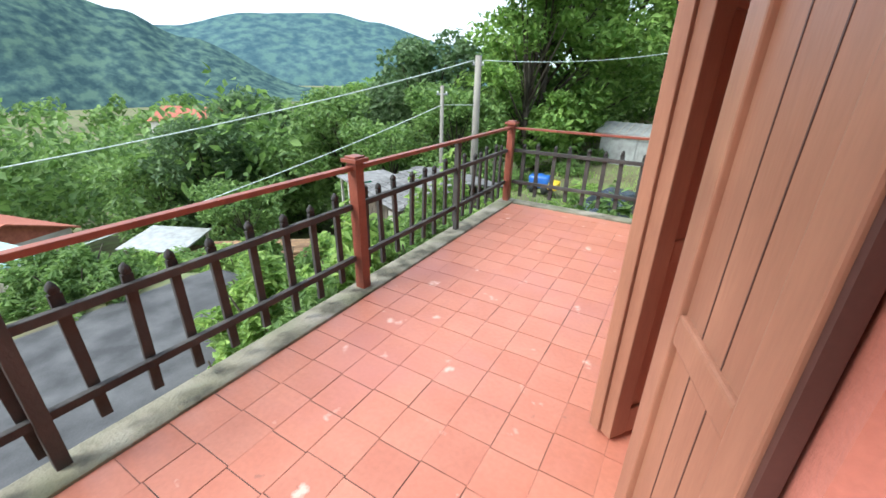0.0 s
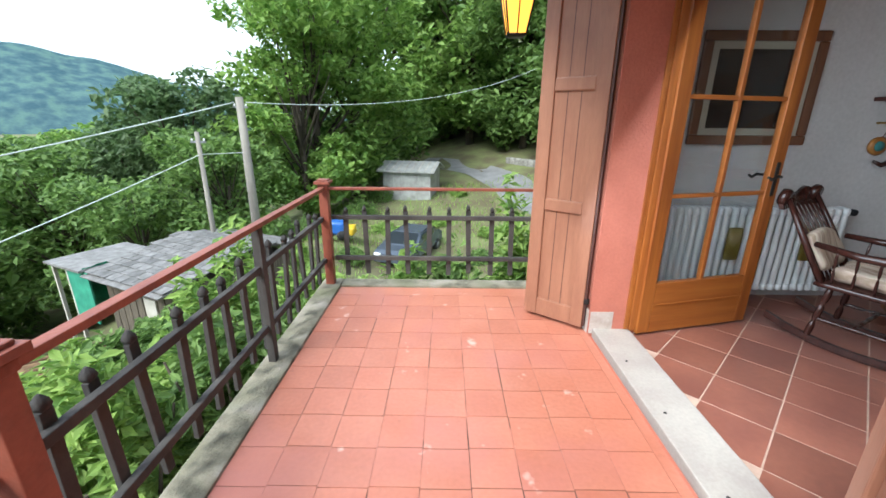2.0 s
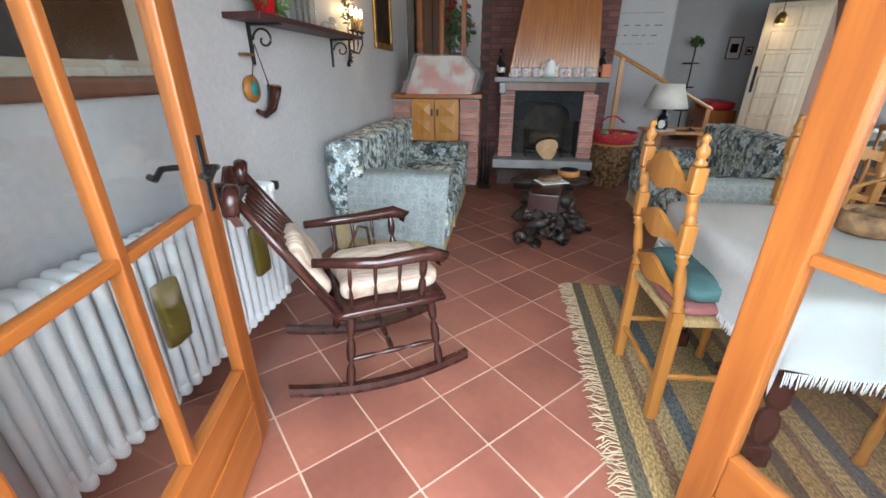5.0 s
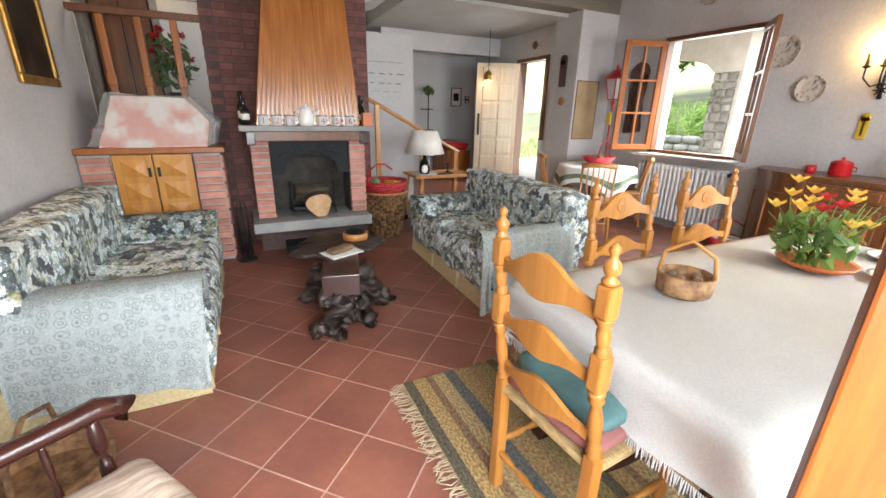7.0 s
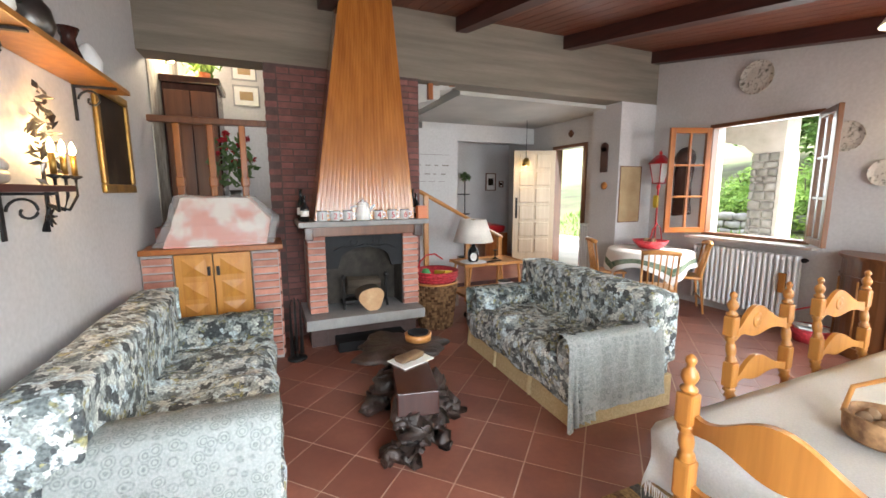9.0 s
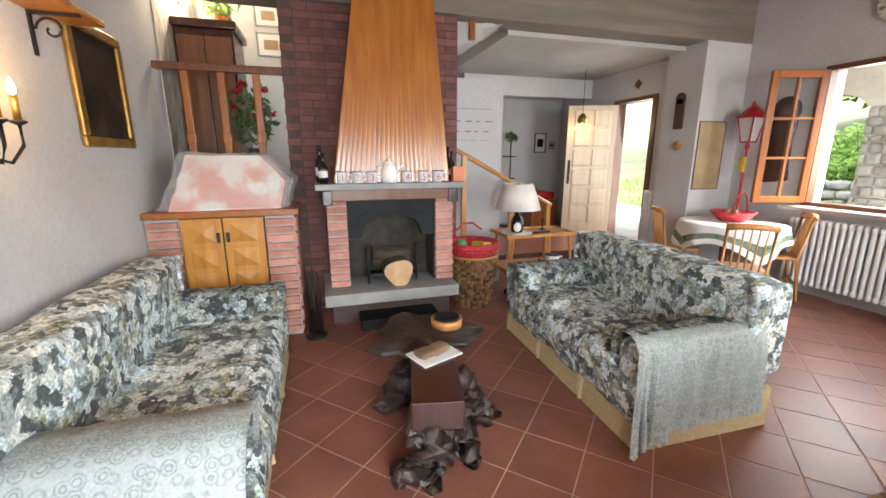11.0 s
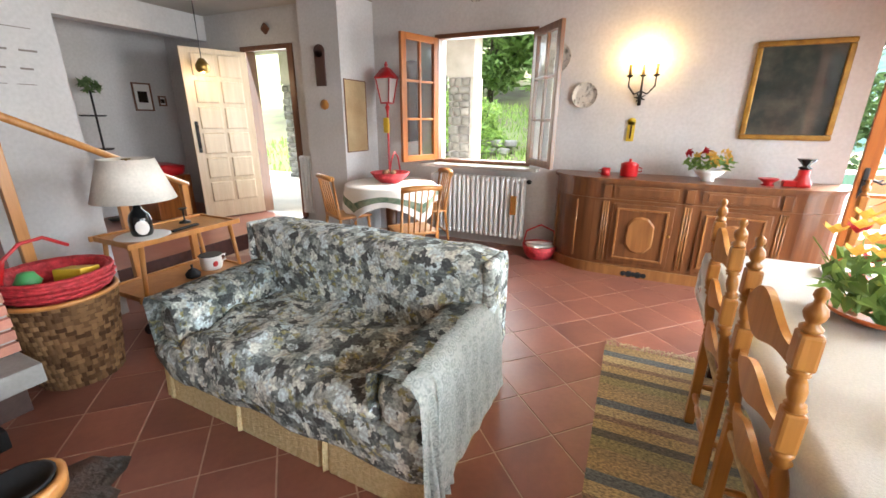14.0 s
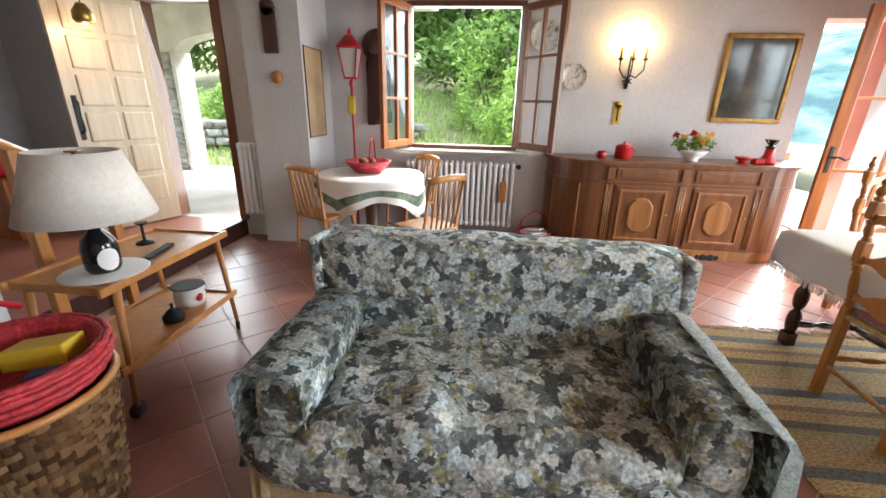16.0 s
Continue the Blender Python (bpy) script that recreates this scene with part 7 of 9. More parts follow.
# ---- round table by the window ----
rt_ = thing("round_table", "round wooden table under a patterned cloth by the window", "table", pose(5.55, -0.42, 0) @ Matrix.Diagonal((1.2, 1.2, 1, 1)))
part("tabletop", lathe(B(), [(0.40, 0.72), (0.42, 0.73), (0.42, 0.755), (0.0, 0.756)], 32), M_MIDW, rt_)
part("column", lathe(B(), [(0.10, 0.10), (0.05, 0.2), (0.06, 0.45), (0.04, 0.55), (0.10, 0.72)], 16), M_MIDW, rt_)
for k in range(3):
    a = k * 2.094 + 0.4
    part("foot", tube(B(), [(0.05 * math.cos(a), 0.05 * math.sin(a), 0.16), (0.2 * math.cos(a), 0.2 * math.sin(a), 0.12), (0.3 * math.cos(a), 0.3 * math.sin(a), 0.026)], [0.035, 0.028, 0.024]), M_MIDW, rt_)
rcloth = thing("round_tablecloth", "cream tablecloth with a green patterned border", "tablecloth", pose(5.55, -0.42, 0) @ Matrix.Diagonal((1.2, 1.2, 1, 1)))
bm, bm2 = B(), B()
n = 72
rings = []
for j, (r, z) in enumerate(((0.0, 0.765), (0.2, 0.765), (0.42, 0.764), (0.435, 0.75), (0.44, 0.67), (0.445, 0.60), (0.45, 0.50), (0.455, 0.40))):
    ring = []
    for i in range(n):
        a = 2 * math.pi * i / n
        f = max(0, j - 3) / 4
        w = 1 + 0.05 * f * math.sin(a * 9)
        sag = 0.20 * f * abs(math.sin(a * 2 + 0.7))
        ring.append((r * w * math.cos(a), r * w * math.sin(a), z + sag - 0.02 * f))
    rings.append(ring)
for target, ja, jb in ((bm, 0, 5), (bm2, 5, 6), (bm, 6, 7)):
    for j in range(ja, jb):
        a = [target.verts.new(p) for p in rings[j]]
        b = [target.verts.new(p) for p in rings[j + 1]]
        for i in range(n):
            k = (i + 1) % n
            target.faces.new((a[i], a[k], b[k], b[i])).smooth = True
bmesh.ops.remove_doubles(bm, verts=bm.verts[:], dist=0.0005)
part("cloth", bm, M_CLOTH, rcloth)
part("border", bm2, mat("green_woven_border", (0.05, 0.12, 0.075), (0.26, 0.30, 0.22), scale=18, rough=0.9), rcloth, "green patterned border")


def slat_chair(m):
    """Pale chair with a spindle back; faces +y."""
    t = thing("wooden_chair", "pale varnished chair with a spindle back at the round table", "chair", m, "chairs at the round table")
    part("seat", soft(B(), -0.20, -0.19, 0.43, 0.20, 0.20, 0.465, 0.016, 0.0, 1, 5), M_PALE, t)
    for s in (-1, 1):
        part("leg", tube(B(), [(s * 0.17, 0.16, 0.435), (s * 0.19, 0.19, 0.0)], [0.018, 0.013]), M_PALE, t)
        part("back_leg", tube(B(), [(s * 0.19, -0.22, 0.0), (s * 0.175, -0.17, 0.44), (s * 0.18, -0.24, 0.90)], [0.013, 0.018, 0.015]), M_PALE, t)
    bm = B()
    tube(bm, [(-0.19, -0.235, 0.87), (-0.1, -0.265, 0.885), (0, -0.275, 0.89), (0.1, -0.265, 0.885), (0.19, -0.235, 0.87)], 0.028, 8)
    part("top_rail", bm, M_PALE, t)
    for k in range(5):
        x = -0.11 + 0.055 * k
        part("spindle", tube(B(), [(x, -0.175, 0.455), (x * 1.1, -0.26, 0.87)], 0.008, 6), M_PALE, t)
    for y in (-0.18, 0.17):
        part("stretcher", tube(B(), [(-0.18, y, 0.2), (0.18, y, 0.2)], 0.010, 6), M_PALE, t)
    return t


s1 = slat_chair(pose(4.89, 0.25, 0, 0, 0, 229))
copy_thing(s1, pose(5.86, 0.0, 0, 0, 0, 153))
copy_thing(s1, pose(5.20, -0.64, 0, 0, 0, 315))
rbw = thing("red_bowl", "red wicker fruit basket with a handle on the round table", "basket", pose(5.58, -0.46, 0.767) @ Matrix.Diagonal((1.2, 1.2, 1.25, 1)))
part("body", lathe(B(), [(0.10, 0), (0.15, 0.04), (0.19, 0.09), (0.175, 0.09), (0.13, 0.03)], 26), M_REDW, rbw)
part("handle", tube(B(), [(-0.02, -0.16, 0.08), (-0.02, -0.12, 0.22), (-0.02, -0.06, 0.27), (-0.02, 0.0, 0.2), (-0.02, 0.03, 0.10)], 0.007), M_RED, rbw)
for k in range(5):
    single("fruit", lathe(B(), [(0.0, -0.03), (0.028, -0.014), (0.03, 0.01), (0.014, 0.03)], 10), M_LOGS, "brown nut in the red basket", "fruit", pose(5.58 + 0.06 * math.cos(k * 1.4), -0.44 + 0.06 * math.sin(k * 1.4), 0.875), "nuts in the basket")
fl = thing("lantern_lamp", "red street-lantern floor lamp in the corner", "floor lamp", pose(5.84, -0.86, 0))
part("foot", lathe(B(), [(0.14, 0), (0.14, 0.02), (0.05, 0.05), (0.016, 0.10)], 22), M_RED, fl)
part("post", lathe(B(), [(0.016, 0.08), (0.014, 0.8), (0.024, 0.82), (0.014, 0.86), (0.014, 1.55), (0.03, 1.6), (0.012, 1.64)], 12), M_RED, fl)
bm = B()
for k in range(4):
    a = k * math.pi / 2 + math.pi / 4
    tube(bm, [(0.075 * math.cos(a), 0.075 * math.sin(a), 1.65), (0.13 * math.cos(a), 0.13 * math.sin(a), 1.92)], 0.008, 5)
lathe(bm, [(0.08, 1.64), (0.085, 1.655), (0.03, 1.66)], 4, pose(0, 0, 0, 0, 0, 45))
lathe(bm, [(0.15, 1.92), (0.15, 1.935), (0.09, 2.0), (0.05, 2.04), (0.02, 2.05)], 4, pose(0, 0, 0, 0, 0, 45))
lathe(bm, [(0.01, 2.04), (0.025, 2.07), (0.006, 2.11)], 8)
part("lantern_frame", bm, M_RED, fl)
bm = B()
for k in range(4):
    a0, a1 = k * math.pi / 2 + math.pi / 4, (k + 1) * math.pi / 2 + math.pi / 4
    quad(bm, *[(r * math.cos(a), r * math.sin(a), z) for r, a, z in ((0.072, a0, 1.66), (0.072, a1, 1.66), (0.126, a1, 1.92), (0.126, a0, 1.92))])
part("pane", bm, plain("frosted_lantern_glass", (0.55, 0.53, 0.52), 0.4), fl)
part("tag", soft(B(), -0.04, 0.012, 1.30, 0.04, 0.055, 1.48, 0.02, 0.0, 0, 4), M_YEL, fl, "yellow enamel sign on the post")
single("hat", lathe(B(), [(0.16, 0), (0.10, 0.02), (0.09, 0.10), (0.0, 0.12)], 20), M_SHUTD, "dark felt hat hung by the window", "hat", pose(5.62, YS + 0.006, 1.98, -90))
single("coat", soft(B(), -0.12, 0.0, 0.0, 0.12, 0.07, 0.78, 0.05, 0.02, 5, 8), M_DARKW, "dark green coat hung on the wall", "coat", pose(5.60, YS + 0.006, 1.20))
wm = thing("parchment_map", "old parchment map in a thin frame on the pillar", "map", pose(XE - 0.004, -0.64, 1.09, 0, 0, 90))
part("sheet", box(B(), -0.20, 0, 0, 0.20, 0.006, 0.80), M_PARCH, wm)
for q in ((-0.21, -0.012, 0.21, 0.0), (-0.21, 0.80, 0.21, 0.812), (-0.21, 0.0, -0.20, 0.80), (0.20, 0.0, 0.21, 0.80)):
    part("frame_side", box(B(), q[0], 0, q[1], q[2], 0.010, q[3]), M_MIDW, wm)
bp_ = thing("carved_plaque", "black carved wooden plaque on the pillar", "plaque", pose(6.42, -0.396, 1.80))
part("board", box(B(), -0.07, 0.0, 0.02, 0.07, 0.025, 0.40, 0.012), M_SHUTD, bp_)
part("crest", lathe(B(), [(0.0, 0), (0.07, 0), (0.07, 0.025), (0.0, 0.025)], 16, pose(0, 0.025, 0.39, 90)), M_SHUTD, bp_)
sh_ = single("shield", lathe(B(), [(0.0, 0), (0.06, 0), (0.055, 0.02), (0.0, 0.03)], 8, pose(0, 0.0, 0, -90)), M_CHAIR, "small orange wooden shield on the pillar", "plaque", pose(6.40, -0.392, 1.62))
nb_ = thing("newspaper_basket", "red basket with folded newspapers on the tiles", "basket", pose(3.86, -0.78, 0, 0, 0, 20))
part("body", lathe(B(), [(0.13, 0), (0.16, 0.05), (0.19, 0.15), (0.175, 0.15), (0.14, 0.03)], 24), M_REDW, nb_)
part("handle", tube(B(), [(-0.18, 0, 0.14), (-0.15, 0, 0.30), (0, 0, 0.37), (0.15, 0, 0.30), (0.18, 0, 0.14)], 0.009), M_RED, nb_)
for k in range(3):
    single("newspaper", box(B(), -0.13, -0.09, 0, 0.13, 0.09, 0.018, 0.006), M_PAPER, "folded newspaper in the red basket", "newspaper", pose(3.86, -0.78, 0.11 + 0.024 * k, 6 * (k - 1), 5 - 8 * k, 20 + 25 * k), "newspapers")

# ---- hall and landing things ----
pd = thing("pendant_lamp", "small brass pendant lamp in the hall", "pendant lamp", pose(7.75, 0.10, 2.0))
part("cord", tube(B(), [(0, 0, 0.12), (0, 0, 0.75)], 0.005, 5), M_IRON, pd)
part("shade", lathe(B(), [(0.03, 0.12), (0.07, 0.06), (0.075, 0.0), (0.05, -0.03), (0.04, -0.03), (0.065, 0.0)], 16), M_BRASS, pd)
part("bulb", lathe(B(), [(0.01, 0.06), (0.025, 0.03), (0.02, -0.01), (0.004, -0.03)], 10), M_BULB, pd)
bulb_light("pendant_light", (7.75, 0.10, 1.93), 0.6, (1.0, 0.75, 0.45))
ps = thing("plant_stand", "black iron plant stand in the hall niche", "plant stand", pose(9.05, 0.66, HZ))
part("pole", tube(B(), [(0, 0, 0), (0, 0, 1.6)], 0.012), M_IRON, ps)
for z in (0.02, 0.5, 0.9, 1.3):
    part("tray", lathe(B(), [(0.12, z), (0.14, z + 0.02), (0.0, z + 0.02)], 16, pose(0.06 if z > 0.1 else 0, 0, 0)), M_IRON, ps)
single("dark_plant", foliage(B(), 60, (0, 0, 0.08), (0.11, 0.11, 0.09), 0.05, rc), M_LEAFD, "dark plant on the hall stand", "plant", pose(9.05, 0.66, HZ + 1.58))


def wall_frame(x, y0, y1, z0, z1, mf, mc, label):
    """A framed picture on a wall at x that faces -x."""
    t = thing("picture", label, "picture")
    f = 0.02
    for q in ((y0, z0, y1, z0 + f), (y0, z1 - f, y1, z1), (y0, z0 + f, y0 + f, z1 - f), (y1 - f, z0 + f, y1, z1 - f)):
        part("frame_side", box(B(), x - 0.024, q[0], q[1], x - 0.003, q[2], q[3], 0.004), mf, t)
    part("sheet", box(B(), x - 0.012, y0 + f, z0 + f, x - 0.004, y1 - f, z1 - f), M_PAPER, t)
    part("print", box(B(), x - 0.016, y0 + (y1 - y0) * 0.25, z0 + (z1 - z0) * 0.3, x - 0.0125, y1 - (y1 - y0) * 0.25, z1 - (z1 - z0) * 0.3), mc, t)


wall_frame(8.0, 4.33, 4.66, 2.70, 2.98, M_GREYM, M_PARCH, "small framed ship print on the landing wall")
wall_frame(8.0, 4.35, 4.66, 3.04, 3.30, M_GREYM, M_PARCH, "small framed car print on the landing wall")
wall_frame(9.4, -0.25, 0.0, 1.55, 1.92, M_MIDW, M_CANVAS, "small framed picture in the hall")
wall_frame(9.4, -0.44, -0.33, 1.62, 1.76, M_MIDW, M_CANVAS, "tiny framed picture in the hall")
M_INK = plain("faded_brown_ink", (0.20, 0.17, 0.155), 0.8)
tx = thing("wall_lettering", "lines of dark cursive lettering painted on the stair wall", "wall lettering")
rw = random.Random(3)
for j, z in enumerate((2.05, 1.90, 1.78, 1.68)):
    y = 2.55
    while y > 1.95:
        w = rw.uniform(0.04, 0.11)
        part("word", box(B(), 6.996, y - w, z, 6.9995, y, z + (0.005 if j in (0, 3) else 0.013)), M_INK, tx)
        y -= w + (0.002 if j in (0,) else rw.uniform(0.03, 0.08))
wr = thing("wardrobe", "dark brown wardrobe on the landing", "wardrobe", pose(7.2, 4.97, 1.25))
part("carcass", box(B(), -0.30, -0.22, 0, 0.30, 0.30, 1.45, 0.01), M_DARKW, wr)
part("cornice", box(B(), -0.34, -0.26, 1.45, 0.34, 0.31, 1.53, 0.02), M_DARKW, wr)
for s in (-1, 1):
    part("door", box(B(), -0.315, -0.20 if s < 0 else 0.045, 0.08, -0.301, 0.035 if s < 0 else 0.28, 1.38, 0.006), M_MIDW, wr)
vs = thing("rose_vase", "vase of red roses behind the landing railing", "flower vase", pose(6.62, 4.62, 1.25))
part("vase", lathe(B(), [(0.07, 0), (0.10, 0.1), (0.09, 0.2), (0.05, 0.28), (0.06, 0.32)], 18), M_PEWTER, vs)
part("leaves", foliage(B(), 160, (0, 0, 0.62), (0.24, 0.24, 0.28), 0.06, rc), M_LEAFD, vs)
for k in range(14):
    a = k * 2.4
    r = 0.06 + 0.015 * k
    part("rose", foliage(B(), 18, (r * math.cos(a), r * math.sin(a), 0.75 + 0.18 * math.sin(k)), (0.035, 0.035, 0.03), 0.03, rc), M_PETR, vs)
lp = thing("potted_plant", "leafy plant on top of the wardrobe", "plant", pose(7.15, 4.9, 2.78))
part("pot", lathe(B(), [(0.06, 0), (0.08, 0.10), (0.07, 0.10)], 14), M_ORANGE, lp)
part("leaves", foliage(B(), 70, (0, 0, 0.2), (0.2, 0.2, 0.13), 0.07, rc), M_LEAFM, lp)
lm = thing("wall_lamp", "small lit wall lamp with two bulbs on the landing", "wall lamp", pose(7.1, YN - 0.03, 2.98))
part("arm", tube(B(), [(-0.12, -0.06, 0), (0, -0.02, -0.04), (0.12, -0.06, 0)], 0.008), M_BRASS, lm)
for s in (-1, 1):
    part("bulb", lathe(B(), [(0.012, 0), (0.028, 0.03), (0.02, 0.06), (0.004, 0.07)], 10, pose(s * 0.12, -0.06, 0)), M_BULB, lm)
bulb_light("landing_light", (7.1, YN - 0.25, 3.05), 11, (1.0, 0.80, 0.60), 0.06)
cs = thing("hall_chest", "brown chest with red cushions in the hall", "chest", pose(8.9, 0.20, HZ))
part("box", box(B(), -0.35, -0.25, 0, 0.35, 0.25, 0.55, 0.01), M_PINE, cs)
part("cushion", soft(B(), -0.33, -0.22, 0.55, 0.33, 0.22, 0.70, 0.06, 0.02, 2, 6), M_RED, cs)
single("wall_cross", box(B(), -0.05, 0, -0.05, 0.05, 0.02, 0.05, 0.02), M_MIDW, "small brown diamond ornament above the entrance", "ornament", pose(7.4, -0.578, 2.52, 0, 45, 0))

# lantern on the terrace wall
ln = thing("wall_lantern", "black iron lantern with amber glass on the terrace wall", "lantern", pose(-0.12, 5.22, 1.95))
bm = B()
lathe(bm, [(0.05, 0.0), (0.09, 0.012), (0.09, 0.022)], 4, pose(0, 0, 0, 0, 0, 45))
for k in range(4):
    a = k * math.pi / 2 + math.pi / 4
    tube(bm, [(0.085 * math.cos(a), 0.085 * math.sin(a), 0.02), (0.145 * math.cos(a), 0.145 * math.sin(a), 0.26)], 0.007, 5)
    a2 = a + math.pi / 4
    tube(bm, [(0.060 * math.cos(a2), 0.060 * math.sin(a2), 0.02), (0.103 * math.cos(a2), 0.103 * math.sin(a2), 0.26)], 0.005, 5)
lathe(bm, [(0.165, 0.26), (0.165, 0.275), (0.10, 0.34), (0.03, 0.37), (0.01, 0.42)], 4, pose(0, 0, 0, 0, 0, 45))
part("frame", bm, M_IRON, ln)
bm = B()
for k in range(4):
    a0, a1 = k * math.pi / 2 + math.pi / 4, (k + 1) * math.pi / 2 + math.pi / 4
    quad(bm, *[(r * math.cos(a), r * math.sin(a), z) for r, a, z in ((0.082, a0, 0.022), (0.082, a1, 0.022), (0.14, a1, 0.258), (0.14, a0, 0.258))])
part("glass", bm, M_AMBER, ln, "glowing amber glass")
part("bracket", tube(B(), [(0, 0, 0.42), (0.05, 0, 0.52), (0.30, 0, 0.50), (0.515, 0, 0.40)], 0.010), M_IRON, ln)

# drying rack on the terrace outside the second door
dk_ = thing("drying_rack", "white folding drying rack with towels on the terrace", "drying rack", pose(0.85, -2.3, 0.0, 0, 0, 20))
bm = B()
for y in (-0.3, 0.3):
    tube(bm, [(-0.5, y, 0.0), (-0.45, y * 0.3, 0.95), (0.45, y * 0.3, 0.95), (0.5, y, 0.0)], 0.012)
part("frame", bm, M_WHITE, dk_)
bm = B()
for k in range(6):
    tube(bm, [(-0.45, -0.2 + 0.08 * k, 0.95), (0.45, -0.2 + 0.08 * k, 0.95)], 0.004, 5)
part("wire", bm, M_WHITE, dk_)
part("towel", box(B(), -0.35, 0.10, 0.35, 0.0, 0.115, 0.96, 0.004), mat("orange_towel", (0.50, 0.28, 0.12), scale=5), dk_)
part("towel", box(B(), 0.05, 0.10, 0.42, 0.38, 0.115, 0.96, 0.004), mat("green_towel", (0.12, 0.36, 0.26), scale=5), dk_)

# ---- outdoors ----
def sstep(a, b, t):
    t = min(1, max(0, (t - a) / (b - a)))
    return t * t * (3 - 2 * t)


def ground_z(x, y):
    st = 9 - 5 * sstep(4, 8, y)
    w = -2.55 - (5.3 + 1.9 * sstep(9, 12, y)) * min(max(0, -x - st) / (20 - st), 1) - 0.18 * min(max(0, -x - 20), 130)
    nn = -2.35 - 1.95 * sstep(8, 16, y) + 0.17 * max(0, y - 19) * sstep(-12, 2, x) + 0.16 * max(0, x - 2) * sstep(4, 14, y)
    k = sstep(-7, -3, x)
    z = w * (1 - k) + nn * k
    s = -0.05 + 0.20 * max(0, -y - 5.5) + 0.05 * max(0, -y - 20)
    ks = sstep(-0.7, -1.9, y) * sstep(-1.0, 1.5, x)
    z = z * (1 - ks) + s * ks
    r = math.hypot(x, y)
    z += 0.25 * noise.noise(Vector((x * 0.13, y * 0.13, 0))) * sstep(9, 16, r)
    return z


bm = B()
rings_ = [0.5, 2, 3, 4, 5, 6, 7, 8, 9.5, 11, 13, 15, 18, 21, 25, 30, 36, 44, 55, 70, 90, 120, 170, 260, 420, 800, 1600, 3000]
na = 110
prev = None
for r in rings_:
    row = []
    for i in range(na):
        a = 2 * math.pi * i / na
        x, y = 2 + r * math.cos(a), 2 + r * math.sin(a)
        row.append(bm.verts.new((x, y, ground_z(x, y))))
    if prev:
        for i in range(na):
            j = (i + 1) % na
            bm.faces.new((prev[i], prev[j], row[j], row[i])).smooth = True
    else:
        bm.faces.new(row)
    prev = row
struct("ground", bm, M_GRASS, "rough green meadow falling into the valley", "ground")


def draped(name, pts, w, material, label, lift=0.04):
    """A strip that follows the ground along a line of points."""
    bm = B()
    fine = []
    for a, b in zip(pts, pts[1:]):
        for k in range(12):
            fine.append(Vector(a) + (Vector(b) - Vector(a)) * k / 12)
    fine.append(Vector(pts[-1]))
    rows = []
    for i, p in enumerate(fine):
        d = (fine[min(i + 1, len(fine) - 1)] - fine[max(i - 1, 0)]).normalized()
        s = Vector((-d.y, d.x))
        rows.append([bm.verts.new(((p + s * u).x, (p + s * u).y, ground_z((p + s * u).x, (p + s * u).y) + lift)) for u in (-w / 2, -w / 4, 0, w / 4, w / 2)])
    for a, b in zip(rows, rows[1:]):
        for k in range(4):
            bm.faces.new((a[k], a[k + 1], b[k + 1], b[k]))
    return struct(name, bm, material, label, "road")


draped("yard", [(-6.0, -9), (-6.0, 1), (-5.8, 5.4)], 8.8, M_ASPH, "worn grey asphalt yard below the terrace")
# The wet road's sky sheen is put into this pale grey.
draped("road", [(8.5, 18.5), (5.6, 22), (4.1, 25), (3.4, 28.4), (1.85, 31.8), (-0.2, 34.3), (-3, 37)], 2.5, mat("sky_sheen_asphalt", (0.25, 0.25, 0.255), (0.17, 0.17, 0.175), scale=1.2, rough=0.7, bump=0.3, fine=30), "narrow grey asphalt road past the sheds")

# far hills
def ramp(a, pts):
    for (a0, h0), (a1, h1) in zip(pts, pts[1:]):
        if a <= a1:
            return h0 + (h1 - h0) * sstep(a0, a1, a)
    return pts[-1][1]


def hill(name, material, label, r0, r1, a0, a1, top, seed, base=-60):
    """A wooded ridge seen across the valley; top(u) is its height for u from 0 to 1 across."""
    bm = B()
    rows = []
    for i in range(121):
        u = i / 120
        a = radians(a0 + (a1 - a0) * u)
        row = []
        for j in range(17):
            v = j / 16
            r = r0 + (r1 - r0) * v
            z = base + (top(u) - base) * (v ** 0.8) + 13 * noise.fractal(Vector((u * 9 + seed, v * 4, seed)), 1.0, 2.0, 4) * (1 - 0.75 * v) * min(1, 4 * v) + 1.2 * noise.noise(Vector((u * 60, v * 40, seed)))
            row.append(bm.verts.new((r * math.sin(a), r * math.cos(a), z)))
        rows.append(row)
    for a, b in zip(rows, rows[1:]):
        for j in range(16):
            bm.faces.new((a[j], b[j], b[j + 1], a[j + 1])).smooth = True
    struct(name, bm, material, label, "hill")


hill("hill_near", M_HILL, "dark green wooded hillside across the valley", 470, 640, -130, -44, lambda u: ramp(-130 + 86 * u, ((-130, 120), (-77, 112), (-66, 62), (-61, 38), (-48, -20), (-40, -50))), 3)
hill("hill_far", M_HILLFAR, "distant wooded ridge tinted blue-green for haze", 1120, 1500, -82, 6, lambda u: ramp(-82 + 88 * u, ((-82, 100), (-62, 112), (-54, 158), (-44, 168), (-40, 150), (-30, 88), (-15, 10), (10, -20))), 8)
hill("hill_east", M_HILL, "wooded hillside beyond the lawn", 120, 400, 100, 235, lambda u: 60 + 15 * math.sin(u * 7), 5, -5)


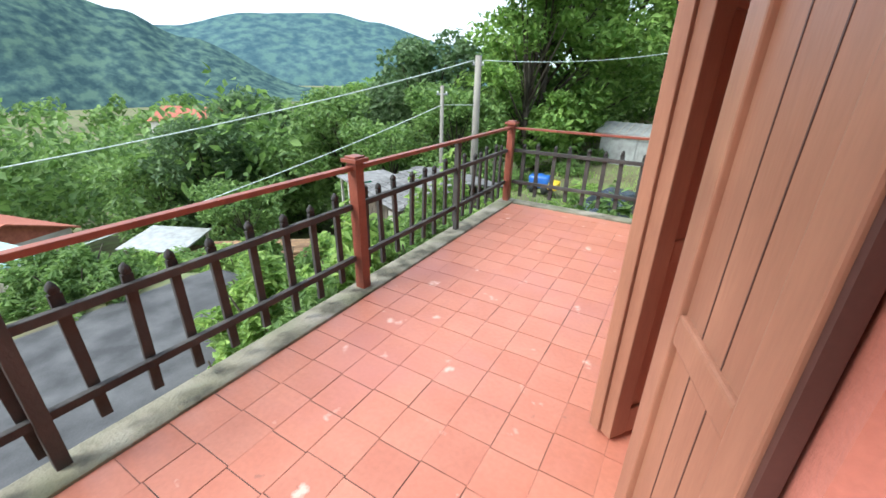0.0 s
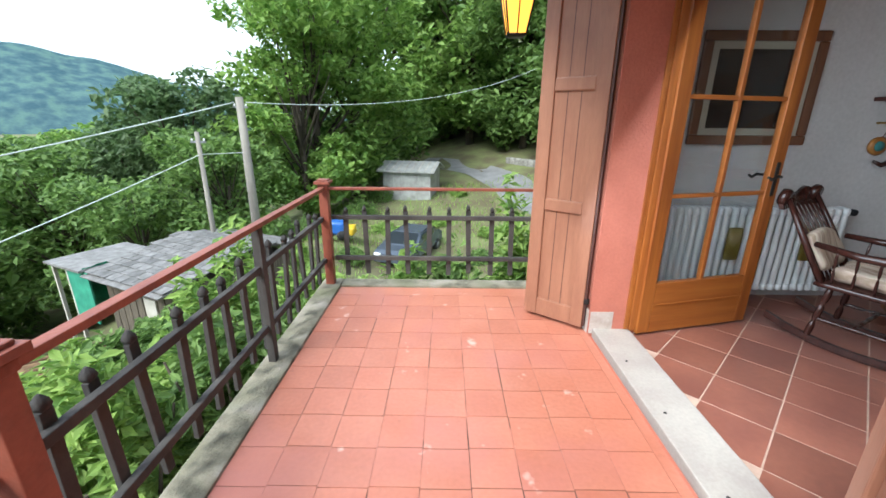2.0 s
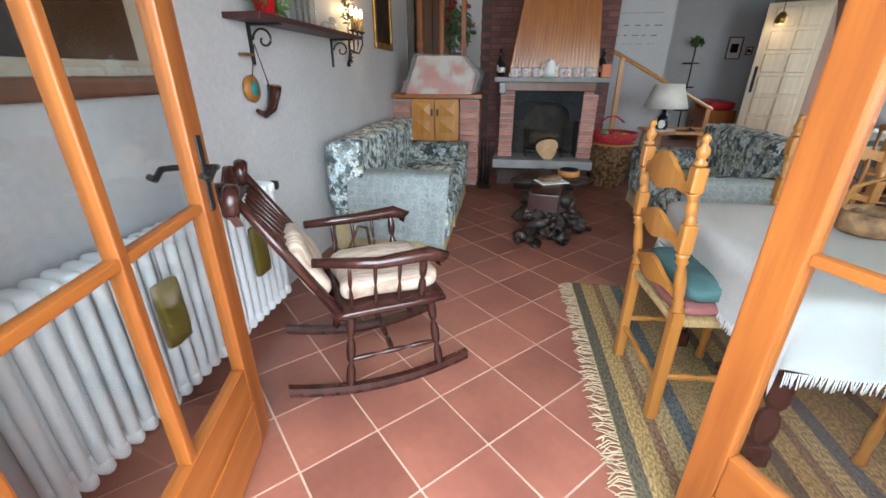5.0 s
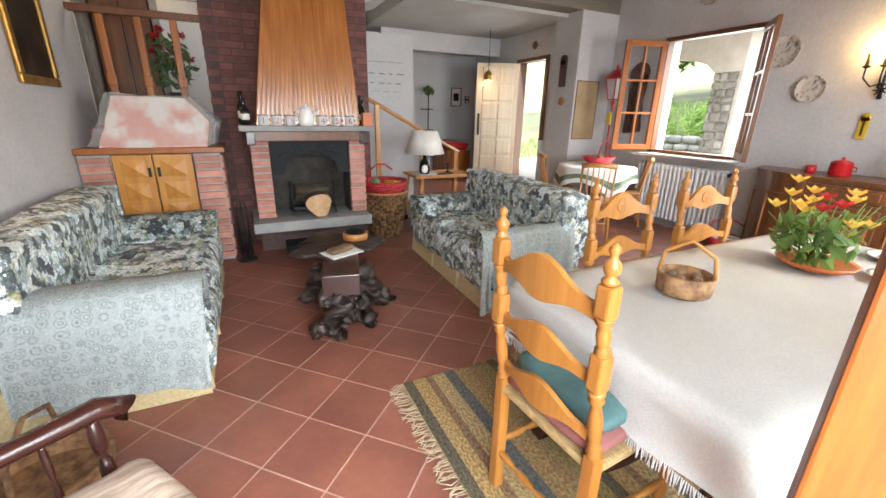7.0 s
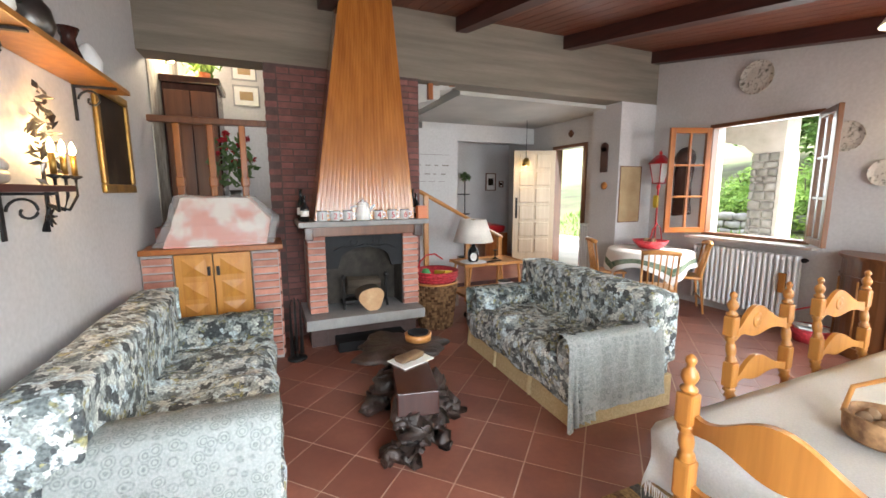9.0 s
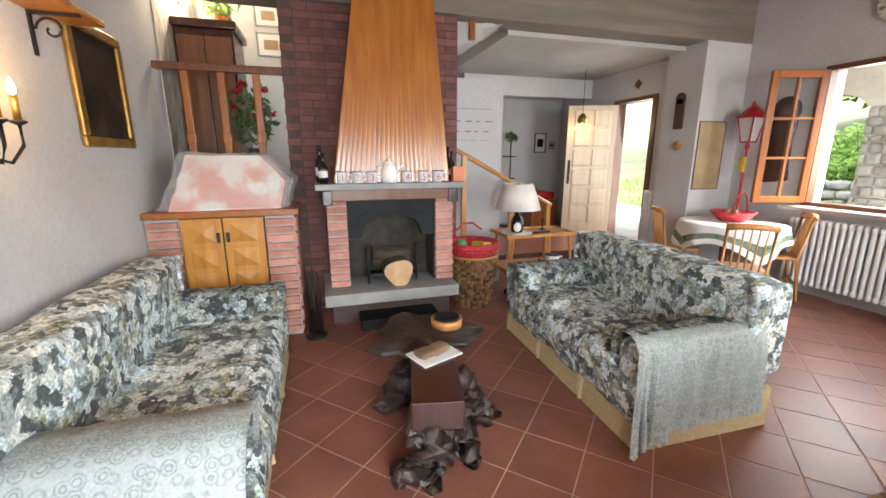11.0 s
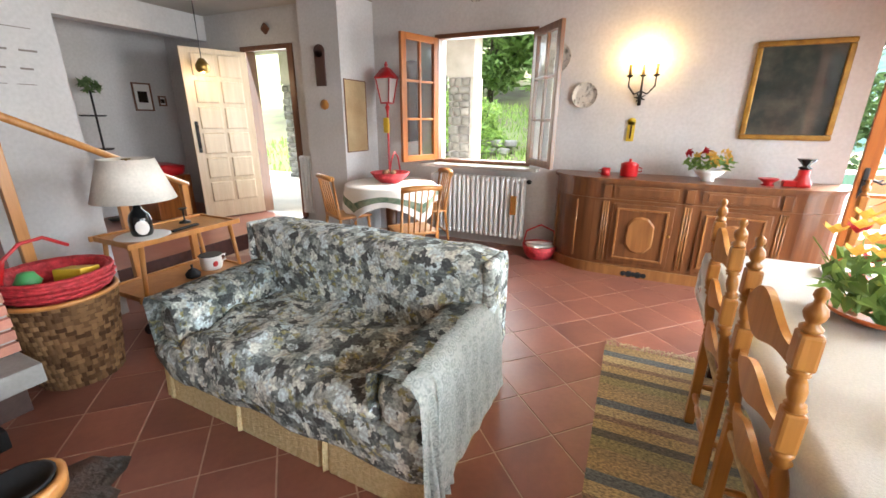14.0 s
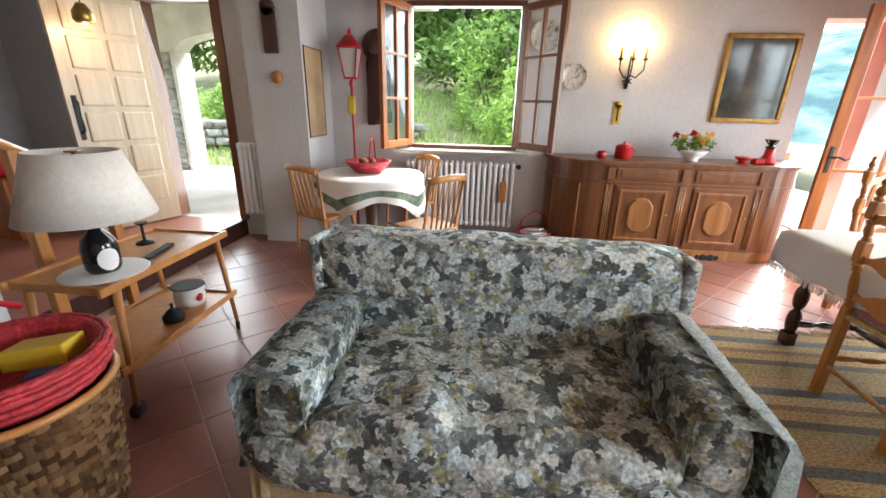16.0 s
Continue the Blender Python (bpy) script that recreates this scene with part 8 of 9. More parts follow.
# trees
def tree_mesh(seed, h, cr, leaf, nleaf, mleaf, squash=0.85):
    """A trunk with limbs, and a crown of leaves gathered in uneven clumps at their ends."""
    rg = random.Random(seed)
    tb, lb = B(), B()
    top = h * 0.62
    tube(tb, [(0, 0, -0.5), (rg.uniform(-.1, .1), 0, top * 0.4), (rg.uniform(-.25, .25), rg.uniform(-.2, .2), top)], [h * 0.022, h * 0.017, h * 0.009], 8)
    cl = []
    for k in range(34):
        a = rg.uniform(0, 6.28)
        zc_ = rg.uniform(0.14, 0.97)
        prof = math.sin(min(1, (zc_ - 0.02) / 0.98) * math.pi * 0.86) ** 0.7
        rr = cr * prof * rg.uniform(0.35, 1.0)
        c = Vector((rr * math.cos(a), rr * math.sin(a), h * zc_))
        cl.append((c, cr * rg.uniform(0.26, 0.46)))
        tube(tb, [(0, 0, top * min(1, zc_) * 0.8), (c.x * 0.5, c.y * 0.5, (top * zc_ * 0.8 + c.z) / 2), tuple(c)], [h * 0.007, h * 0.005, h * 0.002], 5)
    for c, r in cl:
        n = int(nleaf / len(cl))
        for _ in range(n):
            p = Vector((rg.gauss(0, 1), rg.gauss(0, 1), rg.gauss(0, 1))).normalized() * (r * rg.uniform(0.55, 1.12))
            q = c + Vector((p.x, p.y, p.z * squash * 0.75))
            s = leaf * rg.uniform(0.6, 1.3)
            e = Euler((rg.uniform(-0.9, 0.9), rg.uniform(-0.9, 0.9), rg.uniform(0, 6.28))).to_matrix()
            lb.faces.new([lb.verts.new(q + e @ Vector(w)) for w in ((-s, 0, 0), (0, -s * 0.5, s * 0.12), (s, 0, -s * 0.2), (0, s * 0.5, s * 0.12))])
    return mesh_of(tb, "trunk", M_BARK), mesh_of(lb, "crown", mleaf)


def plant_tree(meshes, x, y, s, rot, label, group, sz=1.0):
    t = thing("tree", label, "tree", pose(x, y, ground_z(x, y), 0, 0, rot) @ Matrix.Diagonal((s, s, s * sz, 1)), group)
    for nm, me in zip(("trunk", "crown"), meshes):
        o = new(nm, me)
        o.parent = t
    return t


T_TALL = tree_mesh(1, 13, 4.6, 0.24, 9500, M_LEAF)
T_TALL2 = tree_mesh(2, 12, 4.4, 0.22, 9500, M_LEAFM)
T_DARK = tree_mesh(3, 12, 3.8, 0.24, 9500, M_LEAFD)
T_RND = tree_mesh(4, 8, 3.6, 0.20, 8000, M_LEAFM)
T_SLIM = tree_mesh(5, 11, 2.6, 0.20, 6500, M_LEAF)
rgt = random.Random(77)
for i, (me, x, y, s, lb) in enumerate((
        (T_TALL, -8.2, 26.5, 1.05, "tall light green acacia behind the shed"), (T_TALL, -7.0, 31, 1.05, "tall light green acacia behind the shed"), (T_SLIM, -8.2, 24, 0.95, "slim light green tree behind the shed"),
        (T_DARK, -15.5, 25, 0.95, "dark green chestnut tree"), (T_DARK, -18.5, 27, 0.9, "dark green chestnut tree"), (T_RND, -11, 21, 0.8, "round green tree beyond the shed"),
        (T_RND, -14, 19, 0.75, "round green tree on the slope"), (T_TALL2, -21, 23, 0.85, "green tree on the slope"), (T_RND, -25, 21, 0.95, "round green tree on the slope"), (T_DARK, -27, 16, 0.8, "dark green tree on the slope"),
        (T_TALL2, 0.0, 44, 1.4, "green tree at the wood's edge"), (T_TALL2, 5.6, 36, 1.25, "green tree at the wood's edge"), (T_TALL2, 8.0, 30, 1.3, "green tree at the wood's edge"), (T_TALL, 12, 26, 1.2, "green tree at the wood's edge"),
        (T_TALL, 1.5, 40, 1.5, "green tree at the wood's edge"), (T_TALL2, -7, 42, 1.5, "green tree at the wood's edge"), (T_TALL2, 7, 38, 1.5, "green tree at the wood's edge"), (T_DARK, 14, 33, 1.5, "green tree at the wood's edge"), (T_TALL2, 17, 24, 1.2, "green tree at the wood's edge"), (T_RND, 12.5, 22, 0.9, "round green tree by the road"),
        (T_RND, -30, 14, 1.0, "round green tree on the slope"), (T_SLIM, -24, 28, 1.0, "slim tree on the slope"), (T_RND, -21, 14, 0.7, "round green tree by the white shed"), (T_DARK, -33, 24, 1.0, "dark green tree on the slope"),
        (T_RND, 5.5, -15, 1.0, "leafy tree beyond the lawn"), (T_TALL2, 1.5, -18, 1.0, "leafy tree beyond the lawn"), (T_RND, 10, -17, 0.9, "leafy tree beyond the lawn"), (T_TALL, 8, -22, 1.0, "leafy tree beyond the lawn"), (T_TALL2, 14, -20, 1.0, "leafy tree beyond the lawn"), (T_RND, 3.2, -11, 0.7, "leafy tree beside the lawn"), (T_RND, 19, -16, 1.0, "leafy tree beyond the lawn"), (T_DARK, -2.5, -16, 0.9, "dark tree beyond the lawn"))):
    plant_tree(me, x, y, s, rgt.uniform(0, 360), lb, "")
# woods further down the slope, past counting
bm = B()
rg = random.Random(5)
for k in range(560):
    d = rg.uniform(30, 60) if k <= 120 else rg.uniform(34, 190) if k % 4 else rg.uniform(190, 430)
    a = radians(rg.uniform(-100, 2) if k < 430 else rg.uniform(-140, -100))
    x, y = d * math.sin(a), d * math.cos(a)
    if d < 40 and a > radians(-20):
        continue
    z = ground_z(x, y)
    hh, rr = rg.uniform(7, 12) * (1 + d / 500), rg.uniform(2.6, 4.4) * (1 + d / 300)
    n = 200 if d < 75 else 90
    s0 = 0.34 if d < 75 else 0.6 + d / 300
    for _ in range(n):
        p = Vector((rg.gauss(0, 1), rg.gauss(0, 1), rg.gauss(0, 1))).normalized()
        w = 0.75 + 0.35 * noise.noise(p * 2.2 + Vector((k, 0, 0)))
        q = Vector((x, y, z + hh * 0.55)) + Vector((p.x * rr * w, p.y * rr * w, p.z * hh * 0.46 * w))
        e = Euler((rg.uniform(-1, 1), rg.uniform(-1, 1), rg.uniform(0, 6.28))).to_matrix()
        s = s0 * rg.uniform(0.7, 1.4)
        bm.faces.new([bm.verts.new(q + e @ Vector(v)) for v in ((-s, 0, 0), (0, -s * 0.6, s * 0.1), (s, 0, -s * 0.2), (0, s * 0.6, s * 0.1))])
for k in range(150):
    x, y = rg.uniform(-12, 18), rg.uniform(35, 56)
    if abs((x - 2.8) * 0.84 + (y - 31) * 0.53) < 2.5:
        continue
    z, hh, rr = ground_z(x, y), rg.uniform(4, 9), rg.uniform(1.8, 3.2)
    for _ in range(260):
        p = Vector((rg.gauss(0, 1), rg.gauss(0, 1), rg.gauss(0, 1))).normalized()
        w = 0.75 + 0.35 * noise.noise(p * 2.2 + Vector((k, 5, 0)))
        q = Vector((x, y, z + hh * 0.5)) + Vector((p.x * rr * w, p.y * rr * w, p.z * hh * 0.5 * w))
        e = Euler((rg.uniform(-1, 1), rg.uniform(-1, 1), rg.uniform(0, 6.28))).to_matrix()
        s = 0.26 * rg.uniform(0.7, 1.4)
        bm.faces.new([bm.verts.new(q + e @ Vector(v)) for v in ((-s, 0, 0), (0, -s * 0.6, s * 0.1), (s, 0, -s * 0.2), (0, s * 0.6, s * 0.1))])
tagged(new("far_woods", mesh_of(bm, "far_woods", M_LEAFM)), "mixed green woods covering the valley slope", "woods", kind="stuff")


def bush(name, label, x, y, rx, ry, h, n, leaf, ml, seed, base=None):
    rg = random.Random(seed)
    b = B()
    z = ground_z(x, y) if base is None else base
    for _ in range(n):
        p = Vector((rg.gauss(0, 1), rg.gauss(0, 1), abs(rg.gauss(0, 1)))).normalized()
        w = (0.7 + 0.4 * noise.noise(p * 2.5 + Vector((seed, 0, 0)))) * rg.uniform(0.75, 1.08)
        q = Vector((x + p.x * rx * w, y + p.y * ry * w, z + p.z * h * w))
        e = Euler((rg.uniform(-0.8, 0.8), rg.uniform(-0.8, 0.8), rg.uniform(0, 6.28))).to_matrix()
        s = leaf * rg.uniform(0.6, 1.3)
        b.faces.new([b.verts.new(q + e @ Vector(v)) for v in ((-s, 0, 0), (0, -s * 0.42, s * 0.12), (s, 0, -s * 0.2), (0, s * 0.42, s * 0.12))])
    t = thing(name, label, "bush")
    part("leaves", b, ml, t)
    st_ = B()
    for k in range(7):
        a = k * 0.9
        tube(st_, [(x + 0.1 * math.cos(a), y + 0.1 * math.sin(a), z - 0.1), (x + rx * 0.5 * math.cos(a), y + ry * 0.5 * math.sin(a), z + h * 0.7)], [0.03, 0.01], 5)
    tagged(part("stems", st_, M_BARK, t), kind="stuff")


for i, (x, y, rx, ry, h, ml) in enumerate((
        (-2.9, 3.3, 0.8, 0.9, 2.2, M_LEAFM), (-3.0, 4.3, 0.9, 1.0, 2.7, M_LEAFY), (-2.7, 5.4, 0.8, 1.0, 2.8, M_LEAFM), (-3.2, 6.4, 1.0, 1.1, 2.9, M_LEAFY), (-2.7, 7.4, 0.9, 1.0, 2.8, M_LEAFY), (-3.4, 8.2, 1.1, 1.2, 2.6, M_LEAFM), (-3.9, 5.0, 1.0, 1.1, 2.5, M_LEAFY), (-4.4, 6.4, 1.1, 1.2, 2.4, M_LEAFM), (-4.8, 7.8, 1.1, 1.2, 2.2, M_LEAFY), (-2.8, 9.3, 1.0, 1.2, 2.0, M_LEAFY), (-5.6, 9.0, 1.0, 1.0, 1.7, M_LEAFM), (-5.2, 6.2, 0.9, 0.9, 1.9, M_LEAFY), (-4.3, 3.9, 1.0, 1.0, 2.5, M_LEAFY), (-5.3, 4.7, 1.0, 1.0, 2.2, M_LEAFM), (-3.4, 2.8, 0.6, 0.7, 2.0, M_LEAFY),
        (-1.2, 6.15, 1.0, 0.6, 2.6, M_LEAFY), (0.2, 6.1, 1.0, 0.6, 3.2, M_LEAFY), (1.3, 6.3, 1.0, 0.8, 3.4, M_LEAFM), (-0.5, 6.1, 0.8, 0.55, 2.95, M_LEAFM), (2.8, 7.2, 1.2, 0.9, 2.6, M_LEAFM), (-2.4, 7.2, 0.7, 0.7, 2.0, M_LEAFY),
        (-9.5, 3.2, 1.6, 1.4, 1.6, M_LEAFM), (-11.5, 5.2, 1.4, 1.3, 1.6, M_LEAFY), (-8.2, 5.8, 1.0, 0.9, 1.3, M_LEAFY), (-13.5, 7.0, 1.8, 1.6, 2.2, M_LEAFM))):
    bush("hedge_bush", "leafy green bush below the terrace" if ml is M_LEAFM else "bright green shrub below the terrace", x, y, rx * 1.05, ry * 1.05, h * (0.8 if x < -7 else 0.98 if x > -2.5 else 0.58 if y > 7.0 else 0.86 if x > -3.3 else 0.68), 9500, 0.075, ml, 40 + i)
for i, (x, y, r, h) in enumerate(((7.6, -8.5, 1.1, 1.3), (9.6, -10, 1.2, 1.2), (3.2, -7.5, 1.5, 2.4), (4.2, -9.5, 1.6, 2.6), (12, -9.0, 1.3, 1.2))):
    bush("shrub", "round green shrub on the lawn", x, y, r * 1.2, r * 1.2, h * 1.4, 4200, 0.085, M_LEAFY, 70 + i)

for i, (x, y, rr, h) in enumerate(((-6.2, 16.0, 0.9, 0.8), (-4.3, 17.0, 0.8, 0.6), (-0.4, 16.5, 0.9, 0.7), (0.9, 18.2, 0.8, 0.6), (-3.6, 21.5, 1.0, 0.5), (-5.2, 23.5, 1.1, 0.9), (-1.0, 22.5, 0.8, 0.4), (-4.6, 26.5, 1.0, 1.0), (0.2, 26.8, 0.7, 0.6), (-7.0, 20.5, 1.2, 1.2), (1.6, 21.0, 0.8, 0.5))):
    bush("scrub_bush", "low scrubby bush on the rough grass", x, y, rr, rr, h, 1800, 0.075, M_LEAFM if i % 2 else M_LEAFY, 90 + i)

# grass tufts on the lawn and by the fence
bm = B()
rg = random.Random(6)
for k in range(16000):
    if k % 2:
        x, y = rg.uniform(2, 16), rg.uniform(-16, -4.6)
    else:
        x, y = rg.uniform(-9, 5), rg.uniform(7.5, 29)
    z = ground_z(x, y)
    a, hh = rg.uniform(0, 6.28), rg.uniform(0.06, 0.28)
    c, s = math.cos(a) * 0.028, math.sin(a) * 0.028
    bm.faces.new([bm.verts.new(p) for p in ((x - c, y - s, z - 0.02), (x + c, y + s, z - 0.02), (x + rg.uniform(-.08, .08), y + rg.uniform(-.08, .08), z + hh))])
tagged(new("grass", mesh_of(bm, "grass", M_LEAFY)), "loose grass blades on the lawn", "grass", kind="stuff")


# sheds, houses, poles
def gable(name, label, cat, x, y, w, d, wallh, rise, rot, mw, mr, z=None):
    z = ground_z(x, y) if z is None else z
    t = thing(name, label, cat, pose(x, y, z, 0, 0, rot))
    part("wall", box(B(), -w / 2, -d / 2, -1.5, w / 2, d / 2, wallh), mw, t)
    bm = B()
    for s in (-1, 1):
        v = [bm.verts.new(p) for p in ((-w / 2 - 0.3, s * (d / 2 + 0.3), wallh - 0.08), (w / 2 + 0.3, s * (d / 2 + 0.3), wallh - 0.08), (w / 2 + 0.3, 0, wallh + rise), (-w / 2 - 0.3, 0, wallh + rise))]
        v += [bm.verts.new(q.co + Vector((0, 0, 0.08))) for q in v]
        for f in ((0, 1, 2, 3), (7, 6, 5, 4), (0, 4, 5, 1), (1, 5, 6, 2), (2, 6, 7, 3), (3, 7, 4, 0)):
            bm.faces.new([v[j] for j in f])
    for s in (-1, 1):
        bm.faces.new([bm.verts.new(p) for p in ((s * w / 2, -d / 2, wallh), (s * w / 2, d / 2, wallh), (s * w / 2, 0, wallh + rise))])
    part("roof", bm, mr, t)
    return t


hs_ = gable("house", "distant house with red tiled roofs among trees", "house", -105, 58, 16, 10, 5, 3.0, 20, M_WHITEW, M_ROOFT, -15)
part("annex_roof", box(B(), 6, -6, 3.6, 14, 5, 4.2), M_ROOFT, hs_)
hs2 = gable("house", "whitewashed house with red roof below the terrace", "house", -28.0, 4.6, 5.6, 5, 2.6, 1.0, 15, M_WHITEW, M_ROOFT, -8.7)
for x in (-1.5, 1.2):
    wdw = part("window", box(B(), x, -2.53, 1.2, x + 0.9, -2.49, 2.2), M_CARG, hs2)
    part("sill", box(B(), x - 0.05, -2.6, 1.12, x + 0.95, -2.49, 1.19), M_MARBLE, wdw)
pc = thing("pavilion", "open lean-to with a pale turquoise roof", "shed", pose(-21.9, 3.1, -7.6, 0, 0, 12))
part("roof", box(B(), -2.3, -1.8, 2.35, 2.3, 1.8, 2.45), mat("turquoise_sheet", (0.36, 0.56, 0.52), scale=3, rough=0.6), pc)
for sx in (-2, 2):
    for sy in (-1.6, 1.6):
        part("post", box(B(), sx - 0.06, sy - 0.06, -1, sx + 0.06, sy + 0.06, 2.35), M_WHITEW, pc)
part("back_wall", box(B(), -2.1, 1.55, -1, 2.1, 1.7, 2.3), M_WHITEW, pc)
ws = thing("woodshed", "woodshed with a pale sheet roof and stacked firewood", "shed", pose(-22.0, 10.2, ground_z(-22.0, 10.2) + 0.25, 0, 0, 25))
bm = box(B(), -1.7, -1.3, 1.95, 1.7, 1.3, 2.02)
bmesh.ops.rotate(bm, verts=bm.verts[:], cent=(0, 0, 2), matrix=Matrix.Rotation(radians(7), 3, "X"))
part("roof", bm, M_TIN, ws)
for sx in (-1.5, 1.5):
    for sy in (-1.1, 1.1):
        part("post", box(B(), sx - 0.06, sy - 0.06, -1, sx + 0.06, sy + 0.06, 2.05 if sy > 0 else 1.8), M_WHITEW, ws)
bm = tube(B(), [(0, -0.9, 0), (0, 0.9, 0)], 0.085, 7)
me_log = mesh_of(bm, "firewood_log", M_LOGS)
for i in range(15):
    for j in range(8):
        piece("firewood_log", me_log, ws, pose(-1.35 + 0.19 * i + 0.09 * (j % 2), 0, 0.1 + 0.165 * j))

# slate-roofed shed with its green tarpaulin
sd = thing("slate_shed", "low shed with a worn slate roof and a green tarpaulin", "shed", pose(-7.2, 13.1, -3.95, 0, 0, -24.4))
M_SHEDW = mat("grey_board_wall", (0.16, 0.13, 0.10), (0.08, 0.065, 0.05), scale=5, rough=0.9, stretch=(6, 6, 0.5))
part("wall", box(B(), -1.35, -2.2, -1.2, 1.35, 1.4, 1.5), M_SHEDW, sd)
for k in range(9):
    part("plank", box(B(), -1.3 + 0.3 * k, -2.225, -0.6, -1.04 + 0.3 * k, -2.2, 1.48), M_SHEDW, sd)
for sg in (-1, 1):
    ln_ = 2.65 if sg < 0 else 1.7
    bm = box(B(), -1.55, min(0, sg * ln_), -0.03, 1.55, max(0, sg * ln_), 0.0)
    bmesh.ops.rotate(bm, verts=bm.verts[:], cent=(0, 0, 0), matrix=Matrix.Rotation(radians(-sg * 10), 3, "X"))
    bmesh.ops.translate(bm, verts=bm.verts[:], vec=(0, 0, 2.02))
    part("roof", bm, M_SLROOF, sd)
me_sl = mesh_of(box(B(), -0.15, -0.17, 0, 0.15, 0.17, 0.018), "slate", M_SLROOF)
rg = random.Random(9)
for sg in (-1, 1):
    for i in range(10):
        for j in range(9 if sg < 0 else 6):
            v = 0.12 + 0.28 * j
            piece("slate", me_sl, sd, pose(-1.47 + 0.32 * i + 0.12 * (j % 2), sg * v * math.cos(radians(10)), 2.05 - v * math.sin(radians(10)), -sg * (7 + rg.uniform(-2, 2)), 0, rg.uniform(-4, 4)))
bm = B()
g = [[bm.verts.new((-1.62 + 0.03 * noise.noise(Vector((i, j, 0))) - 0.10 * j, -2.5 + 2.2 * i / 12, 1.72 - 0.24 * j + 0.06 * noise.noise(Vector((i * 0.6, j * 0.6, 4))))) for j in range(8)] for i in range(13)]
for a, b in zip(g, g[1:]):
    for j in range(7):
        bm.faces.new((a[j], b[j], b[j + 1], a[j + 1]))
bmesh.ops.solidify(bm, geom=bm.faces[:], thickness=0.02)
part("tarpaulin", bm, M_TARP, sd, "hanging green tarpaulin")
part("tarpaulin", box(B(), -2.45, -2.5, 0.2, -1.45, -2.46, 1.6), M_TARP, sd)
part("annex_roof", box(B(), -3.3, -2.6, 1.62, -1.6, -0.6, 1.68), M_SLROOF, sd, "grey sheet roof of the lean-to")
for x in (-3.2, -2.5):
    part("annex_post", box(B(), x, -2.5, -0.8, x + 0.08, -2.42, 1.62), M_WHITEW, sd)
part("board", box(B(), 1.36, -1.6, 0.1, 1.39, -0.9, 1.3), M_WHITEW, sd)
part("board", box(B(), 0.3, -2.26, 0.1, 0.75, -2.23, 1.2), M_WHITEW, sd)
tp = thing("timber_pile", "pile of long weathered timber poles", "timber pile", pose(-11.2, 9.4, ground_z(-11.2, 9.4) + 0.1, 0, 0, 40))
rg = random.Random(14)
me_pl = mesh_of(tube(B(), [(-2.4, 0, 0), (2.4, 0, 0)], 0.06, 7), "timber", M_LOGS)
for i in range(9):
    for j in range(6):
        piece("timber", me_pl, tp, pose(rg.uniform(-0.3, 0.3), -0.6 + 0.14 * i + rg.uniform(-.02, .02), 0.07 + 0.12 * j, 0, rg.uniform(-1, 1), rg.uniform(-3, 3)))
gs = gable("metal_shed", "small grey sheet-metal shed on the grass", "shed", -2.75, 27.8, 3.0, 2.4, 1.6, 0.4, -12, M_TIN, M_TIN)
for k in range(6):
    part("rib", box(B(), -1.4 + 0.53 * k, -1.23, 0.0, -1.36 + 0.53 * k, -1.2, 1.58), M_TIN, gs)
part("door", box(B(), -0.2, -1.25, 0.0, 0.6, -1.205, 1.45), M_TIN, gs)
for k in range(9):
    bm = box(B(), -1.75 + 0.42 * k, -1.52, 0.085, -1.70 + 0.42 * k, 0, 0.115)
    bmesh.ops.rotate(bm, verts=bm.verts[:], cent=(0, 0, 0), matrix=Matrix.Rotation(math.atan2(0.48, 1.5), 3, "X"))
    bmesh.ops.translate(bm, verts=bm.verts[:], vec=(0, 0, 2.0))
    part("roof_rib", bm, M_WHITEW, gs)
wl = thing("stone_wall", "low stone retaining wall along the road", "wall", pose(5.8, 30.5, ground_z(5.8, 30.5), 0, 0, -52))
for i in range(14):
    part("stone", soft(B(), -3.0 + 0.44 * i, -0.2, -0.2, -2.57 + 0.44 * i, 0.2, 0.45, 0.06, 0.02, i, 3), M_STONE, wl)


def pole(name, label, x, y, ztop, r):
    z = ground_z(x, y)
    t = thing(name, label, "pole", pose(x, y, z))
    h = ztop - z
    part("shaft", tube(B(), [(0, 0, -0.3), (0, 0, h)], [r, r * 0.72], 12), M_POLE, t)
    part("crossarm", box(B(), -0.22, -0.03, h - 0.32, 0.22, 0.03, h - 0.26), M_GREYM, t)
    for s in (-1, 1):
        part("insulator", lathe(B(), [(0.015, 0), (0.035, 0.03), (0.02, 0.07)], 8, pose(s * 0.18, 0, h - 0.26)), M_WHITE, t)


pole("utility_pole", "pale concrete utility pole beyond the shed", -6.95, 15.2, 2.0, 0.16)
pole("utility_pole", "slim weathered wooden pole beside the shed", -7.9, 14.3, 1.0, 0.09)


def wire(a, b, sag, r=0.016):
    pts = []
    for i in range(25):
        u = i / 24
        p = Vector(a).lerp(Vector(b), u)
        p.z -= sag * 4 * u * (1 - u)
        pts.append(tuple(p))
    single("cable", tube(B(), pts, r, 5), M_WIRE, "pale overhead cable strung between poles", "cable", None, "overhead cables")


wire((-7.13, 15.2, 1.85), (-16.5, -2.0, -1.6), 0.35)
wire((-7.9, 14.3, 0.35), (-13.0, 0.5, -3.2), 0.25, 0.013)
wire((-6.77, 15.2, 1.85), (4.5, 27.0, 4.2), 0.7, 0.012)
wire((-7.9, 14.3, 0.35), (-6.95, 15.2, 0.35), 0.0, 0.012)

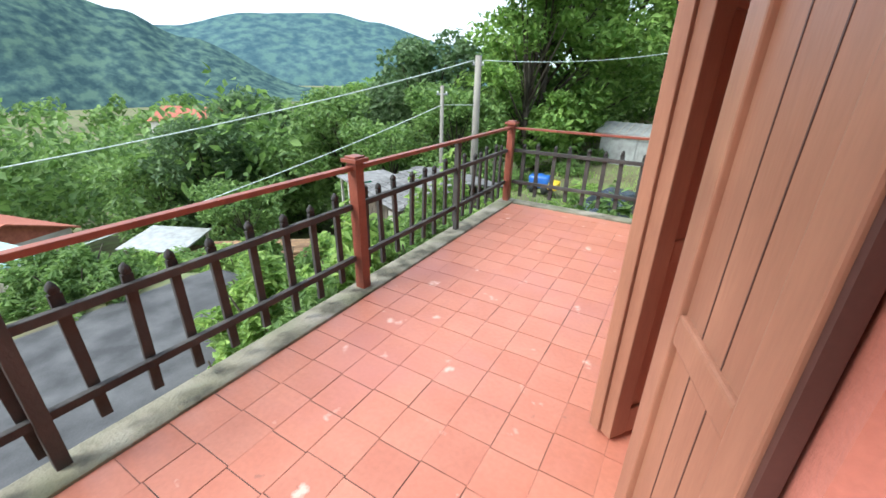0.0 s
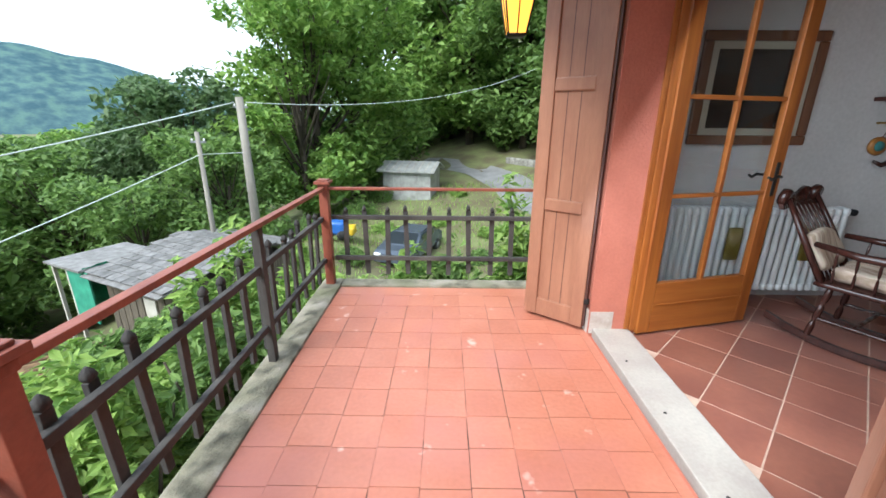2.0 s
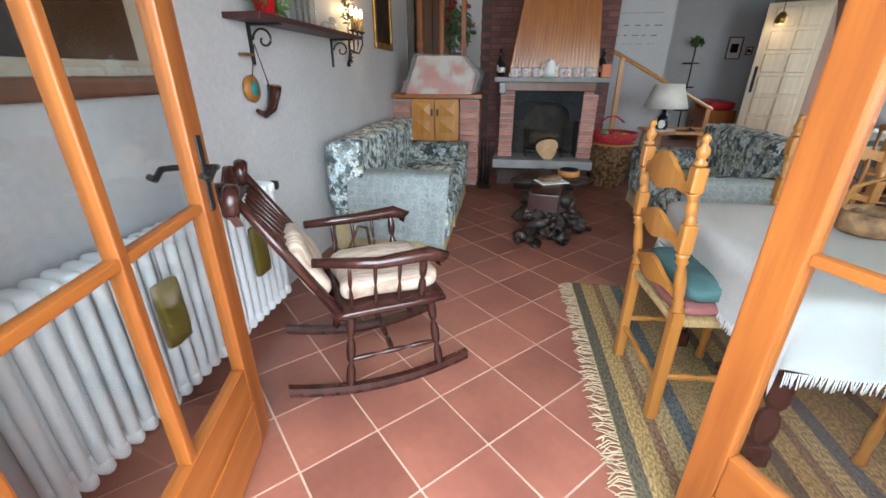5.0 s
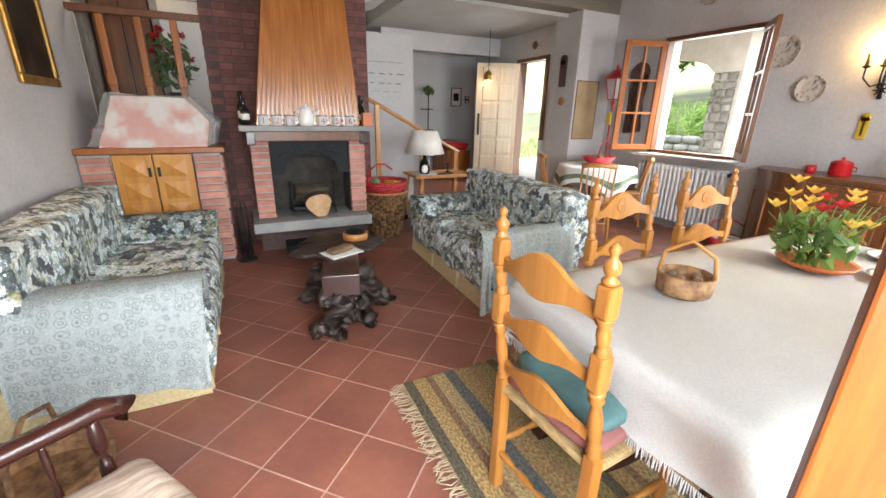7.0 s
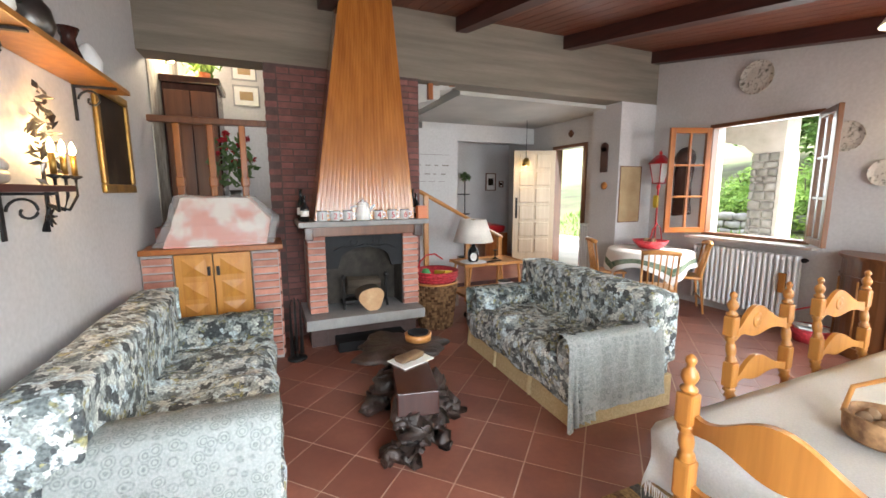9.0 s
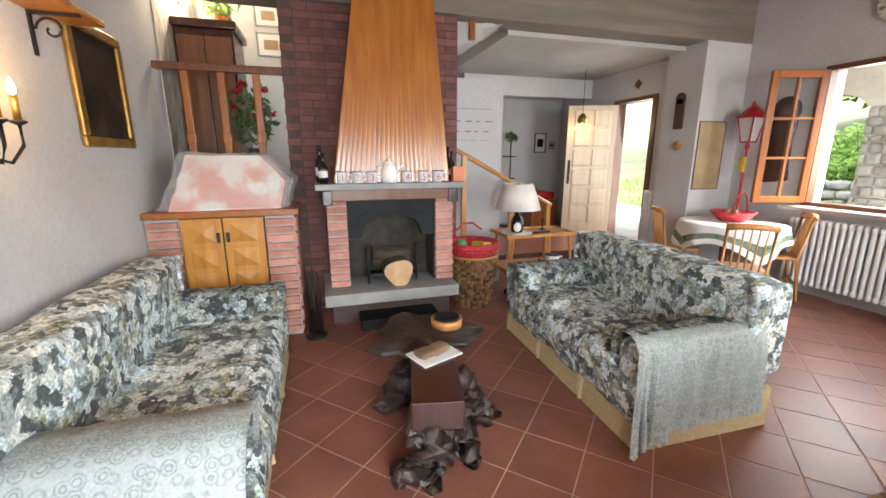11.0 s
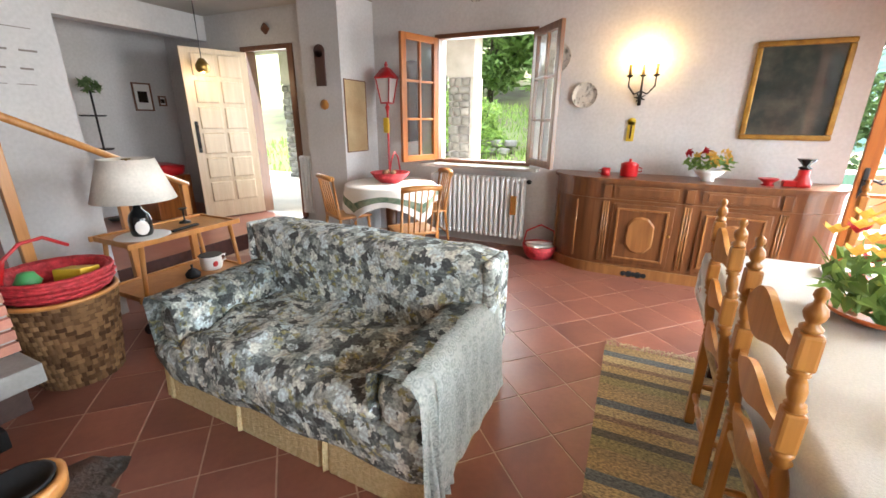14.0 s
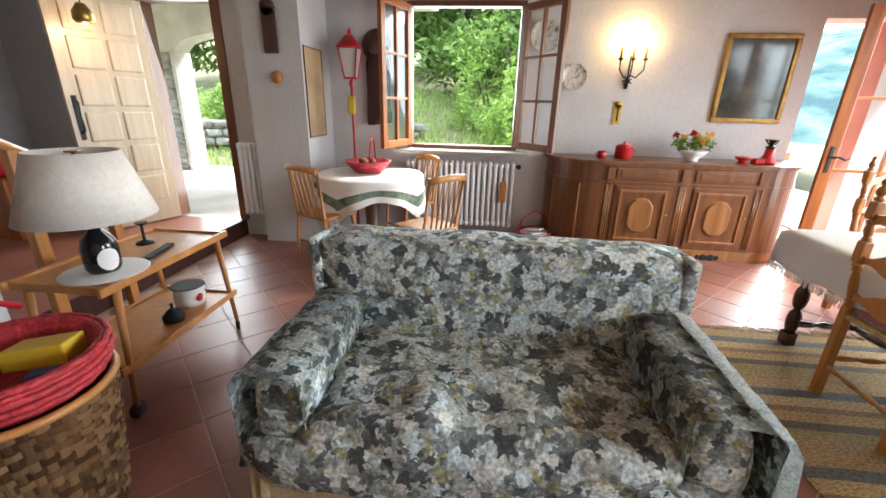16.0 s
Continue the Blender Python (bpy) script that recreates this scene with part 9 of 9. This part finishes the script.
# car below the hedge
car = thing("car", "dark grey hatchback parked on the grass", "car", pose(-2.1, 18.75, ground_z(-2.1, 18.75), 0, 0, 72) @ Matrix.Diagonal((1, 1, 0.88, 1)))
bm = B()
prof = [(-1.95, 0.35), (-1.95, 0.75), (-1.75, 0.88), (-1.05, 0.95), (-0.45, 1.38), (0.85, 1.42), (1.55, 1.0), (1.9, 0.92), (1.95, 0.4)]
L = [[bm.verts.new((x, s * (0.80 if z < 1.0 else 0.62), z)) for x, z in prof] for s in (-1, 1)]
for i in range(len(prof)):
    j = (i + 1) % len(prof)
    bm.faces.new((L[0][i], L[0][j], L[1][j], L[1][i]))
bm.faces.new(L[0])
bm.faces.new(L[1][::-1])
bmesh.ops.bevel(bm, geom=bm.edges[:], offset=0.05, segments=2, affect="EDGES")
body = part("body", bm, M_CARP, car)
for s in (-1, 1):
    part("side_window", box(B(), -0.5, s * 0.70 - 0.03, 1.0, 0.95, s * 0.70 + 0.03, 1.30, 0.03), M_CARG, car)
    for x in (-1.2, 1.25):
        wh = part("wheel", lathe(B(), [(0.0, -0.1), (0.30, -0.1), (0.32, 0.0), (0.30, 0.1), (0.0, 0.1)], 18, pose(x, s * 0.74, 0.31, 90)), M_RUBBER, car)
        part("rim", lathe(B(), [(0.0, -0.108), (0.19, -0.108), (0.19, 0.108), (0.0, 0.108)], 14, pose(x, s * 0.74, 0.31, 90)), M_GREYM, wh)
bm = B()
quad(bm, (-1.04, -0.66, 0.97), (-1.04, 0.66, 0.97), (-0.49, 0.58, 1.385), (-0.49, -0.58, 1.385))
bmesh.ops.solidify(bm, geom=bm.faces[:], thickness=0.03)
part("windscreen", bm, M_CARG, car)
for s in (-1, 1):
    part("headlight", box(B(), -1.97, s * 0.6 - 0.14, 0.68, -1.90, s * 0.6 + 0.14, 0.80, 0.02), M_WHITE, car)
tc2 = thing("garden_machine", "blue and yellow garden machine by the fence", "machine", pose(-5.35, 19.0, ground_z(-5.35, 19.0)) @ Matrix.Scale(1.05, 4))
part("body", soft(B(), -0.5, -0.3, 0.2, 0.4, 0.3, 0.75, 0.1, 0.02, 1, 5), M_BLUE, tc2)
part("bucket", soft(B(), 0.4, -0.35, 0.2, 0.8, 0.35, 0.55, 0.08, 0.02, 1, 5), M_YEL, tc2)
for sx in (-0.3, 0.3):
    part("wheel", lathe(B(), [(0.0, -0.33), (0.2, -0.33), (0.2, 0.33), (0.0, 0.33)], 14, pose(sx, 0, 0.2, 90)), M_RUBBER, tc2)

# porch with stone pillars south of the house
bm = B()
box(bm, XW0, -4.4, -2.6, 3.0, YS - 0.302, -0.02)
struct("side_terrace", bm, M_DECK, "salmon painted side terrace south of the living room", "terrace floor")
bm = B()
box(bm, 3.0, -4.4, -0.3, 12.0, -1.385, 0.12)
box(bm, 6.72, -1.385, -0.3, 12.0, -0.725, 0.12)
struct("porch_floor", bm, M_PORCH, "pale concrete porch floor", "porch floor")
bm = B()
n = 24
for xa, xb in ((6.35, 10.0),):
    for i in range(n):
        xs = [xa + (xb - xa) * (i + k) / n for k in (0, 1)]
        zs = [2.20 + 0.35 * math.sqrt(max(0, 1 - ((x - (xa + xb) / 2) / ((xb - xa) / 2)) ** 2)) for x in xs]
        v = [bm.verts.new((x, y, z)) for y in (-4.2, -3.8) for x, z in ((xs[0], zs[0]), (xs[1], zs[1]), (xs[1], 2.95), (xs[0], 2.95))]
        for f in ((0, 1, 2, 3), (7, 6, 5, 4), (0, 4, 5, 1), (1, 5, 6, 2), (2, 6, 7, 3), (3, 7, 4, 0)):
            bm.faces.new([v[j] for j in f])
box(bm, 5.85, -4.2, 2.2, 6.35, -3.8, 2.95)
box(bm, 10.0, -4.2, 2.2, 10.5, -3.8, 2.95)
struct("porch_arch", bm, M_WHITEW, "white plastered arched porch beam", "arch")
bm = B()
box(bm, 5.4, -4.5, 2.95, 12.0, -1.385, 3.1)
box(bm, 6.72, -1.385, 2.95, 12.0, -0.725, 3.1)
struct("porch_ceiling", bm, M_CEILW, "white porch ceiling", "ceiling")
rg = random.Random(19)
for px in (6.1, 10.25):
    sp_ = thing("stone_pillar", "rough stone porch pillar with a white plastered edge", "pillar", pose(px, -4.0, 0.12), "porch pillars")
    part("core", box(B(), -0.20, -0.20, 0, 0.20, 0.20, 2.08), M_MORTL, sp_)
    part("plaster_edge", box(B(), -0.27, -0.225, 0, -0.20, 0.23, 2.08, 0.01), M_WHITEW, sp_)
    z = 0.0
    while z < 2.0:
        hgt = rg.uniform(0.10, 0.17)
        x = -0.19
        while x < 0.2:
            w = min(rg.uniform(0.14, 0.24), 0.24 - x)
            part("stone", soft(B(), x + 0.005, 0.16, z + 0.006, x + w - 0.005, 0.235, min(z + hgt, 2.08) - 0.006, 0.02, 0.006, int(z * 50 + x * 90), 2), M_STONE, sp_)
            x += w
        z += hgt
gw = thing("garden_wall", "low mossy stone wall across the lawn", "wall", pose(9.3, -7.6, ground_z(9.3, -7.6), 0, 0, 14))
for i in range(16):
    for j in range(3):
        part("stone", soft(B(), -3.2 + 0.4 * i + 0.2 * (j % 2), -0.2, 0.22 * j - 0.1, -2.82 + 0.4 * i + 0.2 * (j % 2), 0.2, 0.22 * j + 0.11, 0.05, 0.02, i * 3 + j, 2), M_STONE, gw)

# ---- bricks of the fireplace, tiles of the floors ----
rg = random.Random(23)
me_bd = mesh_of(box(B(), -0.012, -0.118, -0.027, 0.012, 0.118, 0.027), "brick", M_BRICKD)
me_bh = mesh_of(box(B(), -0.012, -0.056, -0.027, 0.012, 0.056, 0.027), "brick", M_BRICKD)
row = 0
z = 0.035
while z < 2.78:
    y = 2.675 + (0.125 if row % 2 else 0)
    if row % 2:
        piece("brick", me_bh, core, pose(6.14 + rg.uniform(-0.003, 0.002), 2.675 + 0.06, z))
    while y + 0.236 < 4.275:
        hidden = 2.95 < y + 0.1 < 3.75 and z < 1.9
        if not hidden:
            piece("brick", me_bd, core, pose(6.14 + rg.uniform(-0.003, 0.002), y + 0.118, z, 0, 0, rg.uniform(-0.4, 0.4)))
        y += 0.248
    if y + 0.11 < 4.275:
        piece("brick", me_bh, core, pose(6.14, y + 0.056, z))
    z += 0.066
    row += 1
me_bl = mesh_of(box(B(), -0.14, -0.081, -0.0235, 0.14, 0.081, 0.0235, 0.003), "brick", M_BRICKL)
for y in (3.90, 2.96):
    for k in range(12):
        piece("brick", me_bl, core, pose(5.755 + rg.uniform(-0.004, 0.003), y, 0.405 + 0.0645 * k, 0, 0, rg.uniform(-0.6, 0.6)))
me_bc = mesh_of(box(B(), -0.03, -0.103, -0.024, 0.03, 0.103, 0.024, 0.003), "brick", M_BRICKL)
for y in (4.35, 5.17):
    for k in range(15):
        piece("brick", me_bc, cb, pose(5.60 + rg.uniform(-0.003, 0.003), y, 0.06 + 0.066 * k))
for k in range(6):
    for i in range(3):
        piece("brick", me_bc, cb, pose(5.60, 4.565 + 0.205 * i, 0.06 + 0.06 * k))
me_bs = mesh_of(box(B(), -0.118, -0.014, -0.027, 0.118, 0.014, 0.027, 0.003), "brick", M_BRICKL)
for k in range(15):
    for i in range(2):
        piece("brick", me_bs, cb, pose(5.72 + 0.25 * i + (0.05 if k % 2 else 0), 4.238, 0.06 + 0.066 * k))

P, U = 0.315, 0.2227
me_tile = mesh_of(box(B(), -P / 2 + 0.0038, -P / 2 + 0.0038, -0.012, P / 2 - 0.0038, P / 2 - 0.0038, 0.0, 0.0015), "tile", M_TILE)
made = 0
rest = B()
for i in range(-40, 41):
    for j in range(-40, 41):
        x, y = 2.1 + U * (i + j + 1), 3.9 + U * (i - j)
        if XW1 - 0.13 < x < 6.95 and YS - 0.1 < y < YN + 0.1:
            if math.hypot(x - 3.0, y - 3.3) < 2.95 and made < 300:
                piece("tile", me_tile, floor, pose(x, y, 0.0, rg.uniform(-0.08, 0.08), rg.uniform(-0.08, 0.08), 45))
                made += 1
            else:
                h = P / 2 - 0.0038
                v = [(x + U * 2 * h / P, y), (x, y + U * 2 * h / P), (x - U * 2 * h / P, y), (x, y - U * 2 * h / P)]
                lo = [rest.verts.new((a, b, -0.012)) for a, b in v]
                hi = [rest.verts.new((a, b, 0.0)) for a, b in v]
                for k in range(4):
                    rest.faces.new((lo[k], lo[(k + 1) % 4], hi[(k + 1) % 4], hi[k]))
                rest.faces.new(hi)
tagged(part("tile_field", rest, M_TILE, floor), kind="stuff")
TX, TY = 0.206, 0.2065
me_dk = mesh_of(box(B(), -TX / 2 + 0.0026, -TY / 2 + 0.0026, -0.012, TX / 2 - 0.0026, TY / 2 - 0.0026, 0.0), "tile", M_DECK)
me_dk2 = mesh_of(box(B(), -TX / 2 + 0.0006, -TY / 2 + 0.0022, -0.012, TX / 2 - 0.0006, TY / 2 - 0.0022, 0.0), "tile", M_DECK)
part("end_strip", box(B(), -1.50, 5.196, -0.012, 0.34, 5.355, -0.001), M_DECK, deck)
part("edge_strip", box(B(), 0.3455, -4.99, -0.012, XW0 - 0.003, 5.25, 0.0), M_DECK, deck)
rest = B()
made = 0
for i in range(9):
    for j in range(-24, 26):
        x, y = -1.51 + TX * (i + 0.5), 5.193 - TY * (25 - j - 0.5) + (0.004 if i % 2 else -0.003)
        if y > 5.2:
            continue
        if y > -0.3 and made < 300:
            piece("tile", me_dk if rg.random() < 0.45 else me_dk2, deck, pose(x, y, rg.uniform(-0.0002, 0.0002), rg.uniform(-0.03, 0.03), rg.uniform(-0.03, 0.03)))
            made += 1
        elif y > -5:
            box(rest, x - TX / 2 + 0.0015, y - TY / 2 + 0.0015, -0.012, x + TX / 2 - 0.0015, y + TY / 2 - 0.0015, 0.0)
tagged(part("tile_field", rest, M_DECK, deck), kind="stuff")
